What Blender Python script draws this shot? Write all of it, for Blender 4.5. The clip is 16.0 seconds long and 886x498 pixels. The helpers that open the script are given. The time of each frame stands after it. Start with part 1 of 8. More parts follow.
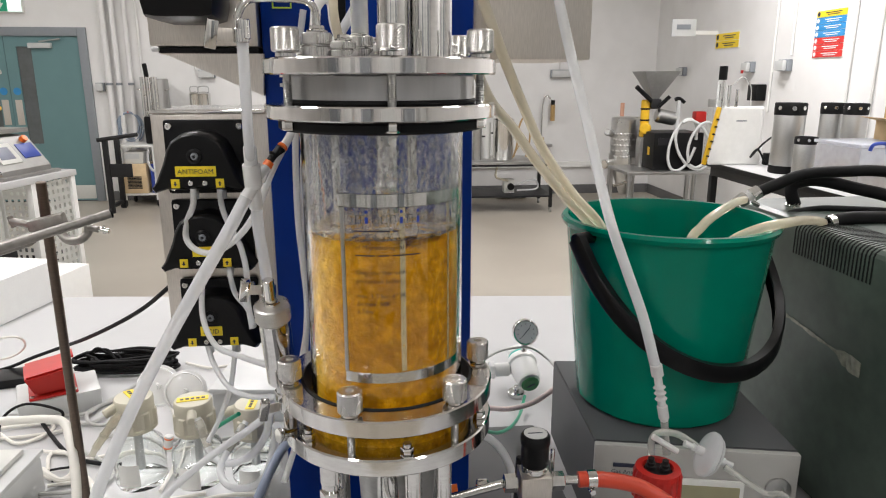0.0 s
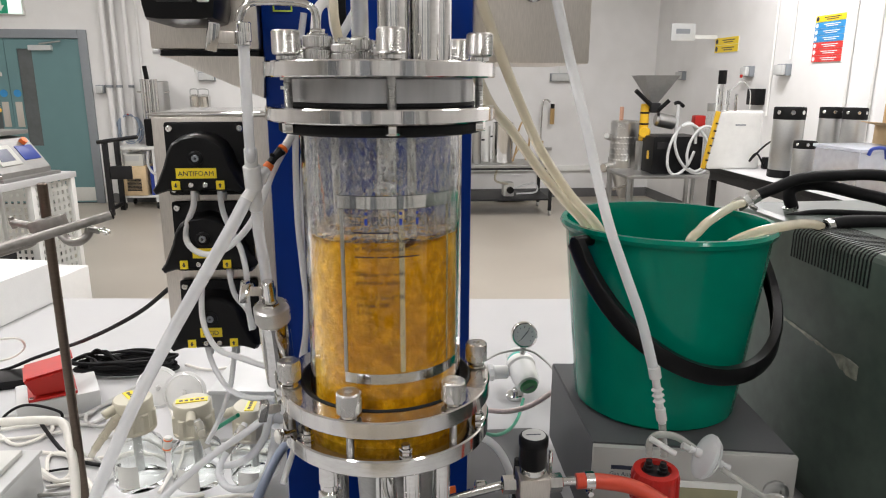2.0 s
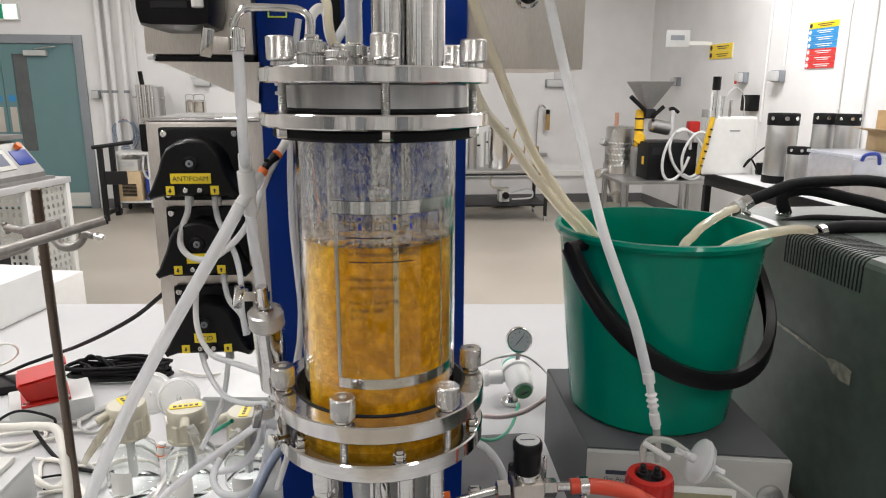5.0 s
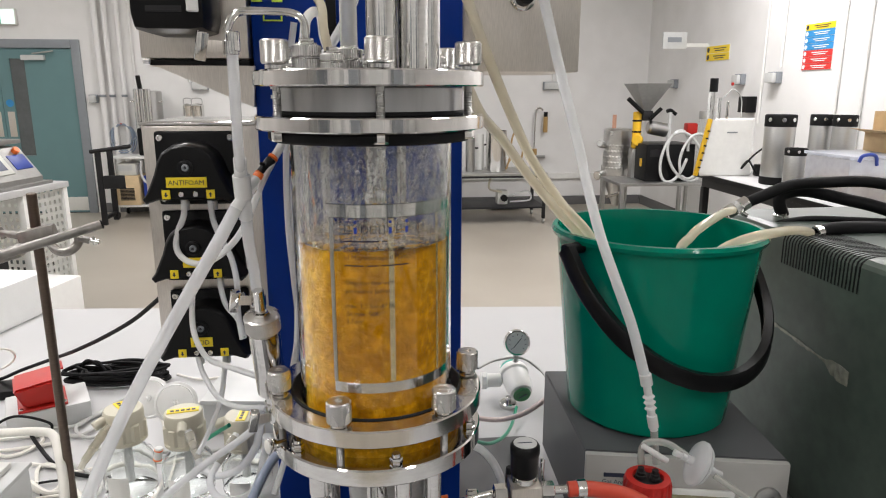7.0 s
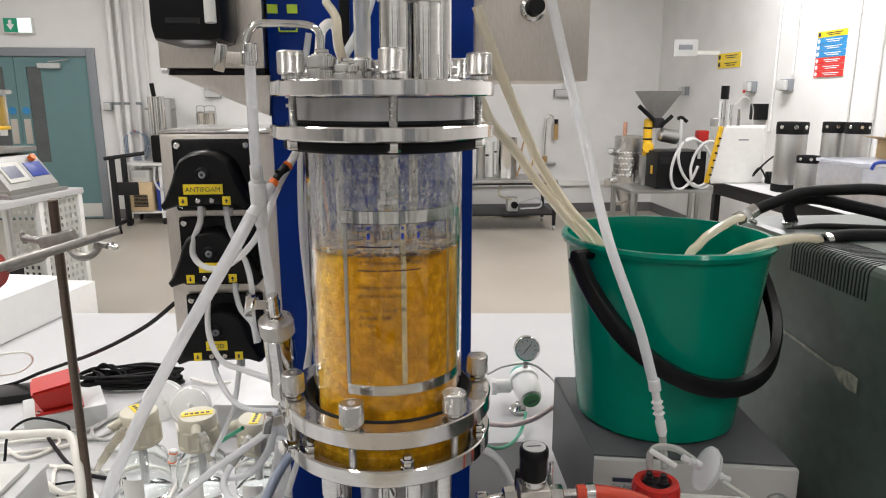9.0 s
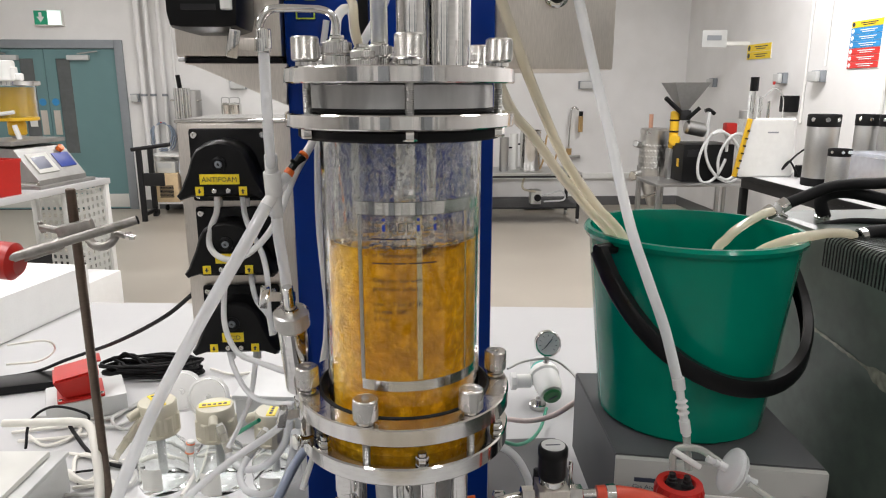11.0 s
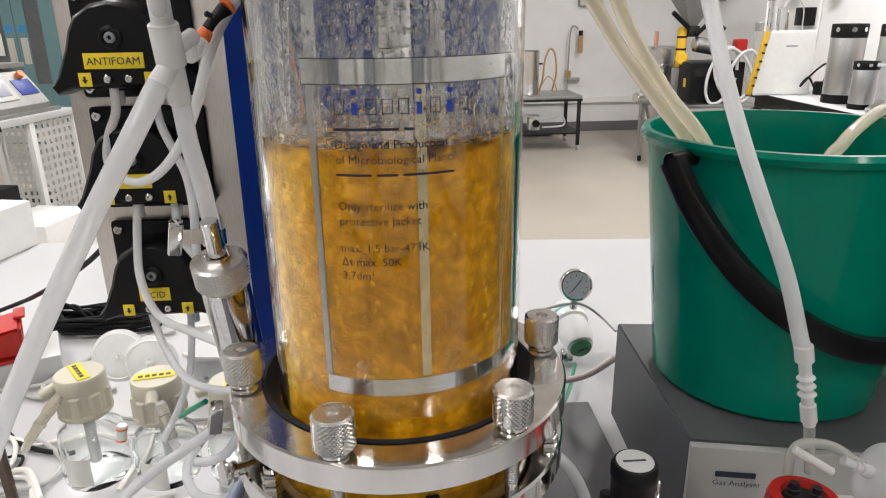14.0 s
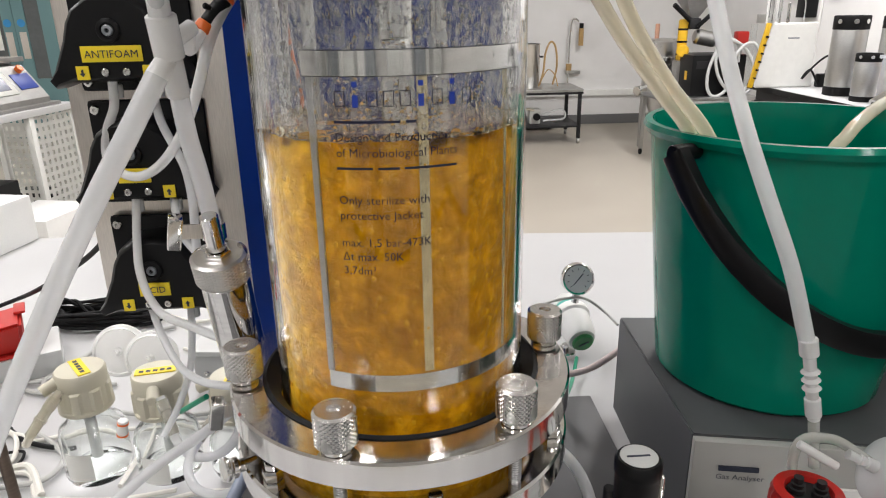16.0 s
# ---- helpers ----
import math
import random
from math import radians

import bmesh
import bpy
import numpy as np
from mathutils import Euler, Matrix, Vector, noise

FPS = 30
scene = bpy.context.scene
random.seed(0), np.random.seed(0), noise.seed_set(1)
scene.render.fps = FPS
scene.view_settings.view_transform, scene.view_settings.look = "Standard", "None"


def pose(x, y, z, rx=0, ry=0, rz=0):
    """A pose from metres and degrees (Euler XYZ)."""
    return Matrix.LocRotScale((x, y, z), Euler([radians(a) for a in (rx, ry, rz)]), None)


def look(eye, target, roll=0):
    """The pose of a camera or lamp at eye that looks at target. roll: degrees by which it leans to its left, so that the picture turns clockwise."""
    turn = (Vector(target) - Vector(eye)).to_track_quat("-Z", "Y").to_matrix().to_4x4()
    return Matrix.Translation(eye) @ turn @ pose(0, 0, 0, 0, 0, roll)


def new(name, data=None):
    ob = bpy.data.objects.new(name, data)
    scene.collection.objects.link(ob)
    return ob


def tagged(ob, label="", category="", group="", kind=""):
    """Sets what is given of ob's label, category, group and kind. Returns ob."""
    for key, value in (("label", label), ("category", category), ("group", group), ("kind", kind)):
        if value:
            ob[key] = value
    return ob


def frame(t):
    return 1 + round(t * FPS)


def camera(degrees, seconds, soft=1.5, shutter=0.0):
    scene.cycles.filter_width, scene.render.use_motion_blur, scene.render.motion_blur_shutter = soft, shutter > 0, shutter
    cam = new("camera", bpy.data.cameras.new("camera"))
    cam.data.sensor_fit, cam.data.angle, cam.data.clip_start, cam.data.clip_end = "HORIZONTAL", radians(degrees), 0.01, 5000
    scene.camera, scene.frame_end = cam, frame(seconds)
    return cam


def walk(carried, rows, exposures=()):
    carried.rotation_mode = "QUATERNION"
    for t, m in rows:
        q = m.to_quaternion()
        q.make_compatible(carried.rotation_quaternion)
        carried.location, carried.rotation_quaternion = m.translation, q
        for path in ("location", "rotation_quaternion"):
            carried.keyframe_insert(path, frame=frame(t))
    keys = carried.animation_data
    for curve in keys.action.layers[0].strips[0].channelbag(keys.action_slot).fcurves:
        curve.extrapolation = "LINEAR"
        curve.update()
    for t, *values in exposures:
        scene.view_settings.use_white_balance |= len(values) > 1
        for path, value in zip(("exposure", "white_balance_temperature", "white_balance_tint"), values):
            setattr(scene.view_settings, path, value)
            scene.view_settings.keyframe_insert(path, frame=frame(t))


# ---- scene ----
# ---- camera ----
cam = camera(66.3, 16.0, soft=1.1)
PATH = [
    (0, (-0.0023, -0.6417, 1.5052), (0.1767, 1.2894, 1.0162), -0.01),
    (0.5, (-0.0013, -0.6397, 1.5047), (0.1765, 1.2909, 1.0135), 0.06),
    (1, (-0.0020, -0.6388, 1.5035), (0.1715, 1.2922, 1.0126), 0.04),
    (1.5, (-0.0022, -0.6399, 1.5049), (0.1770, 1.2937, 1.0262), 0.07),
    (2, (-0.0024, -0.6454, 1.5050), (0.1787, 1.2877, 1.0251), 0.17),
    (2.5, (-0.0007, -0.6514, 1.5056), (0.1807, 1.2817, 1.0256), 0.26),
    (3, (-0.0005, -0.6511, 1.5051), (0.1736, 1.2818, 1.0221), 0.15),
    (3.5, (-0.0011, -0.6476, 1.5056), (0.1842, 1.2881, 1.0379), 0.24),
    (4, (-0.0010, -0.6468, 1.5047), (0.1938, 1.2874, 1.0347), 0.36),
    (6.5, (0.0010, -0.6472, 1.5057), (0.1916, 1.2913, 1.0519), 0.07),
    (7, (0.0019, -0.6461, 1.5050), (0.1995, 1.2910, 1.0486), 0.01),
    (7.5, (0.0013, -0.6454, 1.5059), (0.2035, 1.2905, 1.0460), 0.20),
    (8, (0.0039, -0.6483, 1.5065), (0.2005, 1.2913, 1.0599), -0.20),
    (8.5, (0.0018, -0.6569, 1.5069), (0.1901, 1.2866, 1.0741), -0.01),
    (8.7, (-0.0003, -0.6592, 1.5070), (0.1803, 1.2847, 1.0728), 0.01),
    (11, (0.0062, -0.6420, 1.5031), (0.1071, 1.3022, 1.0449), 0.00),
    (11.5, (-0.0098, -0.5873, 1.4947), (0.0706, 1.3503, 1.0051), -0.17),
    (12, (-0.0490, -0.5096, 1.4789), (0.0541, 1.4115, 0.9326), -2.45),
    (12.5, (-0.0180, -0.4404, 1.4536), (0.1070, 1.4757, 0.8939), -0.65),
    (13, (-0.0042, -0.4082, 1.4425), (0.1370, 1.5033, 0.8714), -0.11),
    (13.5, (-0.0013, -0.3956, 1.4352), (0.1182, 1.5102, 0.8404), -0.22),
    (14, (0.0057, -0.3895, 1.4277), (0.1189, 1.4979, 0.7761), -0.88),
    (14.5, (0.0045, -0.3883, 1.4290), (0.1242, 1.4997, 0.7802), -0.78),
    (15, (0.0041, -0.3908, 1.4291), (0.1221, 1.4939, 0.7703), -0.98),
    (15.5, (0.0051, -0.3898, 1.4286), (0.1243, 1.4958, 0.7725), -0.87),
    (16, (0.0051, -0.3853, 1.4265), (0.1157, 1.4963, 0.7577), -1.05),
]
EXPOSURES = [(0.0, 0.0), (8.5, 0.0), (11.5, 0.0), (13.0, 0.06), (16.0, 0.1)]
walk(cam, [(t, look(eye, target, roll)) for t, eye, target, roll in PATH], EXPOSURES)

# ---- light: ceiling panels and a dim grey world beyond the closed room ----
world = bpy.data.worlds.new("world")
scene.world = world
world.use_nodes = True
world.node_tree.nodes["Background"].inputs[0].default_value = (0.9, 0.95, 1.0, 1)
world.node_tree.nodes["Background"].inputs[1].default_value = 0.05

ROOM_L, ROOM_R, ROOM_B, ROOM_F, ROOM_H = -6.2, 3.6, 8.2, -4.0, 3.3
TABLE = 0.88
LAMPS = [(-3.9, 6.0, 22), (-1.2, 6.0, 32), (2.6, 4.4, 66), (-3.6, 2.9, 44), (-1.0, 2.6, 42), (2.3, 2.2, 36), (-1.3, 0.3, 27), (1.3, 0.2, 5), (-1.6, -2.3, 26), (1.4, -2.3, 22)]
for lx, ly, watts in LAMPS:
    lamp = bpy.data.lights.new("ceiling_light", "AREA")
    lamp.shape, lamp.size, lamp.size_y, lamp.energy, lamp.color = "RECTANGLE", 0.3, 1.4, watts, (1.0, 0.972, 0.985)
    ob = new("ceiling_light", lamp)
    ob.matrix_world = pose(lx, ly, ROOM_H - 0.07)


# ---- materials ----
class Mat:
    """A node material under construction."""

    def __init__(self, name):
        self.m = bpy.data.materials.new(name)
        self.m.use_nodes = True
        self.t = self.m.node_tree
        self.b = self.t.nodes["Principled BSDF"]
        self.out = self.t.nodes["Material Output"]

    def node(self, kind, **inputs):
        n = self.t.nodes.new(kind)
        for k, v in inputs.items():
            n.inputs[k.replace("_", " ")].default_value = v
        return n

    def link(self, a, ao, b, bi):
        self.t.links.new(a.outputs[ao], b.inputs[bi])

    def coords(self, scale=(1, 1, 1)):
        c = self.t.nodes.new("ShaderNodeTexCoord")
        mp = self.node("ShaderNodeMapping")
        mp.inputs["Scale"].default_value = scale
        self.link(c, "Object", mp, "Vector")
        return mp

    def noise(self, scale, detail=4.0, stretch=(1, 1, 1), distortion=0.0):
        n = self.node("ShaderNodeTexNoise", Scale=scale, Detail=detail, Distortion=distortion)
        self.link(self.coords(stretch), "Vector", n, "Vector")
        return n

    def ramp(self, n, out, stops):
        r = self.t.nodes.new("ShaderNodeValToRGB")
        e = r.color_ramp.elements
        while len(e) < len(stops):
            e.new(0.5)
        for k, (p, c) in zip(e, stops):
            k.position, k.color = p, (*c, 1)
        self.link(n, out, r, "Fac")
        return r

    def bump(self, n, out, strength, distance=0.001):
        b = self.node("ShaderNodeBump", Strength=strength, Distance=distance)
        self.link(n, out, b, "Height")
        self.link(b, "Normal", self.b, "Normal")
        return b


def simple(name, color, rough=0.5, metal=0.0, vary=0.12, scale=30.0, bump=0.05, **kw):
    """Paint, plastic or metal with a grain at two scales."""
    k = Mat(name)
    c = Vector(color)
    lo, hi = tuple(c * (1 - vary)), tuple(min(1.0, v * (1 + vary)) for v in c)
    n1 = k.noise(scale, 5.0)
    n2 = k.noise(scale * 0.13, 2.0)
    mix = k.node("ShaderNodeMath")
    mix.operation = "ADD"
    k.link(n1, "Fac", mix, 0)
    k.link(n2, "Fac", mix, 1)
    half = k.node("ShaderNodeMath")
    half.operation = "MULTIPLY"
    half.inputs[1].default_value = 0.5
    k.link(mix, 0, half, 0)
    r = k.ramp(half, 0, [(0.3, lo), (0.7, hi)])
    k.link(r, "Color", k.b, "Base Color")
    rr = k.node("ShaderNodeMapRange")
    rr.inputs["To Min"].default_value, rr.inputs["To Max"].default_value = max(0.02, rough - 0.08), min(1, rough + 0.08)
    k.link(n2, "Fac", rr, "Value")
    k.link(rr, "Result", k.b, "Roughness")
    k.b.inputs["Metallic"].default_value = metal
    if bump:
        k.bump(n1, "Fac", bump, 0.0006)
    for key, v in kw.items():
        k.b.inputs[key.replace("_", " ")].default_value = v
    return k.m


def brushed(name, color, rough, stretch, strength=0.12, turned=0.0):
    """Brushed or turned steel: fine streaks along one way; turned: how far highlights stretch across the grooves."""
    k = Mat(name)
    if turned:
        tan = k.node("ShaderNodeTangent")
        tan.direction_type, tan.axis = "RADIAL", "Z"
        k.link(tan, "Tangent", k.b, "Tangent")
        k.b.inputs["Anisotropic"].default_value = turned
        k.b.inputs["Anisotropic Rotation"].default_value = 0.25
    n1 = k.noise(90.0, 6.0, stretch)
    n2 = k.noise(14.0, 3.0)
    c = Vector(color)
    r = k.ramp(n1, "Fac", [(0.3, tuple(c * 0.86)), (0.7, tuple(c))])
    k.link(r, "Color", k.b, "Base Color")
    rr = k.node("ShaderNodeMapRange")
    rr.inputs["To Min"].default_value, rr.inputs["To Max"].default_value = rough * 0.7, rough * 1.35
    k.link(n2, "Fac", rr, "Value")
    k.link(rr, "Result", k.b, "Roughness")
    k.b.inputs["Metallic"].default_value = 1.0
    k.bump(n1, "Fac", strength, 0.0004)
    return k.m


def clear(name, color, rough=0.02, ior=1.45, alpha_white=0.0, white=(0.9, 0.9, 0.88)):
    """Glass or translucent plastic: transmission, with a milky share."""
    k = Mat(name)
    k.b.inputs["Base Color"].default_value = (*color, 1)
    k.b.inputs["Roughness"].default_value = rough
    k.b.inputs["IOR"].default_value = ior
    k.b.inputs["Transmission Weight"].default_value = 1.0
    if alpha_white:
        d = Mat.node(k, "ShaderNodeBsdfPrincipled")
        d.inputs["Base Color"].default_value = (*white, 1)
        d.inputs["Roughness"].default_value = 0.14
        tr = k.node("ShaderNodeBsdfTranslucent")
        tr.inputs["Color"].default_value = (*white, 1)
        m1 = k.node("ShaderNodeMixShader")
        m1.inputs[0].default_value = 0.4
        k.link(d, "BSDF", m1, 1)
        k.link(tr, "BSDF", m1, 2)
        m2 = k.node("ShaderNodeMixShader")
        n = k.noise(25.0, 3.0)
        rr = k.node("ShaderNodeMapRange")
        rr.inputs["To Min"].default_value, rr.inputs["To Max"].default_value = alpha_white - 0.08, min(1.0, alpha_white + 0.08)
        k.link(n, "Fac", rr, "Value")
        k.link(rr, "Result", m2, 0)
        k.link(k.b, "BSDF", m2, 1)
        k.link(m1, "Shader", m2, 2)
        k.link(m2, "Shader", k.out, "Surface")
    return k.m


# STEEL's upright streaks, in colour and relief, imitate room reflections on the rims
STEEL = brushed("turned_steel", (0.78, 0.76, 0.74), 0.1, (1, 1, 0.04), 0.5, 0.6)
POLISH = brushed("polished_steel", (0.76, 0.75, 0.73), 0.09, (1, 1, 3), 0.04, 0.6)
KNURL_STEEL = brushed("knurled_steel", (0.7, 0.69, 0.67), 0.28, (1, 1, 1), 0.05)
SHEET = brushed("brushed_sheet", (0.76, 0.71, 0.65), 0.36, (12, 1, 1), 0.04)
DULL_STEEL = brushed("dull_steel", (0.5, 0.5, 0.49), 0.38, (1, 1, 4))
TARNISH = brushed("tarnished_rod", (0.16, 0.125, 0.1), 0.42, (1, 1, 6), 0.2)
CAST_METAL = simple("worn_cast_metal", (0.3, 0.285, 0.265), 0.42, 0.75, vary=0.4, scale=90, bump=0.4)
INSTRUMENT_STEEL = simple("grey_instrument_steel", (0.3, 0.295, 0.28), 0.4, 0.5, vary=0.15, scale=20)
RUBBER = simple("black_rubber", (0.008, 0.008, 0.0085), 0.6, bump=0.15, scale=90, Specular_IOR_Level=0.18)
BLACK = simple("black_plastic", (0.007, 0.007, 0.0075), 0.36, scale=60, Specular_IOR_Level=0.2)
SOFT_BLACK = simple("black_paint", (0.014, 0.014, 0.015), 0.5, Specular_IOR_Level=0.3)
GREYLINE = brushed("satin_neck_steel", (0.46, 0.46, 0.46), 0.4, (1, 1, 0.2), 0.1)
BRAID = simple("pinkish_braided_hose", (0.55, 0.45, 0.42), 0.35, vary=0.15, scale=200)
BRIGHT_GREEN = simple("bright_green_tube", (0.01, 0.3, 0.16), 0.35)
WHITE_LAM = simple("white_laminate", (0.5, 0.5, 0.5), 0.45, vary=0.03, scale=8, Specular_IOR_Level=0.25)
WHITE_PLASTIC = simple("white_plastic", (0.78, 0.78, 0.75), 0.35, vary=0.05)
OFF_WHITE = simple("aged_white_cable", (0.72, 0.7, 0.64), 0.4, vary=0.08)
GREY_CABLE = simple("grey_cable", (0.42, 0.42, 0.4), 0.45)
LIGHT_GREY = simple("light_grey_paint", (0.55, 0.56, 0.55), 0.35, vary=0.05)
BEIGE_CAP = simple("beige_plastic_cap", (0.56, 0.53, 0.42), 0.45, vary=0.07)
RED_PLASTIC = simple("red_plastic", (0.46, 0.014, 0.009), 0.38, vary=0.08)
RED_RUBBER = simple("red_rubber", (0.6, 0.06, 0.025), 0.4, vary=0.1)
ORANGE = simple("orange_plastic", (0.8, 0.16, 0.02), 0.35)
YELLOW = simple("yellow_tape", (0.86, 0.66, 0.02), 0.35, vary=0.04)
YELLOW_PAINT = simple("yellow_paint", (0.75, 0.45, 0.02), 0.4)
BLUE = simple("blue_paint", (0.0, 0.024, 0.2), 0.3, vary=0.08, scale=18, Specular_IOR_Level=0.15)
LIME = simple("lime_print", (0.5, 0.72, 0.05), 0.4)
INK = simple("dark_print", (0.02, 0.025, 0.05), 0.5, bump=0)
NAVY_INK = simple("navy_print", (0.003, 0.005, 0.03), 0.5, bump=0)
BLUE_INK = simple("blue_print", (0.01, 0.045, 0.35), 0.4, bump=0)
WHITE_INK = simple("white_print", (0.8, 0.8, 0.8), 0.5, bump=0)
TEAL = simple("teal_door_paint", (0.13, 0.24, 0.25), 0.42, vary=0.05, scale=6)
GREY_PAINT = simple("grey_frame_paint", (0.24, 0.26, 0.28), 0.45, vary=0.06)
GREEN_BUCKET = simple("green_bucket_plastic", (0.0, 0.205, 0.13), 0.13, vary=0.12, scale=12, bump=0.03, Specular_IOR_Level=0.2)
GREEN_KNOB = simple("green_plastic", (0.01, 0.13, 0.035), 0.3)
DARK_MACHINE = simple("dark_green_grey_paint", (0.068, 0.088, 0.074), 0.34, vary=0.28, scale=40, Specular_IOR_Level=0.35)
ANALYSER = simple("grey_painted_sheet", (0.085, 0.087, 0.09), 0.45, vary=0.08, scale=20, Specular_IOR_Level=0.3)
PALE_PANEL = simple("pale_grey_panel", (0.62, 0.62, 0.58), 0.4, vary=0.04)
CARD = simple("brown_card", (0.5, 0.36, 0.2), 0.8, vary=0.1)
ANALYSER_FRONT = simple("warm_grey_front", (0.42, 0.415, 0.39), 0.36, vary=0.05)
PAPER = simple("paper", (0.8, 0.8, 0.76), 0.7, vary=0.03)
SIGN_BLUE = simple("sign_blue", (0.03, 0.25, 0.55), 0.4)
SIGN_RED = simple("sign_red", (0.62, 0.035, 0.03), 0.4)
SIGN_YELLOW = simple("sign_yellow", (0.85, 0.62, 0.02), 0.4)
SIGN_GREEN = simple("sign_green", (0.02, 0.36, 0.2), 0.4)
AMBER_TUBE = simple("amber_plastic_tube", (0.42, 0.27, 0.11), 0.3, vary=0.2)
SKIRTING = simple("dark_grey_vinyl", (0.13, 0.13, 0.13), 0.5, vary=0.08)
CREAM = simple("cream_paint", (0.66, 0.5, 0.3), 0.45)
DARK_GLASS = simple("wired_glass", (0.1, 0.11, 0.11), 0.12, vary=0.15)
BLUE_CRATE = simple("blue_crate", (0.02, 0.05, 0.3), 0.4)
FOAM = simple("expanded_foam", (0.82, 0.82, 0.8), 0.7, vary=0.03, scale=200, bump=0.3)
GLASS = clear("vessel_glass", (0.985, 0.99, 0.985), 0.0, 1.47)
BOTTLE_GLASS = clear("bottle_glass", (0.97, 0.99, 0.98), 0.015, 1.46)
SILICONE = clear("silicone_tube", (0.98, 0.99, 0.995), 0.08, 1.4, 0.62, (0.98, 0.99, 0.995))
YELLOWED = clear("yellowed_tube", (0.95, 0.9, 0.74), 0.15, 1.4, 0.6, (0.92, 0.86, 0.7))
LUER = clear("yellowed_clear_plastic", (0.97, 0.94, 0.85), 0.06, 1.45, 0.3, (0.9, 0.87, 0.76))
MILKY = clear("milky_plastic", (0.95, 0.95, 0.94), 0.25, 1.45, 0.82, (0.96, 0.96, 0.95))
PTFE = clear("clear_tube", (0.95, 0.96, 0.94), 0.12, 1.4, 0.35, (0.85, 0.85, 0.8))
CLEAR_BOX = clear("clear_polypropylene", (0.92, 0.94, 0.97), 0.2, 1.4, 0.5, (0.75, 0.78, 0.85))


def wall_material():
    k = Mat("white_painted_wall")
    n1 = k.noise(3.0, 4.0)
    n2 = k.noise(55.0, 4.0)
    r = k.ramp(n1, "Fac", [(0.3, (0.74, 0.735, 0.72)), (0.7, (0.8, 0.795, 0.785))])
    k.link(r, "Color", k.b, "Base Color")
    k.b.inputs["Roughness"].default_value = 0.6
    k.bump(n2, "Fac", 0.15, 0.002)
    return k.m


def floor_material():
    k = Mat("beige_vinyl_floor")
    n1 = k.noise(1.3, 4.0, distortion=0.6)
    n2 = k.noise(140.0, 3.0)
    r = k.ramp(n1, "Fac", [(0.3, (0.4, 0.36, 0.3)), (0.7, (0.48, 0.44, 0.375))])
    sp = k.ramp(n2, "Fac", [(0.42, (0.82, 0.82, 0.82)), (0.6, (1.05, 1.05, 1.05))])
    mix = k.node("ShaderNodeMix")
    mix.data_type, mix.blend_type = "RGBA", "MULTIPLY"
    mix.inputs[0].default_value = 0.6
    k.link(r, "Color", mix, 6)
    k.link(sp, "Color", mix, 7)
    k.link(mix, 2, k.b, "Base Color")
    rr = k.ramp(n1, "Fac", [(0.3, (0.32,) * 3), (0.75, (0.46,) * 3)])
    k.link(rr, "Color", k.b, "Roughness")
    return k.m


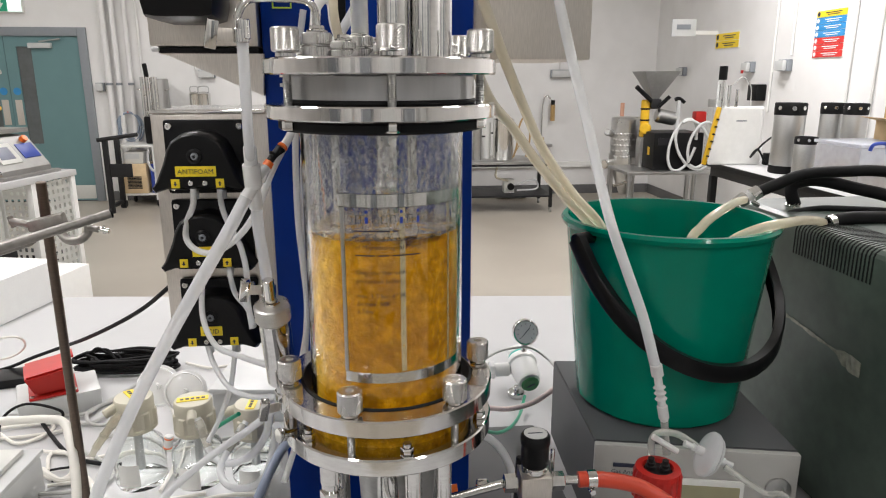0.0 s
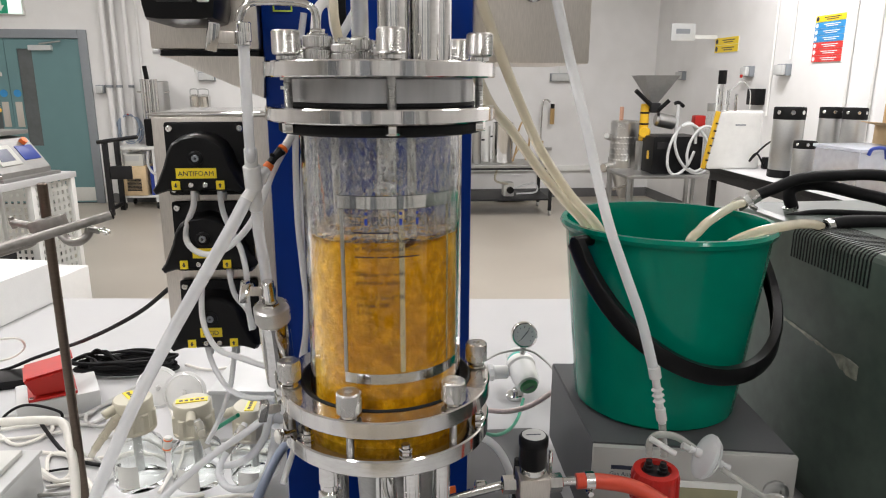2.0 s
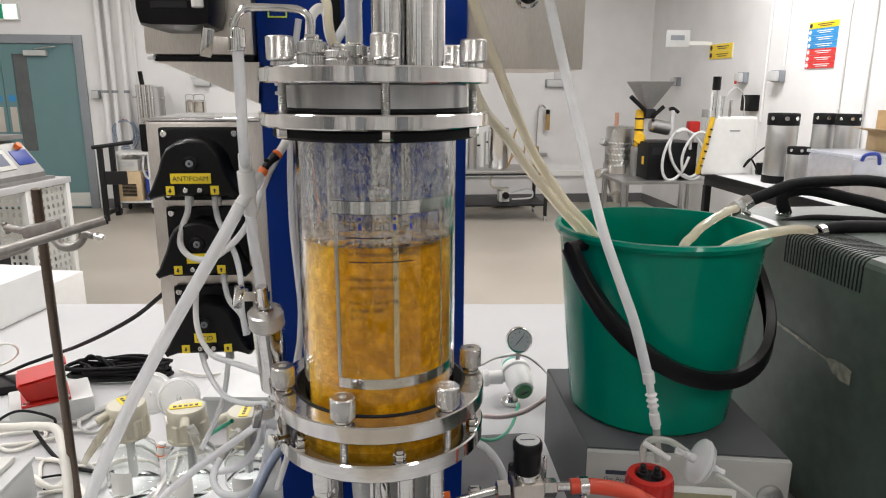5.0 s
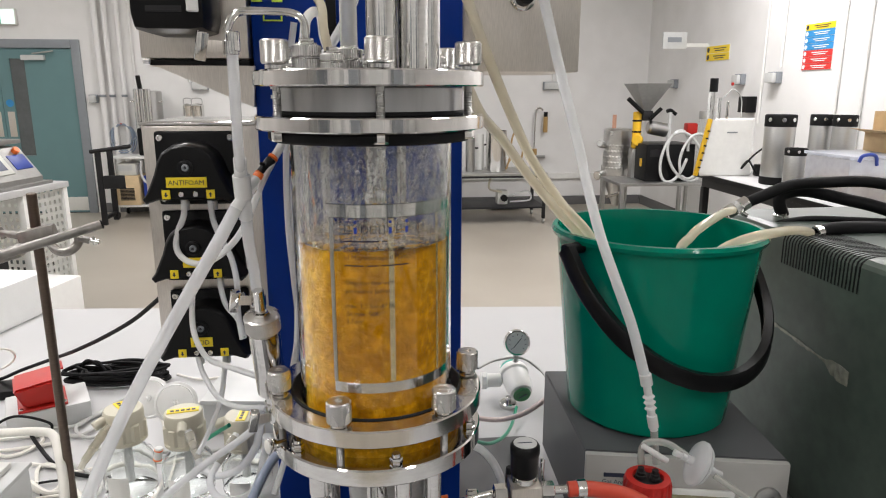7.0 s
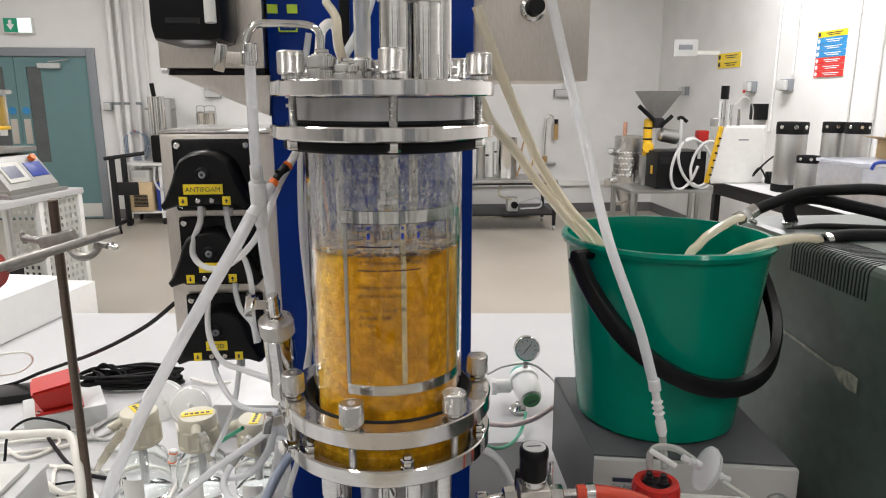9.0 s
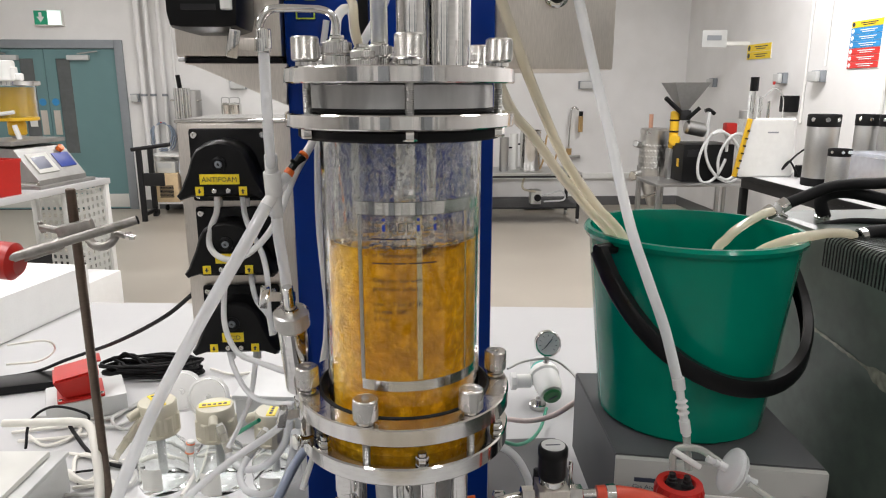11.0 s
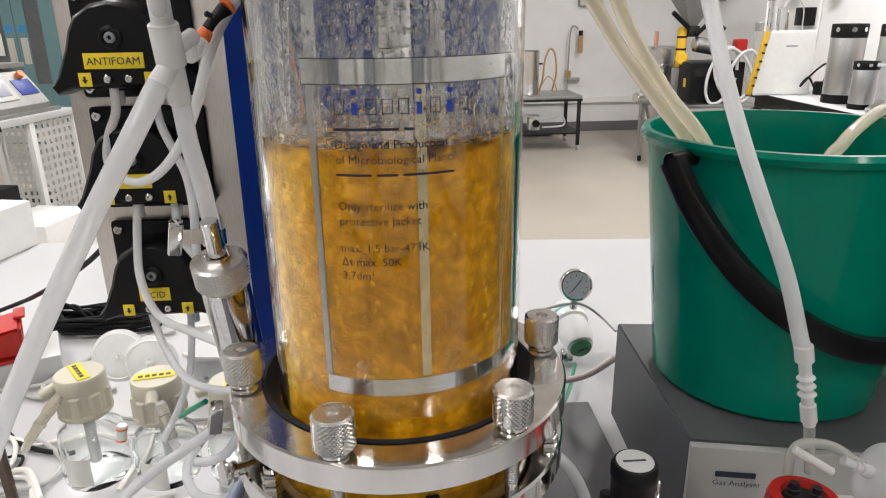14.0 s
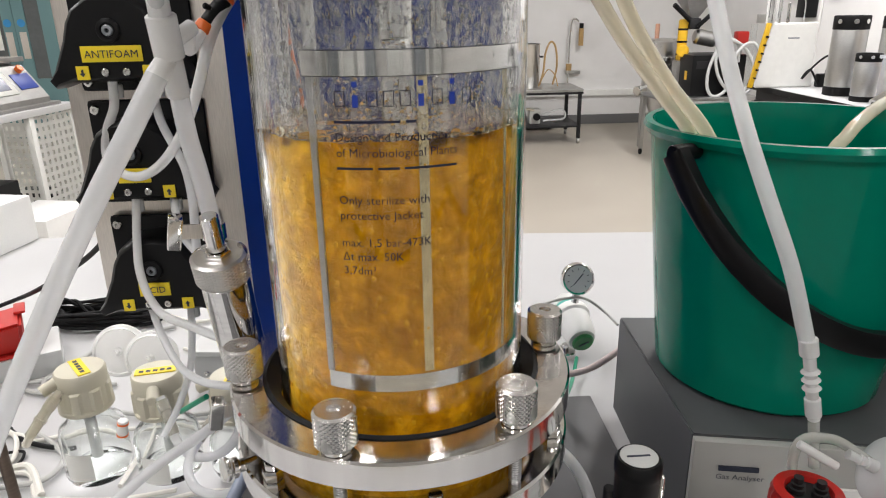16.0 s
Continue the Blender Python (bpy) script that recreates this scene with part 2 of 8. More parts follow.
def broth_material():
    """Bubbling amber broth: cloudy swirls with highlight flecks, and bright bubble crescents at two sizes, all painted
    into the colour.
    """
    k = Mat("amber_broth")
    big = k.noise(11.0, 3.0, (1, 1, 0.55), 0.5)
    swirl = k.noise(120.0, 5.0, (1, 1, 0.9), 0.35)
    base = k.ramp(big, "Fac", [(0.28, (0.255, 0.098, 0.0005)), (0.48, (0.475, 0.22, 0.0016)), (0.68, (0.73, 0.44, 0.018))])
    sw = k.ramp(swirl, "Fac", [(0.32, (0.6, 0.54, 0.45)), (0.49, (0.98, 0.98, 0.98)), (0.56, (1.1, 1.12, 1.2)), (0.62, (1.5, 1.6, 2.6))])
    mix = k.node("ShaderNodeMix")
    mix.data_type, mix.blend_type = "RGBA", "MULTIPLY"
    mix.inputs[0].default_value = 0.7
    k.link(base, "Color", mix, 6)
    k.link(sw, "Color", mix, 7)
    c = k.coords((1, 1, 1.25))
    nz = k.node("ShaderNodeTexNoise", Scale=70.0, Detail=3.0)
    sc = k.node("ShaderNodeVectorMath")
    sc.operation = "SCALE"
    sc.inputs["Scale"].default_value = 0.016
    warp = k.node("ShaderNodeVectorMath")
    warp.operation = "ADD"
    k.link(c, "Vector", nz, "Vector")
    k.link(nz, "Color", sc, 0)
    k.link(c, "Vector", warp, 0)
    k.link(sc, "Vector", warp, 1)
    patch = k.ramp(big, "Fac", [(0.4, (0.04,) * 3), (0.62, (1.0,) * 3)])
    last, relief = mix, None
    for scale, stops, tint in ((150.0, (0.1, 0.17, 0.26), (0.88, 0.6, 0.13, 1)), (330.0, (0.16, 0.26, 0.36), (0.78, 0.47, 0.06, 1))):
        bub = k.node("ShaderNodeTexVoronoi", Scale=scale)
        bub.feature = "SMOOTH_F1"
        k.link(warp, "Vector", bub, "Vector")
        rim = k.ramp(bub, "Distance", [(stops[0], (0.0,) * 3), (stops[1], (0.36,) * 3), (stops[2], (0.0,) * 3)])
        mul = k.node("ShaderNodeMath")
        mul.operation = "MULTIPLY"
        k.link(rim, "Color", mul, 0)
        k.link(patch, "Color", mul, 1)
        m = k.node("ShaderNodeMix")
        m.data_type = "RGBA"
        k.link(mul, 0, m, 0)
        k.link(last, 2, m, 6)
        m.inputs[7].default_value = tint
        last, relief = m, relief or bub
    k.link(last, 2, k.b, "Base Color")
    k.b.inputs["Roughness"].default_value = 0.35
    k.b.inputs["Specular IOR Level"].default_value = 0.08
    k.b.inputs["Subsurface Weight"].default_value = 0.15
    k.b.inputs["Subsurface Radius"].default_value = (0.02, 0.008, 0.002)
    k.b.inputs["Subsurface Scale"].default_value = 0.5
    b1 = k.bump(swirl, "Fac", 0.8, 0.0025)
    b2 = k.node("ShaderNodeBump", Strength=0.5, Distance=0.002)
    k.link(relief, "Distance", b2, "Height")
    k.link(b1, "Normal", b2, "Normal")
    k.link(b2, "Normal", k.b, "Normal")
    return k.m


def mist_material():
    """Condensed mist: a patchy thin veil on the glass."""
    k = Mat("condensed_mist")
    n = k.noise(230.0, 4.0, (1, 1, 0.6), 0.5)
    n2 = k.noise(9.0, 3.0, (1, 1, 0.4))
    add = k.node("ShaderNodeMath")
    add.operation = "MULTIPLY"
    k.link(n, "Fac", add, 0)
    k.link(n2, "Fac", add, 1)
    fac = k.ramp(add, 0, [(0.21, (0.015,) * 3), (0.28, (0.07,) * 3), (0.4, (0.3,) * 3)])
    tr = k.node("ShaderNodeBsdfTransparent")
    tl = k.node("ShaderNodeBsdfTranslucent")
    tl.inputs["Color"].default_value = (0.85, 0.87, 0.88, 1)
    k.b.inputs["Base Color"].default_value = (0.8, 0.82, 0.83, 1)
    k.b.inputs["Roughness"].default_value = 0.3
    m0 = k.node("ShaderNodeMixShader")
    m0.inputs[0].default_value = 0.5
    k.link(k.b, "BSDF", m0, 1)
    k.link(tl, "BSDF", m0, 2)
    m = k.node("ShaderNodeMixShader")
    k.link(fac, "Color", m, 0)
    k.link(tr, "BSDF", m, 1)
    k.link(m0, "Shader", m, 2)
    k.link(m, "Shader", k.out, "Surface")
    return k.m


WALL = wall_material()
FLOOR = floor_material()
BROTH = broth_material()
BROTH_TOP = simple("wet_broth_surface", (0.5, 0.27, 0.02), 0.05, vary=0.25, scale=90, bump=0.2, Coat_Weight=1.0, Coat_Roughness=0.03)
MIST = mist_material()
GLOW = Mat("lamp_diffuser")
GLOW.b.inputs["Emission Color"].default_value = (1, 0.98, 0.95, 1)
GLOW.b.inputs["Emission Strength"].default_value = 6.0
GLOW = GLOW.m
EXIT_GLOW = Mat("lit_sign")
EXIT_GLOW.b.inputs["Base Color"].default_value = (0.8, 0.9, 0.85, 1)
EXIT_GLOW.b.inputs["Emission Color"].default_value = (0.75, 1, 0.92, 1)
EXIT_GLOW.b.inputs["Emission Strength"].default_value = 0.7
EXIT_GLOW = EXIT_GLOW.m


# ---- mesh helpers ----
INV = {}  # things whose parts are given in the room's own coordinates


def adopt(ob, parent):
    ob.parent = parent
    if parent.name in INV:
        ob.matrix_parent_inverse = INV[parent.name]


def obj(name, verts, faces, mat, parent=None, label="", smooth=False, at=None):
    me = bpy.data.meshes.new(name)
    me.from_pydata([tuple(v) for v in verts], [], faces)
    me.validate()
    me.materials.append(mat)
    if smooth:
        me.polygons.foreach_set("use_smooth", [True] * len(me.polygons))
        me.set_sharp_from_angle(angle=radians(38))
    ob = new(name, me)
    if parent is not None:
        adopt(ob, parent)
    if at is not None:
        ob.matrix_basis = at
    if label:
        ob["label"] = label
    return ob


def part(name, bm, mat, parent=None, label="", smooth=True, at=None):
    me = bpy.data.meshes.new(name)
    bmesh.ops.recalc_face_normals(bm, faces=bm.faces)
    bm.to_mesh(me)
    bm.free()
    me.materials.append(mat)
    if smooth:
        me.polygons.foreach_set("use_smooth", [True] * len(me.polygons))
        me.set_sharp_from_angle(angle=radians(38))
    ob = new(name, me)
    if parent is not None:
        adopt(ob, parent)
    if at is not None:
        ob.matrix_basis = at
    if label:
        ob["label"] = label
    return ob


def thing(name, label, category, at=None, group="", kind=""):
    ob = new(name)
    ob.empty_display_size = 0.05
    if at is not None:
        ob.matrix_basis = at if isinstance(at, Matrix) else Matrix.Translation(at)
    return tagged(ob, label, category, group, kind)


def placed(name, label, category, base, group="", kind=""):
    """A thing whose parts are given in room coordinates; base: where it stands."""
    ob = thing(name, label, category, base, group, kind)
    INV[ob.name] = Matrix.Translation(base).inverted()
    return ob


def box_bm(lo, hi, bevel=0.0, seg=2):
    bm = bmesh.new()
    lo, hi = Vector(lo), Vector(hi)
    bmesh.ops.create_cube(bm, size=1.0, matrix=Matrix.LocRotScale((lo + hi) / 2, None, hi - lo))
    if bevel:
        bmesh.ops.bevel(bm, geom=bm.edges[:], offset=bevel, segments=seg, profile=0.6, affect="EDGES")
    return bm


def box(name, lo, hi, mat, parent=None, label="", bevel=0.002, at=None):
    return part(name, box_bm(lo, hi, bevel), mat, parent, label, True, at)


def lathe_data(profile, n=48):
    """Turn a profile of (radius, z) round the z axis; radius 0 closes it."""
    verts, faces, rows = [], [], []
    for r, z in profile:
        if r < 1e-6:
            rows.append([len(verts)])
            verts.append((0, 0, z))
        else:
            rows.append(list(range(len(verts), len(verts) + n)))
            verts += [(r * math.cos(2 * math.pi * i / n), r * math.sin(2 * math.pi * i / n), z) for i in range(n)]
    for a, b in zip(rows, rows[1:]):
        for i in range(n):
            j = (i + 1) % n
            if len(a) > 1 and len(b) > 1:
                faces.append((a[i], a[j], b[j], b[i]))
            elif len(a) > 1:
                faces.append((a[i], a[j], b[0]))
            elif len(b) > 1:
                faces.append((a[0], b[j], b[i]))
    return verts, faces


def lathe(name, profile, mat, parent=None, label="", n=48, at=None):
    v, f = lathe_data(profile, n)
    return obj(name, v, f, mat, parent, label, True, at)


def disc(r, z0, z1, bevel=0.0015, inner=0.0):
    """The profile of a disc or ring with softened edges."""
    b = bevel
    p = [(r - b, z0), (r, z0 + b), (r, z1 - b), (r - b, z1)]
    if inner:
        return [(inner, z0)] + p + [(inner, z1), (inner, z0)]
    return [(0, z0)] + p + [(0, z1)]


def align(a, b):
    """The pose that lays the z axis from a to b."""
    a, b = Vector(a), Vector(b)
    return Matrix.Translation(a) @ (b - a).to_track_quat("Z", "Y").to_matrix().to_4x4()


def rod(name, a, b, r, mat, parent=None, label="", n=16, bevel=0.0008):
    return lathe(name, disc(r, 0, (Vector(b) - Vector(a)).length, min(bevel, r * 0.4)), mat, parent, label, n, align(a, b))


def spline(points, steps=8):
    p = [Vector(q) for q in points]
    p = [p[0] * 2 - p[1]] + p + [p[-1] * 2 - p[-2]]
    out = []
    for i in range(1, len(p) - 2):
        for s in range(steps):
            t = s / steps
            out.append(0.5 * (2 * p[i] + (p[i + 1] - p[i - 1]) * t + (2 * p[i - 1] - 5 * p[i] + 4 * p[i + 1] - p[i + 2]) * t * t
                              + (3 * p[i] - p[i - 1] - 3 * p[i + 1] + p[i + 2]) * t ** 3))
    out.append(p[-2])
    return out


def sweep(path, r, n=12, bore=0.0):
    """A round tube along a path, hollow where bore is given."""
    verts, faces = [], []
    up = Vector((0.31, 0.2, 0.93))
    prev = None
    rings = []
    for i, q in enumerate(path):
        d = (path[min(i + 1, len(path) - 1)] - path[max(i - 1, 0)]).normalized()
        if prev is None:
            a = d.cross(up).normalized()
        else:
            a = (prev - d * prev.dot(d)).normalized()
        prev = a
        b = d.cross(a)
        rad = r if not callable(r) else r(i / (len(path) - 1))
        ring = []
        for k in range(n):
            w = 2 * math.pi * k / n
            ring.append(len(verts))
            verts.append(q + (a * math.cos(w) + b * math.sin(w)) * rad)
        rings.append(ring)
    for a, b in zip(rings, rings[1:]):
        for k in range(n):
            m = (k + 1) % n
            faces.append((a[k], a[m], b[m], b[k]))
    if bore:
        off = len(verts)
        iv, fi, _ = sweep(path, r * bore if not callable(r) else (lambda s: r(s) * bore), n)
        verts += iv
        faces += [tuple(reversed([off + q for q in f])) for f in fi[:-2]]
        last = rings[-1]
        o0, o1 = [off + q for q in rings[0]], [off + q for q in last]
        for k in range(n):
            m = (k + 1) % n
            faces.append((rings[0][k], o0[k], o0[m], rings[0][m]))
            faces.append((last[k], last[m], o1[m], o1[k]))
    else:
        faces.append(tuple(reversed(rings[0])))
        faces.append(tuple(rings[-1]))
    return verts, faces, rings


def tube(name, points, r, mat, parent=None, label="", n=12, steps=8, bore=0.0):
    v, f, _ = sweep(spline(points, steps), r, n, bore)
    return obj(name, v, f, mat, parent, label, True)


def text_mesh(body, size, align_x="LEFT"):
    cu = bpy.data.curves.new("letters", "FONT")
    cu.body, cu.size, cu.align_x, cu.resolution_u = body, size, align_x, 2
    ob = bpy.data.objects.new("letters", cu)
    scene.collection.objects.link(ob)
    dg = bpy.context.evaluated_depsgraph_get()
    me = bpy.data.meshes.new_from_object(ob.evaluated_get(dg))
    verts = [v.co.copy() for v in me.vertices]
    faces = [tuple(p.vertices) for p in me.polygons]
    bpy.data.objects.remove(ob)
    bpy.data.meshes.remove(me)
    return verts, faces


def lettering(name, body, size, mat, parent, at, align_x="LEFT"):
    v, f = text_mesh(body, size, align_x)
    return obj(name, v, f, mat, parent, at=at)


def knurled(name, r, z0, z1, mat, parent, at=None, rows=13, n=48, label=""):
    """A cap with diamond knurling and plain chamfered rims."""
    verts, faces = [], []
    zs = [z0 + 0.002 + (z1 - z0 - 0.004) * i / rows for i in range(rows + 1)]
    ring = []

    def add_ring(z, rad, twist=0.0, tooth=0.0):
        start = len(verts)
        for i in range(n):
            w = 2 * math.pi * (i + twist) / n
            q = rad + (tooth if i % 2 else -tooth)
            verts.append((q * math.cos(w), q * math.sin(w), z))
        ring.append(list(range(start, start + n)))
    add_ring(z0, r * 0.9)
    add_ring(z0 + 0.0013, r)
    for i, z in enumerate(zs):
        add_ring(z, r, 0.0, r * 0.017 * (1 if i % 2 else -1))
    add_ring(z1 - 0.0013, r)
    add_ring(z1, r * 0.88)
    add_ring(z1, r * 0.34)
    add_ring(z1 - 0.002, r * 0.3)
    for q, (a, b) in enumerate(zip(ring, ring[1:])):
        for i in range(n):
            j = (i + 1) % n
            if (i + q) % 2:
                faces += [(a[i], a[j], b[j]), (a[i], b[j], b[i])]
            else:
                faces += [(a[i], a[j], b[i]), (a[j], b[j], b[i])]
    faces.append(tuple(reversed(ring[0])))
    faces.append(tuple(ring[-1]))
    return obj(name, verts, faces, mat, parent, label, False, at)


def hexnut(name, r, z0, z1, mat, parent, at=None):
    return lathe(name, [(0, z0), (r * 0.92, z0), (r, z0 + 0.0008), (r, z1 - 0.0008), (r * 0.92, z1), (0, z1)], mat, parent, "", 6, at)


def screw(name, at, r, mat, parent):
    return lathe(name, [(0, 0), (r, 0), (r, r * 0.4), (r * 0.8, r * 0.6), (r * 0.42, r * 0.6), (r * 0.42, -r * 0.6), (0, -r * 0.6)], mat, parent, "", 14, at)


FACING = pose(0, 0, 0, 90, 0, 0)  # turns a flat thing to face the viewer's side (-y)


# ---- the room ----
def setting(name, lo, hi, mat, label, category):
    ob = box(name, lo, hi, mat, bevel=0)
    return tagged(ob, label, category, kind="structure")


setting("floor", (ROOM_L, ROOM_F, -0.1), (ROOM_R, ROOM_B, 0), FLOOR, "beige speckled vinyl laboratory floor", "floor")
setting("ceiling", (ROOM_L, ROOM_F, ROOM_H), (ROOM_R, ROOM_B, ROOM_H + 0.1), WALL, "plain white ceiling above the laboratory", "ceiling")
DOOR_L, DOOR_R, DOOR_T = -5.38, -3.46, 2.09
setting("wall_north", (DOOR_R, ROOM_B, 0), (ROOM_R, ROOM_B + 0.15, ROOM_H), WALL, "white painted blockwork wall behind the benches", "wall")
setting("wall_north", (ROOM_L, ROOM_B, 0), (DOOR_L, ROOM_B + 0.15, ROOM_H), WALL, "white painted wall beside the teal doors", "wall")
setting("wall_north", (DOOR_L, ROOM_B, DOOR_T), (DOOR_R, ROOM_B + 0.15, ROOM_H), WALL, "white painted wall above the teal doors", "wall")
setting("wall_east", (ROOM_R, ROOM_F, 0), (ROOM_R + 0.15, ROOM_B + 0.15, ROOM_H), WALL, "bright white painted wall with signs", "wall")
setting("wall_west", (ROOM_L - 0.15, ROOM_F, 0), (ROOM_L, ROOM_B + 0.15, ROOM_H), WALL, "plain white painted wall", "wall")
setting("wall_south", (ROOM_L, ROOM_F - 0.15, 0), (ROOM_R, ROOM_F, ROOM_H), WALL, "plain white painted wall", "wall")
setting("wall_corridor", (DOOR_L - 0.2, ROOM_B + 0.5, 0), (DOOR_R + 0.2, ROOM_B + 0.55, ROOM_H), WALL, "plain wall beyond the doors", "wall")
for n, lo, hi in (("baseboard", (DOOR_R + 0.1, ROOM_B - 0.012, 0.002), (ROOM_R - 0.013, ROOM_B - 0.001, 0.12)),
                  ("baseboard", (ROOM_R - 0.012, ROOM_F, 0.002), (ROOM_R - 0.001, ROOM_B - 0.013, 0.12))):
    setting(n, lo, hi, SKIRTING, "dark grey coved vinyl skirting", "skirting")
# trunking along the far wall
setting("trim", (0.2, ROOM_B - 0.05, 0.36), (ROOM_R - 0.05, ROOM_B - 0.002, 0.43), WHITE_PLASTIC, "white plastic cable trunking on the wall", "trunking")

for lx, ly, watts in LAMPS:
    cl = thing("ceiling_lamp", "long white ceiling strip light", "lamp", (lx, ly, ROOM_H), "ceiling lamps")
    box("lamp_frame", (-0.19, -0.75, -0.035), (0.19, 0.75, -0.002), WHITE_PLASTIC, cl)
    box("diffuser", (-0.15, -0.7, -0.042), (0.15, 0.7, -0.0355), GLOW, cl, "glowing white diffuser")


def double_door():
    d = placed("door_1", "closed teal double fire doors with vision panels", "door", ((DOOR_L + DOOR_R) / 2, ROOM_B, 0), kind="structure")
    y = ROOM_B
    w = 0.1
    for lo, hi in (((DOOR_L, y - 0.03, 0), (DOOR_L + w, y + 0.12, DOOR_T)), ((DOOR_R - w, y - 0.03, 0), (DOOR_R, y + 0.12, DOOR_T)),
                   ((DOOR_L + w + 0.001, y - 0.03, DOOR_T - w), (DOOR_R - w - 0.001, y + 0.12, DOOR_T))):
        box("door_frame", lo, hi, GREY_PAINT, d, "grey painted frame", 0.004)
    mid = (DOOR_L + DOOR_R) / 2
    for a, b, sgn in ((DOOR_L + w + 0.004, mid - 0.003, 1), (mid + 0.003, DOOR_R - w - 0.004, -1)):
        # leaf in five pieces round a tall slit
        inner = b - 0.13 if sgn > 0 else a + 0.13
        p0, p1 = (inner - 0.17, inner) if sgn > 0 else (inner, inner + 0.17)
        z0, z1 = 0.72, 1.87
        bm = bmesh.new()
        for lo, hi in (((a, y, 0.012), (b, y + 0.045, z0)), ((a, y, z1), (b, y + 0.045, DOOR_T - w - 0.004)), ((a, y, z0), (p0, y + 0.045, z1)), ((p1, y, z0), (b, y + 0.045, z1))):
            bmesh.ops.create_cube(bm, size=1, matrix=Matrix.LocRotScale((Vector(lo) + Vector(hi)) / 2, None, Vector(hi) - Vector(lo)))
        leaf = part("door_leaf", bm, TEAL, d, "teal painted leaf", False)
        box("pane", (p0, y + 0.015, z0), (p1, y + 0.028, z1), DARK_GLASS, leaf, "dark wired glass slit", 0)
        box("kick_plate", (a + 0.01, y - 0.004, 0.03), (b - 0.01, y - 0.0005, 0.2), PALE_PANEL, leaf, "pale kick plate", 0.001)
        cx = a + 0.42 if sgn < 0 else b - 0.42
        c = box("door_closer", (cx - 0.13, y - 0.06, 1.85), (cx + 0.13, y - 0.001, 1.91), LIGHT_GREY, leaf, "silver overhead closer", 0.006)
        rod("closer_arm", (cx, y - 0.05, 1.925), (cx - sgn * 0.24, y - 0.04, 1.955), 0.009, DULL_STEEL, d)
        sx = b - 0.075 if sgn > 0 else a + 0.075
        lathe("sign_disc", disc(0.045, 0, 0.003), SIGN_BLUE, leaf, "round blue door sign", 24, Matrix.Translation((sx, y, 1.35)) @ FACING)
        box("push_plate", (sx - 0.04, y - 0.004, 0.95), (sx + 0.04, y - 0.0005, 1.25), SHEET, leaf, "steel push plate", 0.001)
    # paper notices on one leaf
    n = box("notice", (mid - 0.26, y - 0.004, 1.05), (mid - 0.17, y - 0.0005, 1.3), PAPER, d, "white paper notice", 0)
    box("notice", (mid - 0.3, y - 0.005, 1.2), (mid - 0.2, y - 0.0045, 1.42), SIGN_YELLOW, d, "yellow notice", 0)


double_door()


def exit_sign():
    e = placed("exit_sign", "lit green and white exit sign box on the wall", "exit sign", (-4.3, ROOM_B, 2.33))
    x0, x1, z0, z1, y = -4.44, -4.13, 2.26, 2.42, ROOM_B
    box("housing", (x0 - 0.01, y - 0.06, z0 - 0.01), (x1 + 0.01, y - 0.002, z1 + 0.01), WHITE_PLASTIC, e)
    box("green_half", (x0, y - 0.064, z0), ((x0 + x1) / 2, y - 0.0605, z1), SIGN_GREEN, e, "green panel", 0)
    box("lit_half", ((x0 + x1) / 2 + 0.002, y - 0.064, z0), (x1, y - 0.0605, z1), EXIT_GLOW, e, "glowing white panel", 0)
    v = [(-0.045, 0, 0.01), (0.045, 0, 0.01), (0, 0, -0.055), (-0.018, 0, 0.06), (0.018, 0, 0.06), (0.018, 0, 0.01), (-0.018, 0, 0.01)]
    obj("arrow", v, [(0, 2, 1), (3, 6, 5, 4)], WHITE_INK, e, at=Matrix.Translation((x0 + 0.075, y - 0.0655, (z0 + z1) / 2)))


exit_sign()

# pipes and conduits
for x, r, y in ((-3.24, 0.035, 0.06), (-3.13, 0.03, 0.05), (-2.99, 0.028, 0.05), (-2.86, 0.014, 0.03)):
    p = placed("wall_pipe", "white painted vertical pipe on the wall", "pipe", (x, ROOM_B - y, 0), "vertical pipes by the doors")
    rod("pipe", (x, ROOM_B - y, 0.12), (x, ROOM_B - y, ROOM_H - 0.001), r, WALL, p)
    for z in (0.6, 1.42, 2.5):
        lathe("clip", disc(r + 0.006, 0, 0.03), GREY_PAINT if z == 1.42 else WALL, p, "", 16, Matrix.Translation((x, ROOM_B - y, z)))


def conduit(axis, u, z0, z1):
    at = (ROOM_R - 0.016, u, z0) if axis == "x" else (u, ROOM_B - 0.016, z0)
    c = placed("wall_conduit", "thin white cable conduit running up the wall", "conduit", at, "wall conduits")
    rod("pipe", at, (at[0], at[1], z1), 0.011, WHITE_PLASTIC, c)
    for k in range(3):
        lathe("clip", disc(0.015, 0, 0.02), WHITE_PLASTIC, c, "", 12, Matrix.Translation((at[0], at[1], z0 + (z1 - z0) * (k + 0.5) / 3)))


def socket_box(axis, u, z, w=0.15, red=False):
    base = (ROOM_R, u, z) if axis == "x" else (u, ROOM_B, z)
    s = thing("wall_socket", "grey industrial socket box on the wall", "socket", Matrix.Translation(base) @ pose(0, 0, 0, 0, 0, -90 if axis == "x" else 0), "wall sockets")
    box("back_box", (-w / 2, -0.05, -0.05), (w / 2, -0.001, 0.05), GREY_PAINT, s, bevel=0.006)
    bm = box_bm((-w / 2 + 0.01, -0.09, -0.045), (w / 2 - 0.01, -0.0505, 0.042), 0.012)
    part("flap", bm, LIGHT_GREY, s, "pale hinged flap")
    if red:
        box("switch", (-0.025, -0.098, -0.06), (0.015, -0.0905, -0.03), RED_PLASTIC, s, "red rocker")


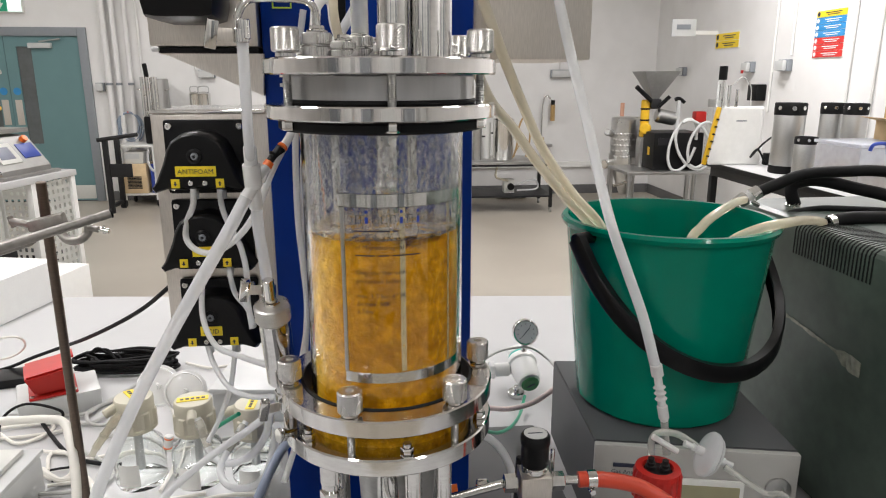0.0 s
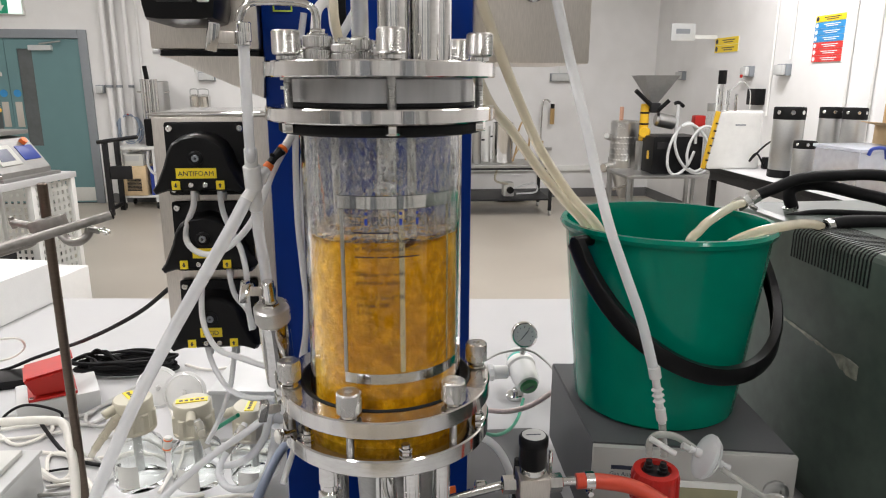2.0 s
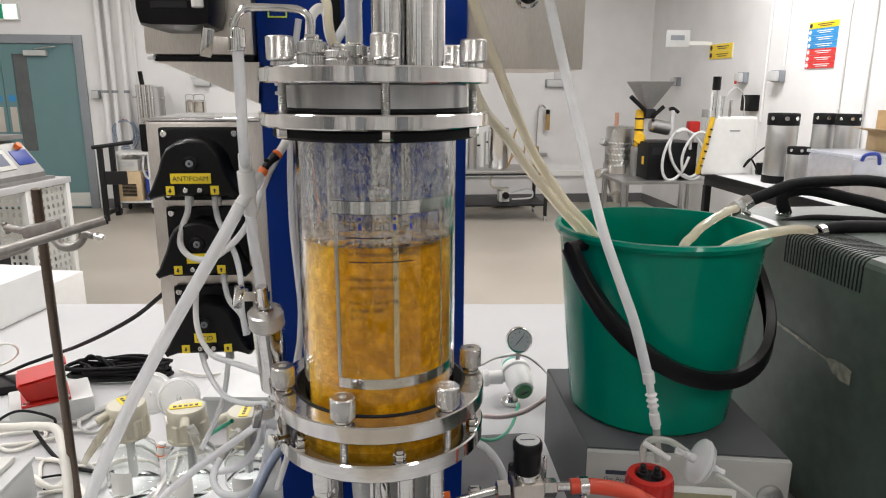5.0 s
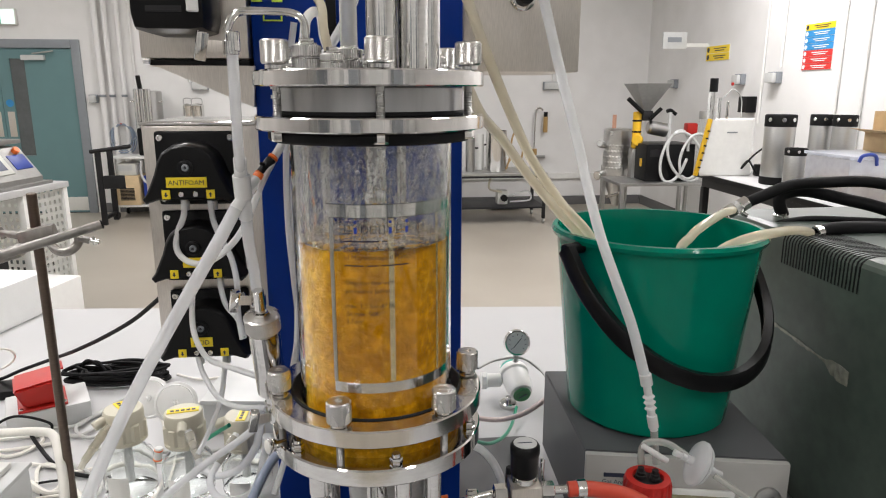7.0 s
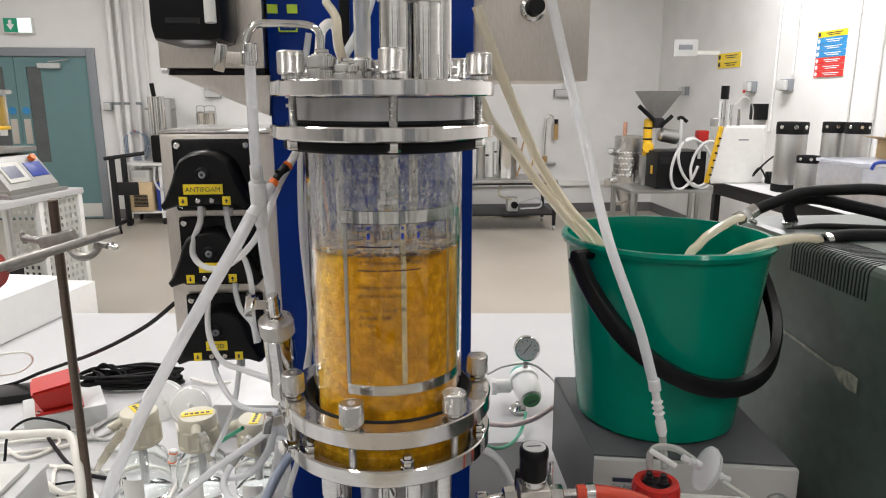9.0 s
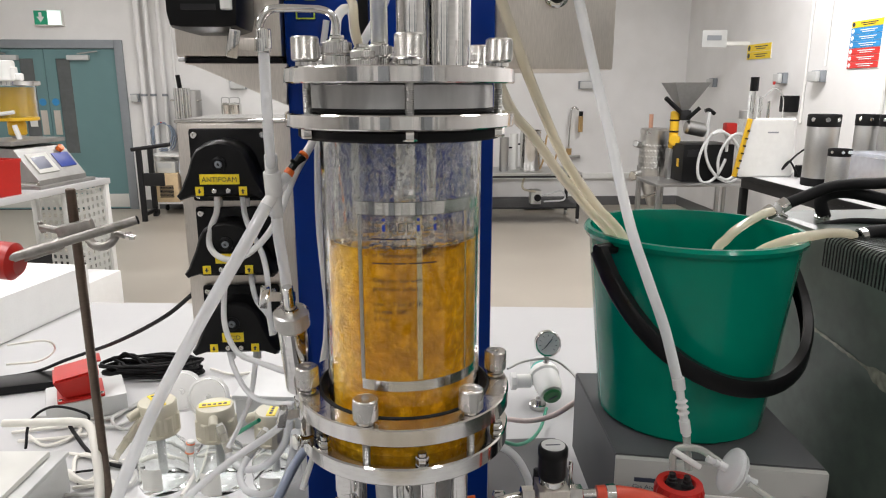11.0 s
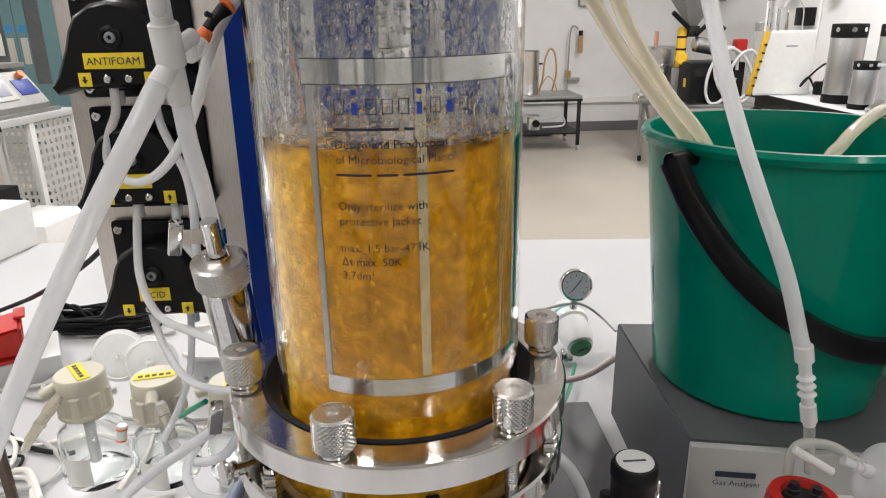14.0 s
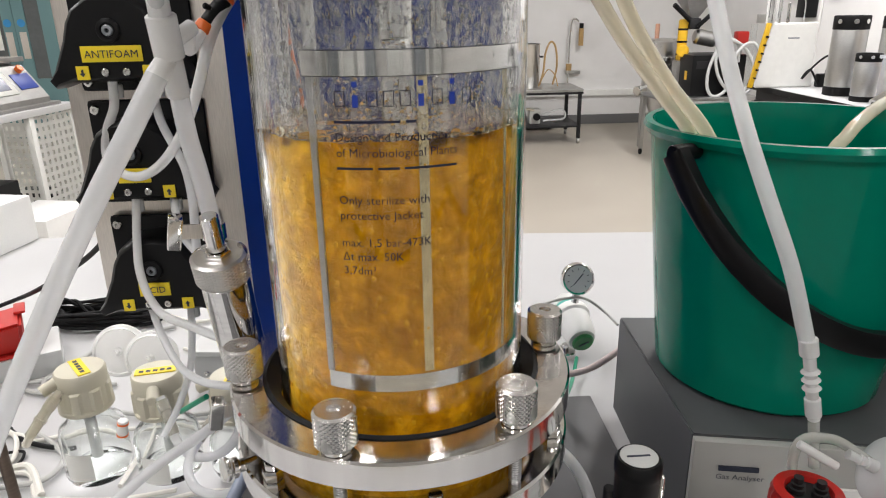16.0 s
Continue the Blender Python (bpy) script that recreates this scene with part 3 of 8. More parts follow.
conduit("x", (3.600, 5.196, 2.021)[1], 1.7, ROOM_H)
conduit("x", (3.600, 4.412, 1.955)[1], 0.95, ROOM_H)
conduit("x", (3.600, 5.470, 1.898)[1], 1.2, ROOM_H)
conduit("x", (3.600, 4.133, 1.816)[1], 0.95, ROOM_H)
conduit("y", (2.326, 8.200, 1.572)[0], 1.62, ROOM_H)
conduit("y", (-2.228, 8.200, 1.710)[0], 1.6, ROOM_H)
socket_box("x", (3.600, 5.252, 1.613)[1], (3.600, 5.252, 1.613)[2])
socket_box("x", (3.600, 5.842, 1.607)[1], (3.600, 5.842, 1.607)[2], 0.13, True)
socket_box("x", (3.600, 7.329, 1.579)[1], (3.600, 7.329, 1.579)[2], 0.13)
socket_box("y", (2.349, 8.200, 1.558)[0], (2.349, 8.200, 1.558)[2], 0.3)
socket_box("y", (-2.092, 8.200, 1.554)[0], (-2.092, 8.200, 1.554)[2], 0.2)
socket_box("y", -3.36, 1.4, 0.1)


def safety_sign(lo, hi, bands, label):
    """A board on the east wall, facing the room: coloured fields with unreadable lines."""
    (y0, z0), (y1, z1) = lo, hi
    s = placed("safety_sign", label, "sign", (ROOM_R, (y0 + y1) / 2, z0))
    box("board", (ROOM_R - 0.006, y0, z0), (ROOM_R - 0.001, y1, z1), PAPER, s, bevel=0)
    n = len(bands)
    h = (z1 - z0) / n
    for i, mat in enumerate(bands):
        a = z1 - (i + 1) * h
        f = box("field", (ROOM_R - 0.0095, y0 + 0.006, a + h * 0.03), (ROOM_R - 0.0065, y1 - 0.006, a + h * 0.97), mat, s, bevel=0)
        ink = WHITE_INK if mat in (SIGN_BLUE, SIGN_RED) else INK
        rod("pictogram", (ROOM_R - 0.0096, y1 - h * 0.6, a + h / 2), (ROOM_R - 0.0118, y1 - h * 0.6, a + h / 2), h * 0.34, ink, s)
        for q, wd in ((0.62, 0.62), (0.34, 0.45)):
            L = (y1 - y0 - h) * wd
            m = (y0 + y1 - h * 1.1) / 2
            box("text_bar", (ROOM_R - 0.0115, m - L / 2, a + h * (q - 0.06)), (ROOM_R - 0.01, m + L / 2, a + h * (q + 0.06)), ink, f, bevel=0)


SG = ((3.600, 4.527, 1.655), (3.600, 4.910, 2.032))
safety_sign((SG[0][1], (3.600, 4.930, 1.666)[2]), (SG[1][1], SG[1][2]), [SIGN_YELLOW, SIGN_BLUE, SIGN_BLUE, SIGN_BLUE, SIGN_RED, SIGN_RED, SIGN_RED], "yellow, blue and red safety notice board on the wall")
safety_sign(((3.600, 6.127, 1.803)[1], (3.600, 6.586, 1.805)[2]), ((3.600, 6.614, 1.945)[1], (3.600, 6.616, 1.957)[2]), [SIGN_YELLOW, SIGN_YELLOW], "two small yellow warning signs on the wall")


def hung_sign():
    y = 6.6
    a, b = (3.084, 6.600, 1.930), (3.347, 6.600, 2.103)
    s = placed("hanging_board", "small white sign board standing out from the wall", "sign", (ROOM_R, y, a[2]))
    box("board", (a[0], y - 0.02, a[2]), (b[0], y, b[2]), LIGHT_GREY, s)
    box("text_bar", (a[0] + 0.05, y - 0.0235, a[2] + 0.07), (b[0] - 0.06, y - 0.0205, a[2] + 0.12), GREY_PAINT, s, bevel=0)
    box("bracket", (b[0] + 0.0005, y - 0.015, a[2] + 0.02), (ROOM_R - 0.001, y - 0.005, a[2] + 0.06), WHITE_PLASTIC, s)


hung_sign()


# unseen plain cabinets added along the wall behind, as light and dark bands mirrored in the polished steel
def reflection_cabinet(x, y, w, d, h, turn, mat, label):
    c = thing("reflection_cabinet", label, "cabinet", pose(x, y, 0, 0, 0, turn), "cabinets behind")
    box("plinth", (-w / 2 + 0.02, -d + 0.03, 0), (w / 2 - 0.02, 0, 0.08), SOFT_BLACK, c, "dark plinth")
    box("body", (-w / 2, -d + 0.025, 0.081), (w / 2, 0, h), mat, c, "plain cabinet body", 0.004)
    for sx in (-1, 1):
        a, b = sorted((sx * 0.003, sx * (w / 2 - 0.004)))
        leaf = box("cabinet_door", (a, -d, 0.085), (b, -d + 0.024, h - 0.004), mat, c, "plain door", 0.003)
        box("handle", (sx * 0.05 - 0.008, -d - 0.02, h * 0.5 - 0.08), (sx * 0.05 + 0.008, -d - 0.0005, h * 0.5 + 0.08), DULL_STEEL, leaf, "steel handle", 0.003)


for x, w, h, mat, label in ((-5.2, 0.9, 2.0, LIGHT_GREY, "unseen tall light grey cabinet added for reflections"), (-3.6, 0.8, 2.0, GREY_PAINT, "unseen tall dark grey cabinet added for reflections"), (-2.1, 0.7, 1.9, LIGHT_GREY, "unseen tall light grey cabinet added for reflections"),
                            (-0.9, 0.5, 2.0, GREY_PAINT, "unseen tall dark grey cabinet added for reflections"), (0.35, 0.8, 1.9, LIGHT_GREY, "unseen tall light grey cabinet added for reflections"), (1.7, 0.6, 2.0, GREY_PAINT, "unseen tall dark grey cabinet added for reflections"), (2.9, 0.7, 1.9, LIGHT_GREY, "unseen tall light grey cabinet added for reflections")):
    reflection_cabinet(x, ROOM_F + 0.01, w, 0.5, h, 180, mat, label)


# ---- the work table and the glass vessel ----
def main_table():
    t = placed("work_table", "wide white laminate laboratory table", "table", (0.1, 0.35, 0))
    m = pose(0.1, 0.37, 0, 0, 0, -5.0)
    box("tabletop", (-2.3, -0.93, TABLE - 0.035), (2.3, 0.897, TABLE), WHITE_LAM, t, bevel=0.004, at=m)
    for x in (-2.2, 0.0, 2.2):
        for y in (-0.8, 0.75):
            box("leg", (x - 0.03, y - 0.03, 0), (x + 0.03, y + 0.03, TABLE - 0.036), LIGHT_GREY, t, at=m)


main_table()

ves = thing("bioreactor_vessel", "glass and steel bioreactor vessel half full of bubbling amber broth", "bioreactor", (0, 0, TABLE))
INV[ves.name] = Matrix.Translation((0, 0, -TABLE))


def ring_of(n, r, offset):
    """n places on a circle; angles are counted from the viewer's side towards the right."""
    return [(r * math.sin(radians(offset + 360 / n * i)), -r * math.cos(radians(offset + 360 / n * i))) for i in range(n)]


# lid, neck and upper flange
lathe("lid", disc(0.105, 1.508, 1.5215, 0.0012), STEEL, ves, "turned steel lid flange", 96)
lathe("neck", disc(0.0852, 1.4855, 1.5075, 0.001), GREYLINE, ves, "grey satin neck ring", 72)
lathe("neck_seal", disc(0.087, 1.4835, 1.4875, 0.001), RUBBER, ves, "thin black seal", 72)
lathe("upper_flange", disc(0.1052, 1.471, 1.4833, 0.0012, 0.078), STEEL, ves, "turned steel flange", 96)
lathe("upper_gasket", disc(0.0935, 1.4605, 1.4705, 0.002, 0.0735), RUBBER, ves, "black rubber gasket", 72)
for i, (x, y) in enumerate(ring_of(6, 0.0945, 5)):
    b = rod("clamp_bolt", (x, y, 1.4655), (x, y, 1.524), 0.0033, DULL_STEEL, ves, "threaded steel bolt", 12)
    for k in range(14):
        lathe("thread", [(0.0034, 0), (0.0038, 0.0006), (0.0034, 0.0012)], DULL_STEEL, b, "", 12, Matrix.Translation((0, 0, 0.019 + k * 0.0014)))
    hexnut("nut", 0.0062, 1.4625, 1.4708, POLISH, ves, Matrix.Translation((x, y, 0)))
    lathe("washer", disc(0.0085, 1.5217, 1.5255, 0.0005), POLISH, ves, "", 24, Matrix.Translation((x, y, 0)))
    knurled("clamp_knob", 0.0115, 1.526, 1.5455, KNURL_STEEL, ves, Matrix.Translation((x, y, 0)), label="knurled steel knob")

# lower flanges with the wide amber window between
lathe("lower_flange", disc(0.1055, 1.1985, 1.2155, 0.0012, 0.0862), STEEL, ves, "turned steel ring flange", 96)
lathe("lower_seal", [(0.0765, 1.2), (0.0858, 1.2), (0.0858, 1.2162), (0.0835, 1.2172), (0.0765, 1.2105), (0.0765, 1.2)], RUBBER, ves, "black rubber seat", 72)
lathe("bottom_dish", [(0.0, 1.172), (0.083, 1.176), (0.0832, 1.1982), (0.0, 1.1982)], BROTH, ves, "amber broth behind the lower window", 72)
lathe("bottom_band", disc(0.0838, 1.1875, 1.1978, 0.0006, 0.0834), simple("amber_glass", (0.5, 0.28, 0.06), 0.12, bump=0), ves, "paler amber glass lip", 72)
lathe("bottom_flange", [(0.0, 1.1605), (0.1035, 1.1605), (0.105, 1.162), (0.105, 1.176), (0.1038, 1.1775), (0.0, 1.1775)], POLISH, ves, "polished bottom flange", 96)
for i, (x, y) in enumerate(ring_of(6, 0.0962, -20.5)):
    b = rod("clamp_bolt", (x, y, 1.168), (x, y, 1.2195), 0.0032, DULL_STEEL, ves, "threaded steel bolt", 12)
    for k in range(13):
        lathe("thread", [(0.0033, 0), (0.0037, 0.0006), (0.0033, 0.0012)], DULL_STEEL, b, "", 12, Matrix.Translation((0, 0, 0.0105 + k * 0.0015)))
    lathe("washer", disc(0.0082, 1.2157, 1.219, 0.0005), POLISH, ves, "", 24, Matrix.Translation((x, y, 0)))
    knurled("clamp_knob", 0.0112, 1.2193, 1.2395, KNURL_STEEL, ves, Matrix.Translation((x, y, 0)), label="knurled steel knob")
for x, y in ring_of(6, 0.0962, 9.5):
    hexnut("cap_screw", 0.006, 1.1778, 1.1845, POLISH, ves, Matrix.Translation((x, y, 0)))
    lathe("cap", disc(0.0042, 1.1846, 1.1885, 0.0006), POLISH, ves, "", 16, Matrix.Translation((x, y, 0)))

# glass cylinder, broth, cage
gl = lathe("glass_cylinder", [(0.0752, 1.2), (0.0752, 1.4615), (0.0715, 1.4615), (0.0715, 1.2), (0.0752, 1.2)], GLASS, ves, "clear glass cylinder wall", 128)
gl.visible_shadow = False
LEVEL = 1.3685


def broth():
    n, rings = 96, 8
    verts, faces = [], []
    rows = []
    for z in [1.2 + (LEVEL - 1.2) * i / 6 for i in range(7)]:
        rows.append(list(range(len(verts), len(verts) + n)))
        for i in range(n):
            w = 2 * math.pi * i / n
            dz = 0.0
            if z > LEVEL - 0.001:
                dz = 0.0016 * noise.noise((math.cos(w) * 3, math.sin(w) * 3, 1.7)) + 0.0012 * noise.noise((math.cos(w) * 11, math.sin(w) * 11, 4.2))
            verts.append((0.0703 * math.cos(w), 0.0703 * math.sin(w), z + dz))
    for k in range(1, rings):
        r = 0.0703 * (1 - k / rings)
        rows.append(list(range(len(verts), len(verts) + n)))
        for i in range(n):
            w = 2 * math.pi * i / n
            x, y = r * math.cos(w), r * math.sin(w)
            verts.append((x, y, LEVEL + 0.0016 * noise.noise((x * 90, y * 90, 0.3)) + 0.0012 * noise.noise((x * 260, y * 260, 2.3))))
    for a, b in zip(rows, rows[1:]):
        for i in range(n):
            j = (i + 1) % n
            faces.append((a[i], a[j], b[j], b[i]))
    faces.append(tuple(rows[-1]))
    wall = n * 6
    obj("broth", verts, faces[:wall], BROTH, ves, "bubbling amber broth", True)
    obj("broth_surface", verts, faces[wall:], BROTH_TOP, ves, "wet rippled surface of the broth", True)


broth()


def bead_mesh(r, n=7):
    v, f = lathe_data([(0, -r * 0.5), (r * 0.7, -r * 0.45), (r, 0), (r * 0.7, r * 0.6), (0, r * 0.8)], n)
    return v, f


def scatter_beads(name, count, radius, z0, z1, size, mat, label, seed, flat=0.55, tall=1.0):
    """Drops or bubbles on the cylinder's inner wall, joined into one mesh."""
    rng = random.Random(seed)
    verts, faces = [], []
    for i in range(count):
        w = rng.uniform(0, 2 * math.pi)
        z = rng.uniform(z0, z1)
        s = size * rng.choice((0.35, 0.5, 0.5, 0.7, 1.0, 1.4, 2.0))
        bv, bf = bead_mesh(s, 7)
        st = tall * rng.uniform(0.8, 1.6)
        m = Matrix.Translation((radius * math.sin(w), -radius * math.cos(w), z)) @ Matrix.Rotation(w, 4, "Z") @ Matrix.Rotation(radians(90), 4, "X") @ Matrix.Diagonal((1, st, flat, 1))
        off = len(verts)
        verts += [m @ Vector(q) for q in bv]
        faces += [tuple(off + q for q in f) for f in bf]
    ob = obj(name, verts, faces, mat, ves, label, True)
    ob["kind"] = "stuff"
    return ob


scatter_beads("condensation", 8000, 0.0709, LEVEL + 0.003, 1.459, 0.00062, GLASS, "fine water drops inside the glass", 11, 0.5, 1.15)
mist = lathe("mist_film", [(0.0711, LEVEL + 0.004), (0.0711, 1.46)], MIST, ves, "thin film of condensed mist", 72)
BUBBLE = simple("froth_bubbles", (0.52, 0.27, 0.01), 0.1, vary=0.3, bump=0)
scatter_beads("bubbles", 2200, 0.0700, 1.205, LEVEL - 0.002, 0.0008, BUBBLE, "pale bubbles rising in the broth", 12, 0.45, 1.0)
scatter_beads("froth", 420, 0.0703, LEVEL - 0.003, LEVEL + 0.0025, 0.0016, clear("froth", (0.97, 0.9, 0.7), 0.05, 1.3), "pale froth at the broth's surface", 13, 0.6, 0.8)


def arc_band(name, r, a0, a1, z0, z1, thick, mat, label, tilt=0.0):
    verts, faces = [], []
    n = 40
    for i in range(n + 1):
        a = radians(a0 + (a1 - a0) * i / n)
        dz = tilt * (i / n)
        for rad, z in ((r, z0), (r, z1), (r - thick, z1), (r - thick, z0)):
            verts.append((rad * math.sin(a), -rad * math.cos(a), z + dz))
    for i in range(n):
        a, b = i * 4, i * 4 + 4
        for k in range(4):
            m = (k + 1) % 4
            faces.append((a + k, b + k, b + m, a + m))
    faces += [(0, 1, 2, 3), (n * 4 + 3, n * 4 + 2, n * 4 + 1, n * 4)]
    return obj(name, verts, faces, mat, ves, label, True)


arc_band("upper_cage_band", 0.0714, -33, 82, 1.3985, 1.4095, 0.0006, POLISH, "polished steel cage band")
for z in (1.3981, 1.4096):
    arc_band("band_edge", 0.07143, -33, 82, z, z + 0.0004, 0.001, SOFT_BLACK, "dark edge line of the band")
arc_band("lower_cage_band", 0.0713, -31, 84, 1.2365, 1.2462, 0.0006, POLISH, "polished steel cage band")
arc_band("cage_strip", 0.07135, -31.5, -28.8, 1.2465, 1.3983, 0.0012, DULL_STEEL, "thin upright steel strip")
WET_STEEL = simple("steel_in_broth", (0.78, 0.66, 0.4), 0.22, 0.75, vary=0.25, scale=120)
arc_band("baffle", 0.0705, 10.5, 14.5, 1.247, 1.398, 0.0012, WET_STEEL, "upright steel baffle behind the glass")
arc_band("baffle", 0.0705, 52, 54, 1.247, 1.398, 0.001, WET_STEEL, "upright steel baffle behind the glass")
rod("stirrer_shaft", (0.004, 0, 1.366), (0.004, 0, 1.508), 0.0095, POLISH, ves, "steel stirrer shaft", 28)
for x, y, r in ((-0.045, 0.02, 0.004), (0.03, 0.04, 0.005)):
    rod("dip_pipe", (x, y, 1.364), (x, y, 1.508), r, POLISH, ves, "thin steel dip pipe")
hexnut("shaft_nut", 0.009, 1.4, 1.412, POLISH, ves, Matrix.Translation((0.002, -0.01, 0)))

# printing on the glass
A0 = -19.7


def bend(verts, a0, z, r=0.07545):
    out = []
    for v in verts:
        a = radians(a0) + v[0] / r
        out.append((r * math.sin(a), -r * math.cos(a), z + v[1]))
    return out


def glass_text(body, z, size=0.0059, a0=A0, mat=NAVY_INK):
    v, f = text_mesh(body, size)
    ob = obj("printing", bend(v, a0, z), f, mat, ves, "dark printed lettering on the glass")
    ob["kind"] = "stuff"


def glass_bar(x0, x1, z0, z1, mat=NAVY_INK, a0=A0):
    n = 6
    v = [(x0 + (x1 - x0) * i / n, zz, 0) for i in range(n + 1) for zz in (0.0, z1 - z0)]
    obj("printing_bar", bend(v, a0, z0), [(2 * i, 2 * i + 2, 2 * i + 3, 2 * i + 1) for i in range(n)], mat, ves, "printed bar on the glass")


Z0 = 1.3765
STEP = 0.00717
for x0, x1 in ((0, 0.031), (0.0335, 0.038)):
    glass_bar(x0, x1, Z0 + 0.0012, Z0 + 0.0024)
glass_text("Design and Production", Z0 - STEP)
glass_text("of Microbiological Plants", Z0 - 2 * STEP)
for x0, x1 in ((0, 0.0175), (0.0198, 0.030), (0.0322, 0.058)):
    glass_bar(x0, x1, Z0 - 3 * STEP + 0.0012, Z0 - 3 * STEP + 0.0024)
glass_text("Only sterilize with", Z0 - 5.15 * STEP)
glass_text("protective Jacket", Z0 - 6.2 * STEP)
glass_text("max. 1,5 bar-473K", Z0 - 8.1 * STEP)
glass_text("\u0394t max. 50K", Z0 - 9.1 * STEP)
glass_text("3,7dm\u00b3", Z0 - 10.1 * STEP)
# logo as plain blue squares and outlined squares
for i, x in enumerate((0.001, 0.0085, 0.016, 0.0235, 0.031, 0.0385, 0.046, 0.0535, 0.061)):
    if i in (1, 5, 7):
        glass_bar(x + 0.001, x + 0.0036, 1.385, 1.3905, BLUE_INK)
    else:
        for z0, z1 in ((1.3852, 1.3856), (1.3919, 1.3923)):
            glass_bar(x, x + 0.0052, z0, z1, INK)
        for d in (0, 0.0046):
            glass_bar(x + d, x + d + 0.0005, 1.3857, 1.3918, INK)
for x in (0.0096, 0.0396, 0.0546):
    glass_bar(x, x + 0.0024, 1.394, 1.3964, BLUE_INK)

# fittings on the lid
LID = 1.5217
def ribbed(name, r, z0, z1, mat, parent, at=None, n=72, label=""):
    """A collar with fine upright ribs and chamfered rims."""
    verts, faces, rows = [], [], []
    for rad, z, tooth in ((0.0, z0, 0), (r * 0.94, z0, 0), (r, z0 + 0.0008, 0.02), (r, z1 - 0.0008, 0.02), (r * 0.92, z1, 0), (0.0, z1, 0)):
        rows.append(list(range(len(verts), len(verts) + (n if rad else 1))))
        verts += [((rad + (tooth if i % 2 else -tooth) * r) * math.cos(2 * math.pi * i / n), (rad + (tooth if i % 2 else -tooth) * r) * math.sin(2 * math.pi * i / n), z) for i in range(n if rad else 1)]
    for a, b in zip(rows, rows[1:]):
        for i in range(n):
            j = (i + 1) % n
            if len(a) == 1:
                faces.append((a[0], b[j], b[i]))
            elif len(b) == 1:
                faces.append((a[i], a[j], b[0]))
            else:
                faces.append((a[i], a[j], b[j], b[i]))
    return obj(name, verts, faces, mat, parent, label, False, at)


for x, y, r, h in ((-0.052, -0.045, 0.0125, 0.020), (-0.03, -0.055, 0.0105, 0.0125), (-0.017, -0.03, 0.0115, 0.018), (0.045, -0.02, 0.009, 0.013),
                   (0.062, 0.0, 0.009, 0.013), (-0.068, 0.005, 0.008, 0.008), (0.0, 0.05, 0.01, 0.015), (0.03, 0.055, 0.01, 0.014)):
    T = Matrix.Translation((x, y, 0))
    ribbed("port_fitting", r, LID, LID + h * 0.45, KNURL_STEEL, ves, T, label="ribbed steel port fitting")
    lathe("port_neck", disc(r * 0.86, LID + h * 0.45, LID + h * 0.52, 0.0003), POLISH, ves, "", 32, T)
    ribbed("port_cap", r * 0.98, LID + h * 0.52, LID + h, KNURL_STEEL, ves, T, label="ribbed steel port cap")
    lathe("port_gland", disc(r * 0.72, LID + h, LID + h + 0.0022, 0.0008), POLISH, ves, "", 32, T)
    hexnut("port_nut", r * 0.5, LID + h + 0.0022, LID + h + 0.0055, POLISH, ves, T)
for x, y, r, top in ((0.0105, -0.058, 0.0125, 1.72), (0.037, -0.048, 0.0135, 1.72), (0.052, -0.036, 0.0095, 1.72)):
    s = rod("probe_sleeve", (x, y, LID), (x, y, top), r, POLISH, ves, "polished steel probe housing", 32)
rod("probe_sleeve", (0.026, -0.036, LID), (0.026, -0.036, 1.72), 0.005, KNURL_STEEL, ves, "threaded steel probe", 20)
for k in range(2):
    knurled("probe_collar", 0.0145, 1.585, 1.62, KNURL_STEEL, ves, Matrix.Translation(((0.0105, -0.058, 0), (0.037, -0.048, 0))[k]), label="knurled probe collar")
lathe("probe_body", disc(0.0075, LID + 0.018, 1.7, 0.001), PTFE, ves, "milky plastic probe shaft", 24, Matrix.Translation((-0.017, -0.03, 0)))

# legs, drain cup and pipework below
for x, y in ring_of(4, 0.078, 42):
    rod("support_post", (x, y, TABLE), (x, y, 1.1603), 0.008, POLISH, ves, "polished support post")
for x, y, r in ((-0.056, -0.055, 0.0075),):
    rod("drain_pipe", (x, y, 1.02), (x, y, 1.16), r, POLISH, ves, "steel drain pipe")
    lathe("valve_body", disc(0.0105, 1.128, 1.1603, 0.001), POLISH, ves, "", 24, Matrix.Translation((x, y, 0)))
    hexnut("union_nut", 0.0115, 1.11, 1.12, POLISH, ves, Matrix.Translation((x, y, 0)))
rod("drive_column", (0.0, -0.03, TABLE), (0.0, -0.03, 1.16), 0.0135, POLISH, ves, "steel drive column", 32)
rod("drive_column", (0.023, -0.06, 1.0), (0.023, -0.06, 1.16), 0.0085, POLISH, ves, "steel outlet pipe", 24)
lathe("drain_cup", [(0.0, 1.03), (0.036, 1.03), (0.042, 1.132), (0.0395, 1.133), (0.034, 1.034), (0.0, 1.034)], DULL_STEEL, ves, "open steel drain cup", 48, Matrix.Translation((0.008, 0.0, 0)))
tube("outlet_bend", [(0.0, -0.055, 1.145), (-0.004, -0.062, 1.13), (0.0, -0.066, 1.112), (0.014, -0.066, 1.1)], 0.003, POLISH, ves)

# extra mist layer on the flanks, standing in for grey refraction at the glass edges
for a0, a1 in ((-84, -24), (38, 84)):
    arc_band("edge_haze", 0.0714, a0, a1, LEVEL + 0.006, 1.458, 0.0001, MIST, "extra mist layer standing in for grey refraction at the glass edge")

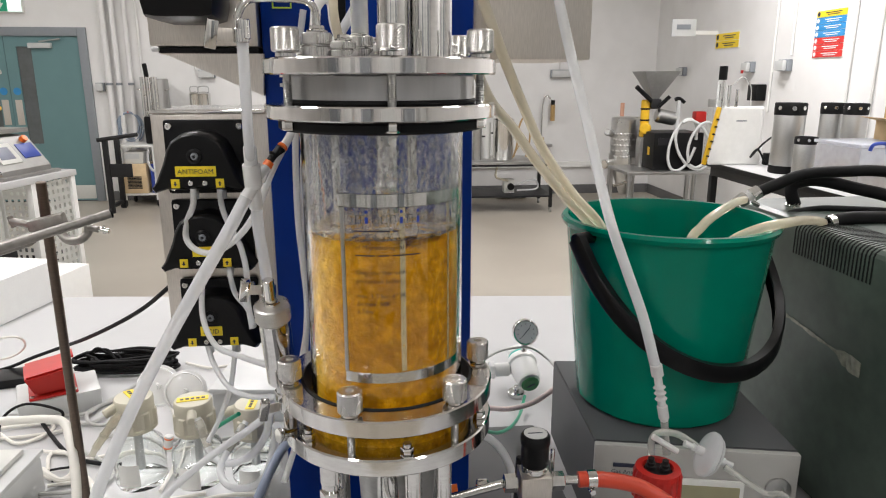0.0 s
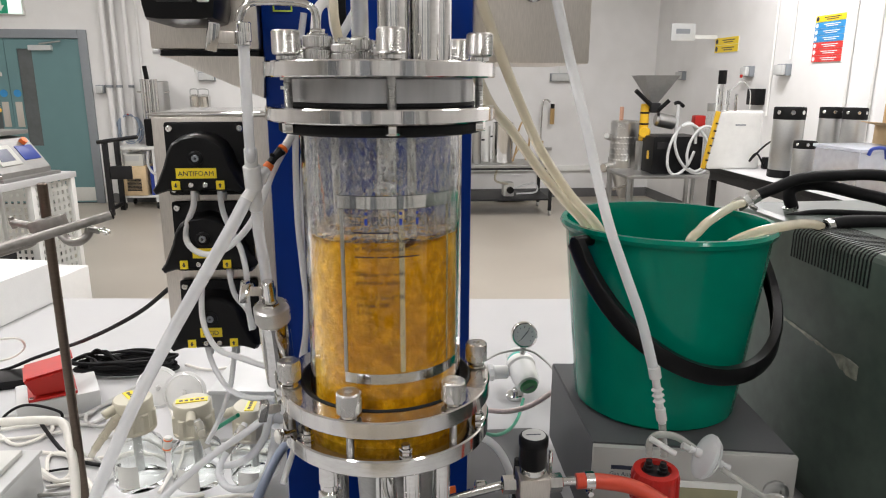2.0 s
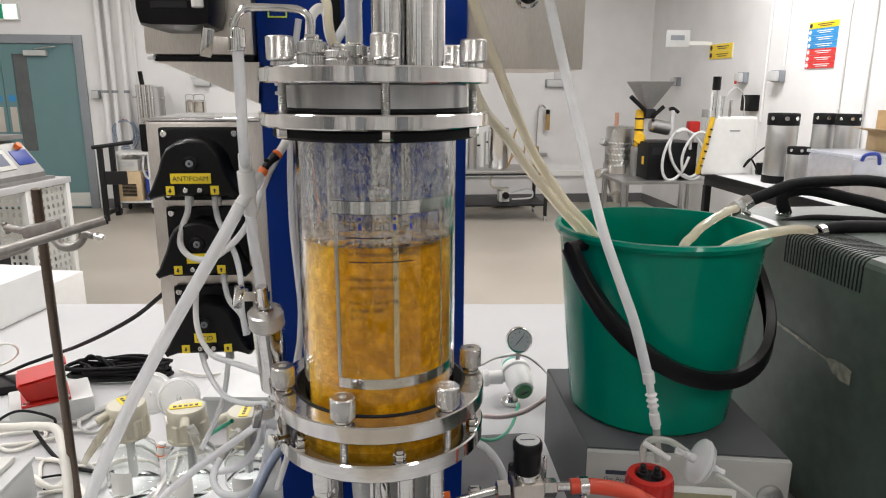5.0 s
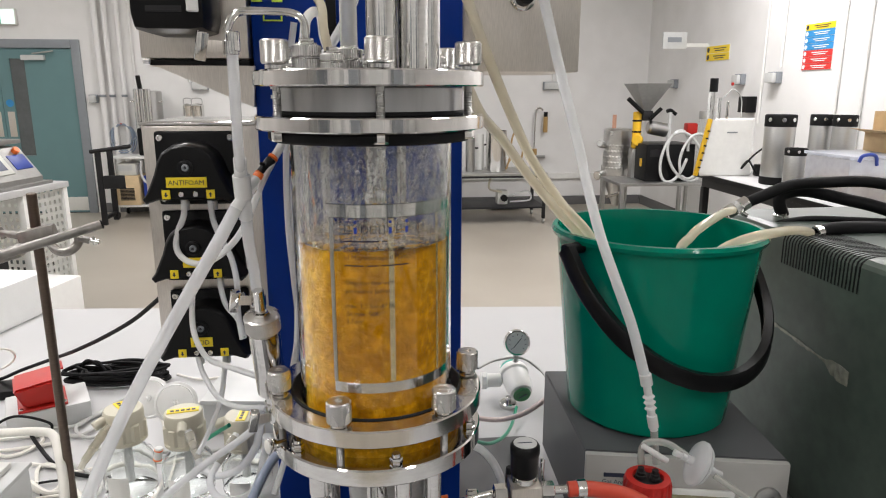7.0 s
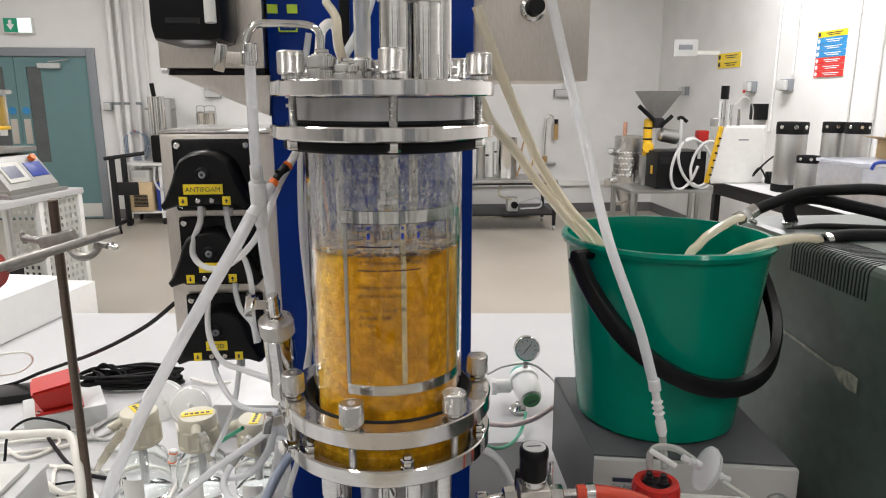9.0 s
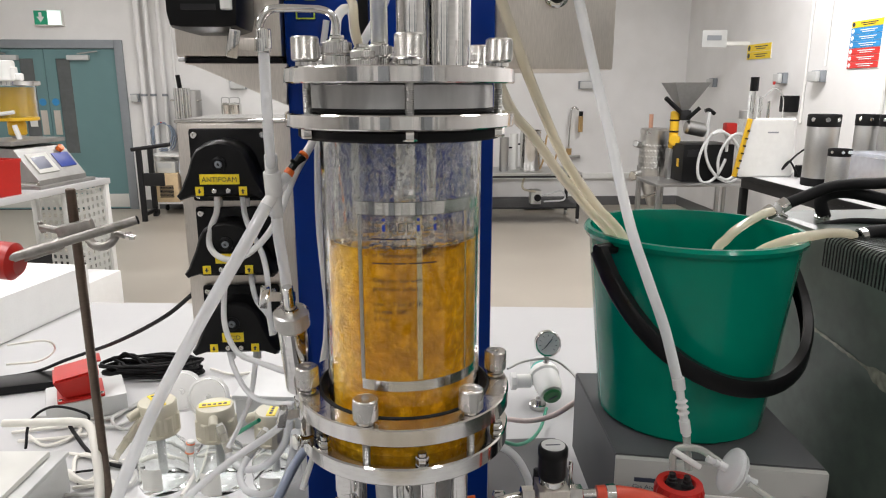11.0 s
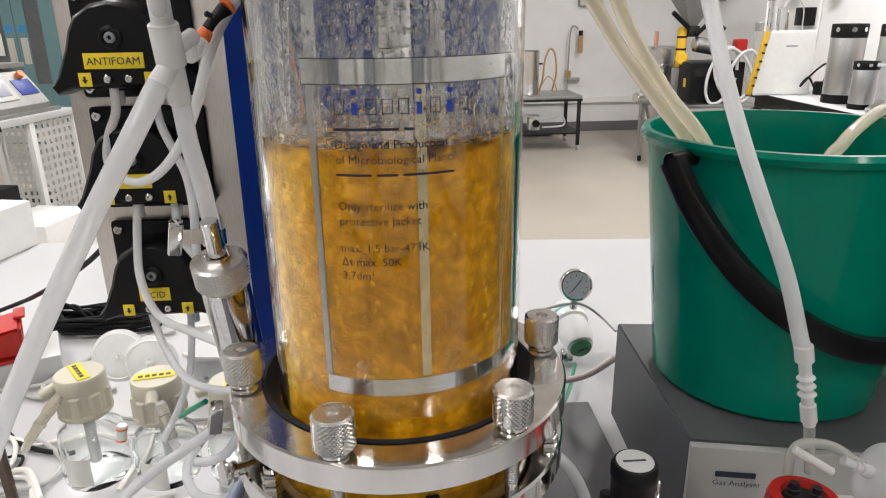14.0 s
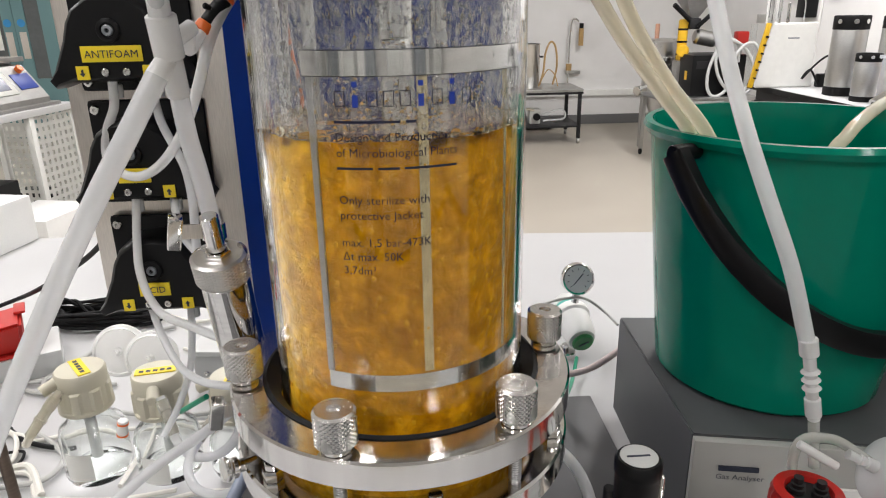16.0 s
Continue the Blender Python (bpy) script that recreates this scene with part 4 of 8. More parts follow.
# side cock and small clamp on the lower flange
rod("side_cock", (-0.088, -0.04, 1.1745), (-0.102, -0.049, 1.1765), 0.004, POLISH, ves, "small steel side cock")
lathe("cock_collar", disc(0.0062, 0, 0.004, 0.0008), POLISH, ves, "", 20, align((-0.0975, -0.0465, 1.1758), (-0.102, -0.049, 1.1765)))
lathe("cock_wheel", disc(0.0072, 0, 0.003, 0.0008), POLISH, ves, "round steel hand wheel", 24, align((-0.102, -0.049, 1.1765), (-0.12, -0.0605, 1.179)))

# sampling cylinder standing beside the glass
S0, S1 = Vector((-0.1165, 0.074, 1.178)), Vector((-0.1185, 0.052, 1.2565))
sd = (S1 - S0).normalized()
rod("sampling_cylinder", S0, S1, 0.0165, POLISH, ves, "polished sampling cylinder", 32)
knurled("sampling_cap", 0.0187, 0, 0.019, KNURL_STEEL, ves, align(S1 + sd * 0.001, S1 + sd), label="knurled steel cap")
hexnut("sampling_gland", 0.009, 0.0195, 0.023, POLISH, ves, align(S1, S1 + sd))
rod("sampling_stem", S1 + sd * 0.0235, S1 + sd * 0.05, 0.006, POLISH, ves)
rod("sampling_foot", S0 - sd * 0.045, S0, 0.009, POLISH, ves, "", 24)
hexnut("sampling_nut", 0.0115, -0.03, -0.016, POLISH, ves, align(S0, S1))
rod("sampling_arm", S0 - sd * 0.03, (-0.09, 0.03, 1.17), 0.006, POLISH, ves)


# ---- blue column with its controllers ----
def blue_column():
    c = placed("control_column", "dark blue painted steel equipment column behind the vessel", "equipment column", (-0.012, 0.28, TABLE))
    y0, y1 = 0.2, 0.36
    box("column", (-0.137, y0, TABLE), (0.113, y1, 1.95), BLUE, c, bevel=0.006)
    box("base_plate", (-0.2, -0.34, TABLE), (0.266, 0.46, TABLE + 0.012), simple("grey_base_paint", (0.1, 0.1, 0.102), 0.4, 0.0, vary=0.1), c, "grey metal base plate", 0.003)
    box("cable_slot", (-0.05, y0 - 0.004, 1.55), (-0.038, y0 - 0.0005, 1.95), BLACK, c, "black slot", 0.001)
    # lime square logo shapes and small white lines
    for p in ((-0.129, 0.200, 1.608), (-0.106, 0.200, 1.608)):
        box("logo_square", (p[0] - 0.005, y0 - 0.003, p[2] - 0.004), (p[0] + 0.007, y0 - 0.0005, p[2] + 0.006), LIME, c, bevel=0)
    p = (-0.111, 0.200, 1.589)
    for lo, hi in (((-0.011, -0.006), (0.011, -0.0045)), ((-0.011, 0.0045), (0.011, 0.006)), ((-0.011, -0.0045), (-0.0095, 0.0045)), ((0.0095, -0.0045), (0.011, 0.0045))):
        box("logo_outline", (p[0] + lo[0], y0 - 0.003, p[2] + lo[1]), (p[0] + hi[0], y0 - 0.0005, p[2] + hi[1]), LIME, c, bevel=0)
    for x, y, w in ((598, 30, 0.010), (600, 60, 0.013), (604, 78, 0.011)):
        q = (-0.108, 0.200, 1.506)
        z = q[2] + (60 - y) * 0.0006
        box("text_bar", (-0.118, y0 - 0.003, z), (-0.118 + w, y0 - 0.0005, z + 0.004), WHITE_INK, c, bevel=0)
    # plain rivets of the paint's dewy speckle
    return c


blue_column()


def pump_head(parent, at, label_text):
    """A peristaltic pump: back plate, flared black cover, yellow label and arrows; at: middle of the back plate."""
    K = 0.8
    M = Matrix.Translation(at) @ Matrix.Scale(K, 4)
    h = part("back_plate", box_bm((-0.062, -0.008, -0.057), (0.062, 0, 0.057), 0.005), BLACK, parent, "black plastic back plate", at=M)
    for sx in (-1, 1):
        for sz in (-1, 1):
            screw("screw", Matrix.Translation((sx * 0.053, -0.0085, sz * 0.047)) @ FACING, 0.0052, POLISH, h)
    out = [(-0.068, -0.052), (-0.073, -0.045), (-0.066, -0.036), (-0.052, -0.005), (-0.046, 0.014), (-0.038, 0.028), (-0.022, 0.039), (0.0, 0.043), (0.022, 0.039),
           (0.038, 0.028), (0.046, 0.014), (0.052, -0.005), (0.066, -0.036), (0.073, -0.045), (0.068, -0.052), (0.05, -0.046), (-0.05, -0.046)]
    n = len(out)
    bm = bmesh.new()
    layers = []
    for dy, s in ((-0.0085, 1.0), (-0.04, 0.98), (-0.05, 0.93), (-0.053, 0.86)):
        layers.append([bm.verts.new((-0.005 + px * s, dy, pz * s)) for px, pz in out])
    for a, b in zip(layers, layers[1:]):
        for i in range(n):
            j = (i + 1) % n
            bm.faces.new((a[i], a[j], b[j], b[i]))
    bm.faces.new(layers[-1])
    bm.faces.new(list(reversed(layers[0])))
    cov = part("cover", bm, BLACK, parent, "glossy flared black cover", at=M)
    f = -0.0535
    lathe("hub", [(0, 0), (0.0115, 0), (0.0115, 0.002), (0.0095, 0.0035), (0.007, 0.0035), (0.0065, 0.001), (0, 0.001)], BLACK, cov, "", 24, Matrix.Translation((-0.006, f, 0.006)) @ FACING)
    screw("hub_screw", Matrix.Translation((-0.006, f - 0.001, 0.006)) @ FACING, 0.0055, GREY_PAINT, cov)
    half = 0.0042 * max(4, len(label_text)) - 0.004 * (len(label_text) > 6)
    box("label", (-0.006 - half, f - 0.002, -0.024), (-0.006 + half, f - 0.0005, -0.0085), YELLOW, cov, "yellow name label", 0.0003)
    if label_text:
        v, fc = text_mesh(label_text, 0.0105, "CENTER")
        obj("letters", v, fc, INK, cov, at=Matrix.Translation((-0.006, f - 0.0026, -0.02)) @ FACING)
    for sx, up in ((-0.037, False), (0.028, True)):
        box("arrow_label", (sx - 0.0062, f - 0.002, -0.041), (sx + 0.0062, f - 0.0005, -0.0275), YELLOW, cov, "yellow arrow label", 0.0003)
        s = 1 if up else -1
        obj("arrow", [(-0.003, 0, 0), (0.003, 0, 0), (0, 0, s * 0.0036), (-0.0012, 0, 0), (0.0012, 0, 0), (0.0012, 0, -s * 0.0036), (-0.0012, 0, -s * 0.0036)],
            [(0, 1, 2), (3, 4, 5, 6)], INK, cov, at=Matrix.Translation((sx, f - 0.0026, -0.0345)))
    for sx in (-0.015, 0.006):
        screw("cover_screw", Matrix.Translation((sx, f - 0.001, -0.034)) @ FACING, 0.004, POLISH, cov)
    for sx in (-0.016, 0.026):
        rod("tube_port", (sx, -0.03, -0.062), (sx, -0.03, -0.048), 0.0055, WHITE_PLASTIC, cov, "pale tube port", 12)


def pump_tower():
    t = placed("pump_tower", "brushed steel tower with three black peristaltic pumps", "pump", (-0.215, 0.3, TABLE))
    box("housing", (-0.283, 0.2355, 1.165), (-0.1395, 0.43, 1.462), SHEET, t, "brushed steel housing", 0.0025)
    box("rim", (-0.285, 0.234, 1.4625), (-0.138, 0.432, 1.466), POLISH, t, "bright folded rim", 0.001)
    box("bracket", (-0.1393, 0.27, 1.2), (-0.1372, 0.34, 1.42), DULL_STEEL, t, bevel=0)
    pump_head(t, (-0.217, 0.234, 1.410), "ANTIFOAM")
    pump_head(t, (-0.216, 0.234, 1.311), "")
    pump_head(t, (-0.215, 0.234, 1.207), "ACID")


pump_tower()


def upper_pump():
    u = placed("upper_pump_drive", "brushed steel pump drive with a large black pump head", "pump", (-0.2, 0.3, 1.49))
    y = 0.19
    a, b = (-0.261, 0.190, 1.538), (-0.130, 0.190, 1.556)
    box("drive_case", (a[0], y, a[2] + 0.002), (-0.1385, 0.4, 1.78), SHEET, u, "brushed steel drive case", 0.004)
    # solid black strip drawn for the shade between case and bracket
    box("shadow_gap", (a[0] + 0.008, y + 0.006, a[2] - 0.005), (-0.14, 0.39, a[2] + 0.0015), BLACK, u, "black strip standing for the shaded gap", 0.001)
    # wedge bracket below
    z1 = a[2] - 0.0055
    p = [(-0.255, 0.190, 1.535), (-0.134, 0.190, 1.535), (-0.137, 0.190, 1.485), (-0.241, 0.190, 1.530)]
    bm = bmesh.new()
    f0 = [bm.verts.new((q[0], y + 0.002, min(q[2], z1))) for q in p]
    f1 = [bm.verts.new((q[0], 0.2 - 0.002 + 0.18, min(q[2], z1))) for q in p]
    bm.faces.new(f0)
    bm.faces.new(list(reversed(f1)))
    for i in range(4):
        j = (i + 1) % 4
        bm.faces.new((f0[i], f1[i], f1[j], f0[j]))
    part("bracket", bm, SHEET, u, "angled steel bracket", False)
    h0, h1 = (-0.243, 0.130, 1.562), (-0.164, 0.130, 1.586)
    hd = box("pump_head", (h0[0], 0.1, h0[2]), (h1[0], y - 0.001, 1.72), BLACK, u, "large glossy black pump head", 0.018)
    box("text_bar", (h0[0] + 0.02, 0.0985, h0[2] + 0.02), (h0[0] + 0.055, 0.0998, h0[2] + 0.026), SOFT_BLACK, hd, bevel=0)
    rod("latch", (h1[0] - 0.012, 0.095, h0[2] + 0.02), (h1[0] - 0.012, 0.095, h0[2] + 0.05), 0.006, WHITE_PLASTIC, u, "pale latch")
    rod("foot_screw", (-0.257, 0.186, 1.537), (-0.249, 0.186, 1.537), 0.003, WHITE_INK, u)


upper_pump()


def upper_panel():
    u = placed("terminal_housing", "brushed steel terminal housing with a cable gland", "housing", (0.2, 0.3, 1.5))
    lo, hi = (0.155, 0.220, 1.527), (0.263, 0.220, 1.527)
    box("housing", (0.1145, 0.22, lo[2]), (hi[0], 0.42, 1.9), SHEET, u, "brushed steel housing", 0.003)
    g = (0.188, 0.220, 1.615)
    lathe("gland", [(0, 0), (0.016, 0), (0.016, 0.004), (0.012, 0.007), (0.0, 0.007)], POLISH, u, "steel gland ring", 32, Matrix.Translation((g[0], 0.2195, g[2])) @ FACING)
    lathe("plug", [(0, 0), (0.011, 0), (0.01, 0.02), (0, 0.021)], RUBBER, u, "black plug", 24, Matrix.Translation((g[0], 0.212, g[2])) @ FACING)


upper_panel()
ot = placed("orange_tag", "small orange tag on the column base", "tag", (0.074, 0.120, 0.987))
q = (0.074, 0.120, 0.987)
part("tag", box_bm((-0.014, -0.002, -0.012), (0.014, 0.002, 0.012), 0.001), ORANGE, ot, at=Matrix.Translation(q) @ pose(0, 0, 0, -20, 0, 12))


# ---- tubes round the vessel ----
def hose(name, label, pts, r, mat, category="tube", bore=0.0, n=12, steps=8, group=""):
    t = placed(name, label, category, pts[0], group)
    tube(name.split("_")[-1], pts, r, mat, t, n=n, steps=steps, bore=bore)
    return t


pip = placed("exhaust_pipe", "bent steel exhaust pipe on the vessel lid", "pipe", (-0.052, -0.045, 1.54))
tube("pipe", [(-0.052, -0.045, 1.542), (-0.0525, -0.045, 1.556), (-0.055, -0.046, 1.563), (-0.062, -0.047, 1.567), (-0.075, -0.047, 1.568), (-0.102, -0.045, 1.568), (-0.110, -0.045, 1.564), (-0.114, -0.045, 1.558), (-0.116, -0.045, 1.552)], 0.0033, POLISH, pip, steps=6)
c = (-0.112, -0.045, 1.546)
rod("socket", (c[0], c[1], c[2] - 0.01), (c[0], c[1], c[2] + 0.006), 0.006, POLISH, pip)


def worm_clamp(c, r, out, drop=0.0):
    """A folded band clamp with a screw housing."""
    c, out = Vector(c), Vector(out).normalized()
    k = placed("hose_clamp", "steel band clamp with a wing screw", "clamp", c)
    lathe("band", disc(r + 0.0014, -0.0055, 0.0055, 0.0004, r + 0.0002), POLISH, k, "", 28, Matrix.Translation(c))
    e = c + out * (r + 0.018)
    a = part("ear", box_bm((0, -0.0012, -0.005), (0.018, 0.0012, 0.005), 0.0004), SHEET, k, at=Matrix.Translation(c + out * r) @ out.to_track_quat("X", "Z").to_matrix().to_4x4())
    part("clamp_screw", box_bm((-0.0045, -0.0055, -0.0115), (0.0045, 0.0055, 0.0115), 0.0014, 2), POLISH, k, at=Matrix.Translation(e) @ pose(0, 0, 0, 10, 10, 20))


worm_clamp((-0.114, -0.045, 1.539), 0.0052, (-1, -0.25, 0.05))
worm_clamp((-0.123, 0.058, 1.288), 0.0066, (-1, -0.3, 0.1))
worm_clamp((-0.111, 0.05, 1.158), 0.0066, (-1, -0.55, 0.05))

hose("air_tube", "translucent silicone tube from the exhaust pipe", [(-0.113, -0.045, 1.536), (-0.116, -0.030, 1.500), (-0.121, -0.005, 1.460), (-0.125, 0.020, 1.426)], 0.0048, SILICONE)
y_top, y_mid = Vector((-0.125, 0.018, 1.431)), Vector((-0.125, 0.024, 1.409))
yc = placed("tube_connector", "milky plastic Y-shaped tube connector", "connector", y_top)
rod("barb", (-0.124, 0.014, 1.443), (-0.125, 0.020, 1.424), 0.0062, MILKY, yc)
rod("body", (-0.125, 0.020, 1.426), (-0.125, 0.026, 1.402), 0.0085, MILKY, yc, "", 20)
rod("socket", (-0.125, 0.026, 1.403), (-0.125, 0.032, 1.380), 0.0068, MILKY, yc)
rod("branch", (-0.124, 0.024, 1.410), (-0.114, 0.040, 1.419), 0.0048, MILKY, yc)
rod("branch", (-0.125, 0.024, 1.403), (-0.133, 0.020, 1.392), 0.0062, MILKY, yc)
hose("sample_tube", "translucent tube down to the sampling cylinder", [(-0.125, 0.032, 1.384), (-0.126, 0.042, 1.354), (-0.125, 0.052, 1.327), (-0.1235, 0.06, 1.291)], 0.0058, SILICONE)
hose("long_drain_tube", "long translucent tube slanting down to the table", [(-0.132, 0.020, 1.393), (-0.149, 0.008, 1.362), (-0.175, 0.000, 1.319), (-0.213, 0.000, 1.257), (-0.251, -0.002, 1.190), (-0.284, -0.008, 1.122), (-0.306, -0.020, 1.067), (-0.37, -0.05, 0.93), (-0.39, -0.1, TABLE + 0.0075)], 0.0064, SILICONE, n=16)
oc = placed("quick_connector", "black and orange quick tube connector", "connector", (-0.111, 0.084, 1.428))
rod("collar", (-0.120, 0.080, 1.415), (-0.116, 0.082, 1.420), 0.0062, ORANGE, oc, "orange collar")
rod("body", (-0.116, 0.082, 1.420), (-0.105, 0.088, 1.434), 0.0055, BLACK, oc, "black body")
rod("tab", (-0.112, 0.078, 1.429), (-0.115, 0.074, 1.431), 0.002, BLACK, oc)
rod("collar", (-0.105, 0.088, 1.434), (-0.103, 0.090, 1.436), 0.0058, ORANGE, oc, "orange collar")
hose("thin_tube", "thin milky tube leading to the connector", [(-0.103, 0.090, 1.436), (-0.098, 0.094, 1.444), (-0.094, 0.100, 1.453), (-0.092, 0.110, 1.466)], 0.0042, MILKY)
hose("thin_tube", "thin milky tube from the connector to the Y piece", [(-0.120, 0.080, 1.415), (-0.121, 0.066, 1.409), (-0.121, 0.050, 1.406), (-0.116, 0.040, 1.417)], 0.004, MILKY)

# pump tubes
hose("pump_tube", "white silicone loop from the antifoam pump", [(-0.229, 0.200, 1.375), (-0.231, 0.200, 1.355), (-0.238, 0.195, 1.336), (-0.240, 0.190, 1.316), (-0.228, 0.180, 1.304), (-0.205, 0.160, 1.304), (-0.180, 0.140, 1.317), (-0.152, 0.110, 1.344), (-0.132, 0.090, 1.374), (-0.119, 0.082, 1.403), (-0.110, 0.082, 1.421), (-0.096, 0.100, 1.446)], 0.0038, MILKY, n=14)
hose("pump_tube", "white silicone tube from the antifoam pump", [(-0.198, 0.200, 1.374), (-0.197, 0.200, 1.354), (-0.191, 0.190, 1.340), (-0.180, 0.180, 1.321), (-0.171, 0.170, 1.305), (-0.163, 0.150, 1.282), (-0.162, 0.140, 1.250), (-0.157, 0.130, 1.218)], 0.0036, SILICONE)
hose("pump_tube", "white silicone tube from the acid pump", [(-0.226, 0.200, 1.277), (-0.228, 0.190, 1.239), (-0.226, 0.180, 1.216), (-0.218, 0.170, 1.196), (-0.204, 0.160, 1.182), (-0.177, 0.140, 1.180), (-0.136, 0.110, 1.178)], 0.0036, MILKY)
hose("pump_tube", "white silicone tube from the acid pump", [(-0.194, 0.200, 1.276), (-0.191, 0.190, 1.264), (-0.184, 0.180, 1.245), (-0.167, 0.160, 1.233), (-0.155, 0.130, 1.221)], 0.0034, SILICONE)
hose("pump_tube", "milky tube hanging below the acid pump", [(-0.230, 0.200, 1.178), (-0.221, 0.190, 1.151), (-0.198, 0.160, 1.132), (-0.169, 0.130, 1.132), (-0.130, 0.100, 1.143)], 0.0034, SILICONE)
hose("pump_tube", "milky tube hanging below the acid pump", [(-0.194, 0.200, 1.177), (-0.200, 0.210, 1.141), (-0.211, 0.220, 1.096), (-0.228, 0.220, 1.055), (-0.240, 0.200, 1.033)], 0.0034, SILICONE)
hose("pump_tube", "white tube running down the blue column", [(-0.086, 0.190, 1.581), (-0.096, 0.190, 1.518), (-0.103, 0.190, 1.425), (-0.104, 0.185, 1.343), (-0.100, 0.180, 1.279), (-0.098, 0.180, 1.227), (-0.105, 0.180, 1.151), (-0.116, 0.170, 1.060), (-0.135, 0.150, 0.999)], 0.004, MILKY)
hose("pump_tube", "white tube running down the blue column", [(-0.072, 0.190, 1.581), (-0.096, 0.190, 1.398), (-0.096, 0.185, 1.270), (-0.098, 0.180, 1.212), (-0.109, 0.180, 1.151)], 0.0034, MILKY)

hose("orange_tube", "thin orange tube hanging on the blue column", [(-0.098, 0.192, 1.455), (-0.092, 0.193, 1.41), (-0.09, 0.194, 1.393), (-0.085, 0.194, 1.369), (-0.083, 0.194, 1.33), (-0.086, 0.192, 1.26)], 0.0022, ORANGE)

# tubes above the lid
hose("lid_tube", "white silicone tube arched over the lid", [(-0.059, 0.000, 1.539), (-0.057, 0.000, 1.554), (-0.056, 0.010, 1.567), (-0.050, 0.020, 1.575), (-0.044, 0.030, 1.572), (-0.042, 0.030, 1.554), (-0.037, 0.03, 1.54)], 0.0046, MILKY)
hose("lid_tube", "yellowed tube with brown stain over the lid", [(-0.036, 0.01, 1.535), (-0.040, 0.000, 1.559), (-0.042, 0.010, 1.579), (-0.053, 0.040, 1.597)], 0.0042, YELLOWED)
hose("lid_tube", "white tube crossing behind the lid", [(-0.097, 0.130, 1.462), (-0.071, 0.140, 1.511), (-0.038, 0.140, 1.559), (-0.018, 0.140, 1.594), (-0.005, 0.140, 1.634)], 0.0052, MILKY)

# tubes to the bucket
hose("bucket_tube", "yellowed silicone tube hanging into the bucket", [(0.110, 0.160, 1.610), (0.127, 0.165, 1.568), (0.146, 0.170, 1.524), (0.176, 0.200, 1.470), (0.207, 0.220, 1.416), (0.250, 0.230, 1.358), (0.301, 0.245, 1.303), (0.36, 0.27, 1.2), (0.4, 0.3, 1.06)], 0.0064, YELLOWED, n=16)
hose("bucket_tube", "yellowed silicone tube hanging into the bucket", [(0.106, 0.160, 1.524), (0.130, 0.170, 1.478), (0.162, 0.200, 1.446), (0.201, 0.220, 1.398), (0.243, 0.230, 1.350), (0.288, 0.255, 1.302), (0.35, 0.29, 1.2), (0.38, 0.33, 1.06)], 0.0064, YELLOWED, n=16)
hose("outlet_tube", "translucent tube running down to the red bottle cap", [(0.201, 0.190, 1.633), (0.211, 0.188, 1.596), (0.229, 0.180, 1.524), (0.247, 0.165, 1.451), (0.258, 0.140, 1.386), (0.267, 0.115, 1.336), (0.283, 0.098, 1.285), (0.299, 0.080, 1.234), (0.312, 0.066, 1.179)], 0.0062, SILICONE, n=16)
bc = placed("tube_connector", "white barbed reducing tube connector", "connector", (0.315, 0.065, 1.169))
A, B = Vector((0.312, 0.065, 1.182)), Vector((0.327, 0.062, 1.110))
bd = (B - A)
rod("sleeve", A, A + bd * 0.2, 0.0072, MILKY, bc)
rod("stem", A + bd * 0.2, B, 0.0048, MILKY, bc)
for q in (0.4, 0.5, 0.6):
    lathe("barb", [(0.0045, -0.003), (0.0072, 0), (0.0045, 0.001)], MILKY, bc, "", 16, align(A + bd * q, B))
rod("sleeve", A + bd * 0.72, A + bd * 0.95, 0.0062, MILKY, bc)
hose("cap_tube", "short clear tube into the red cap", [B, (0.328, 0.060, 1.097), (0.330, 0.055, 1.070)], 0.0045, PTFE)


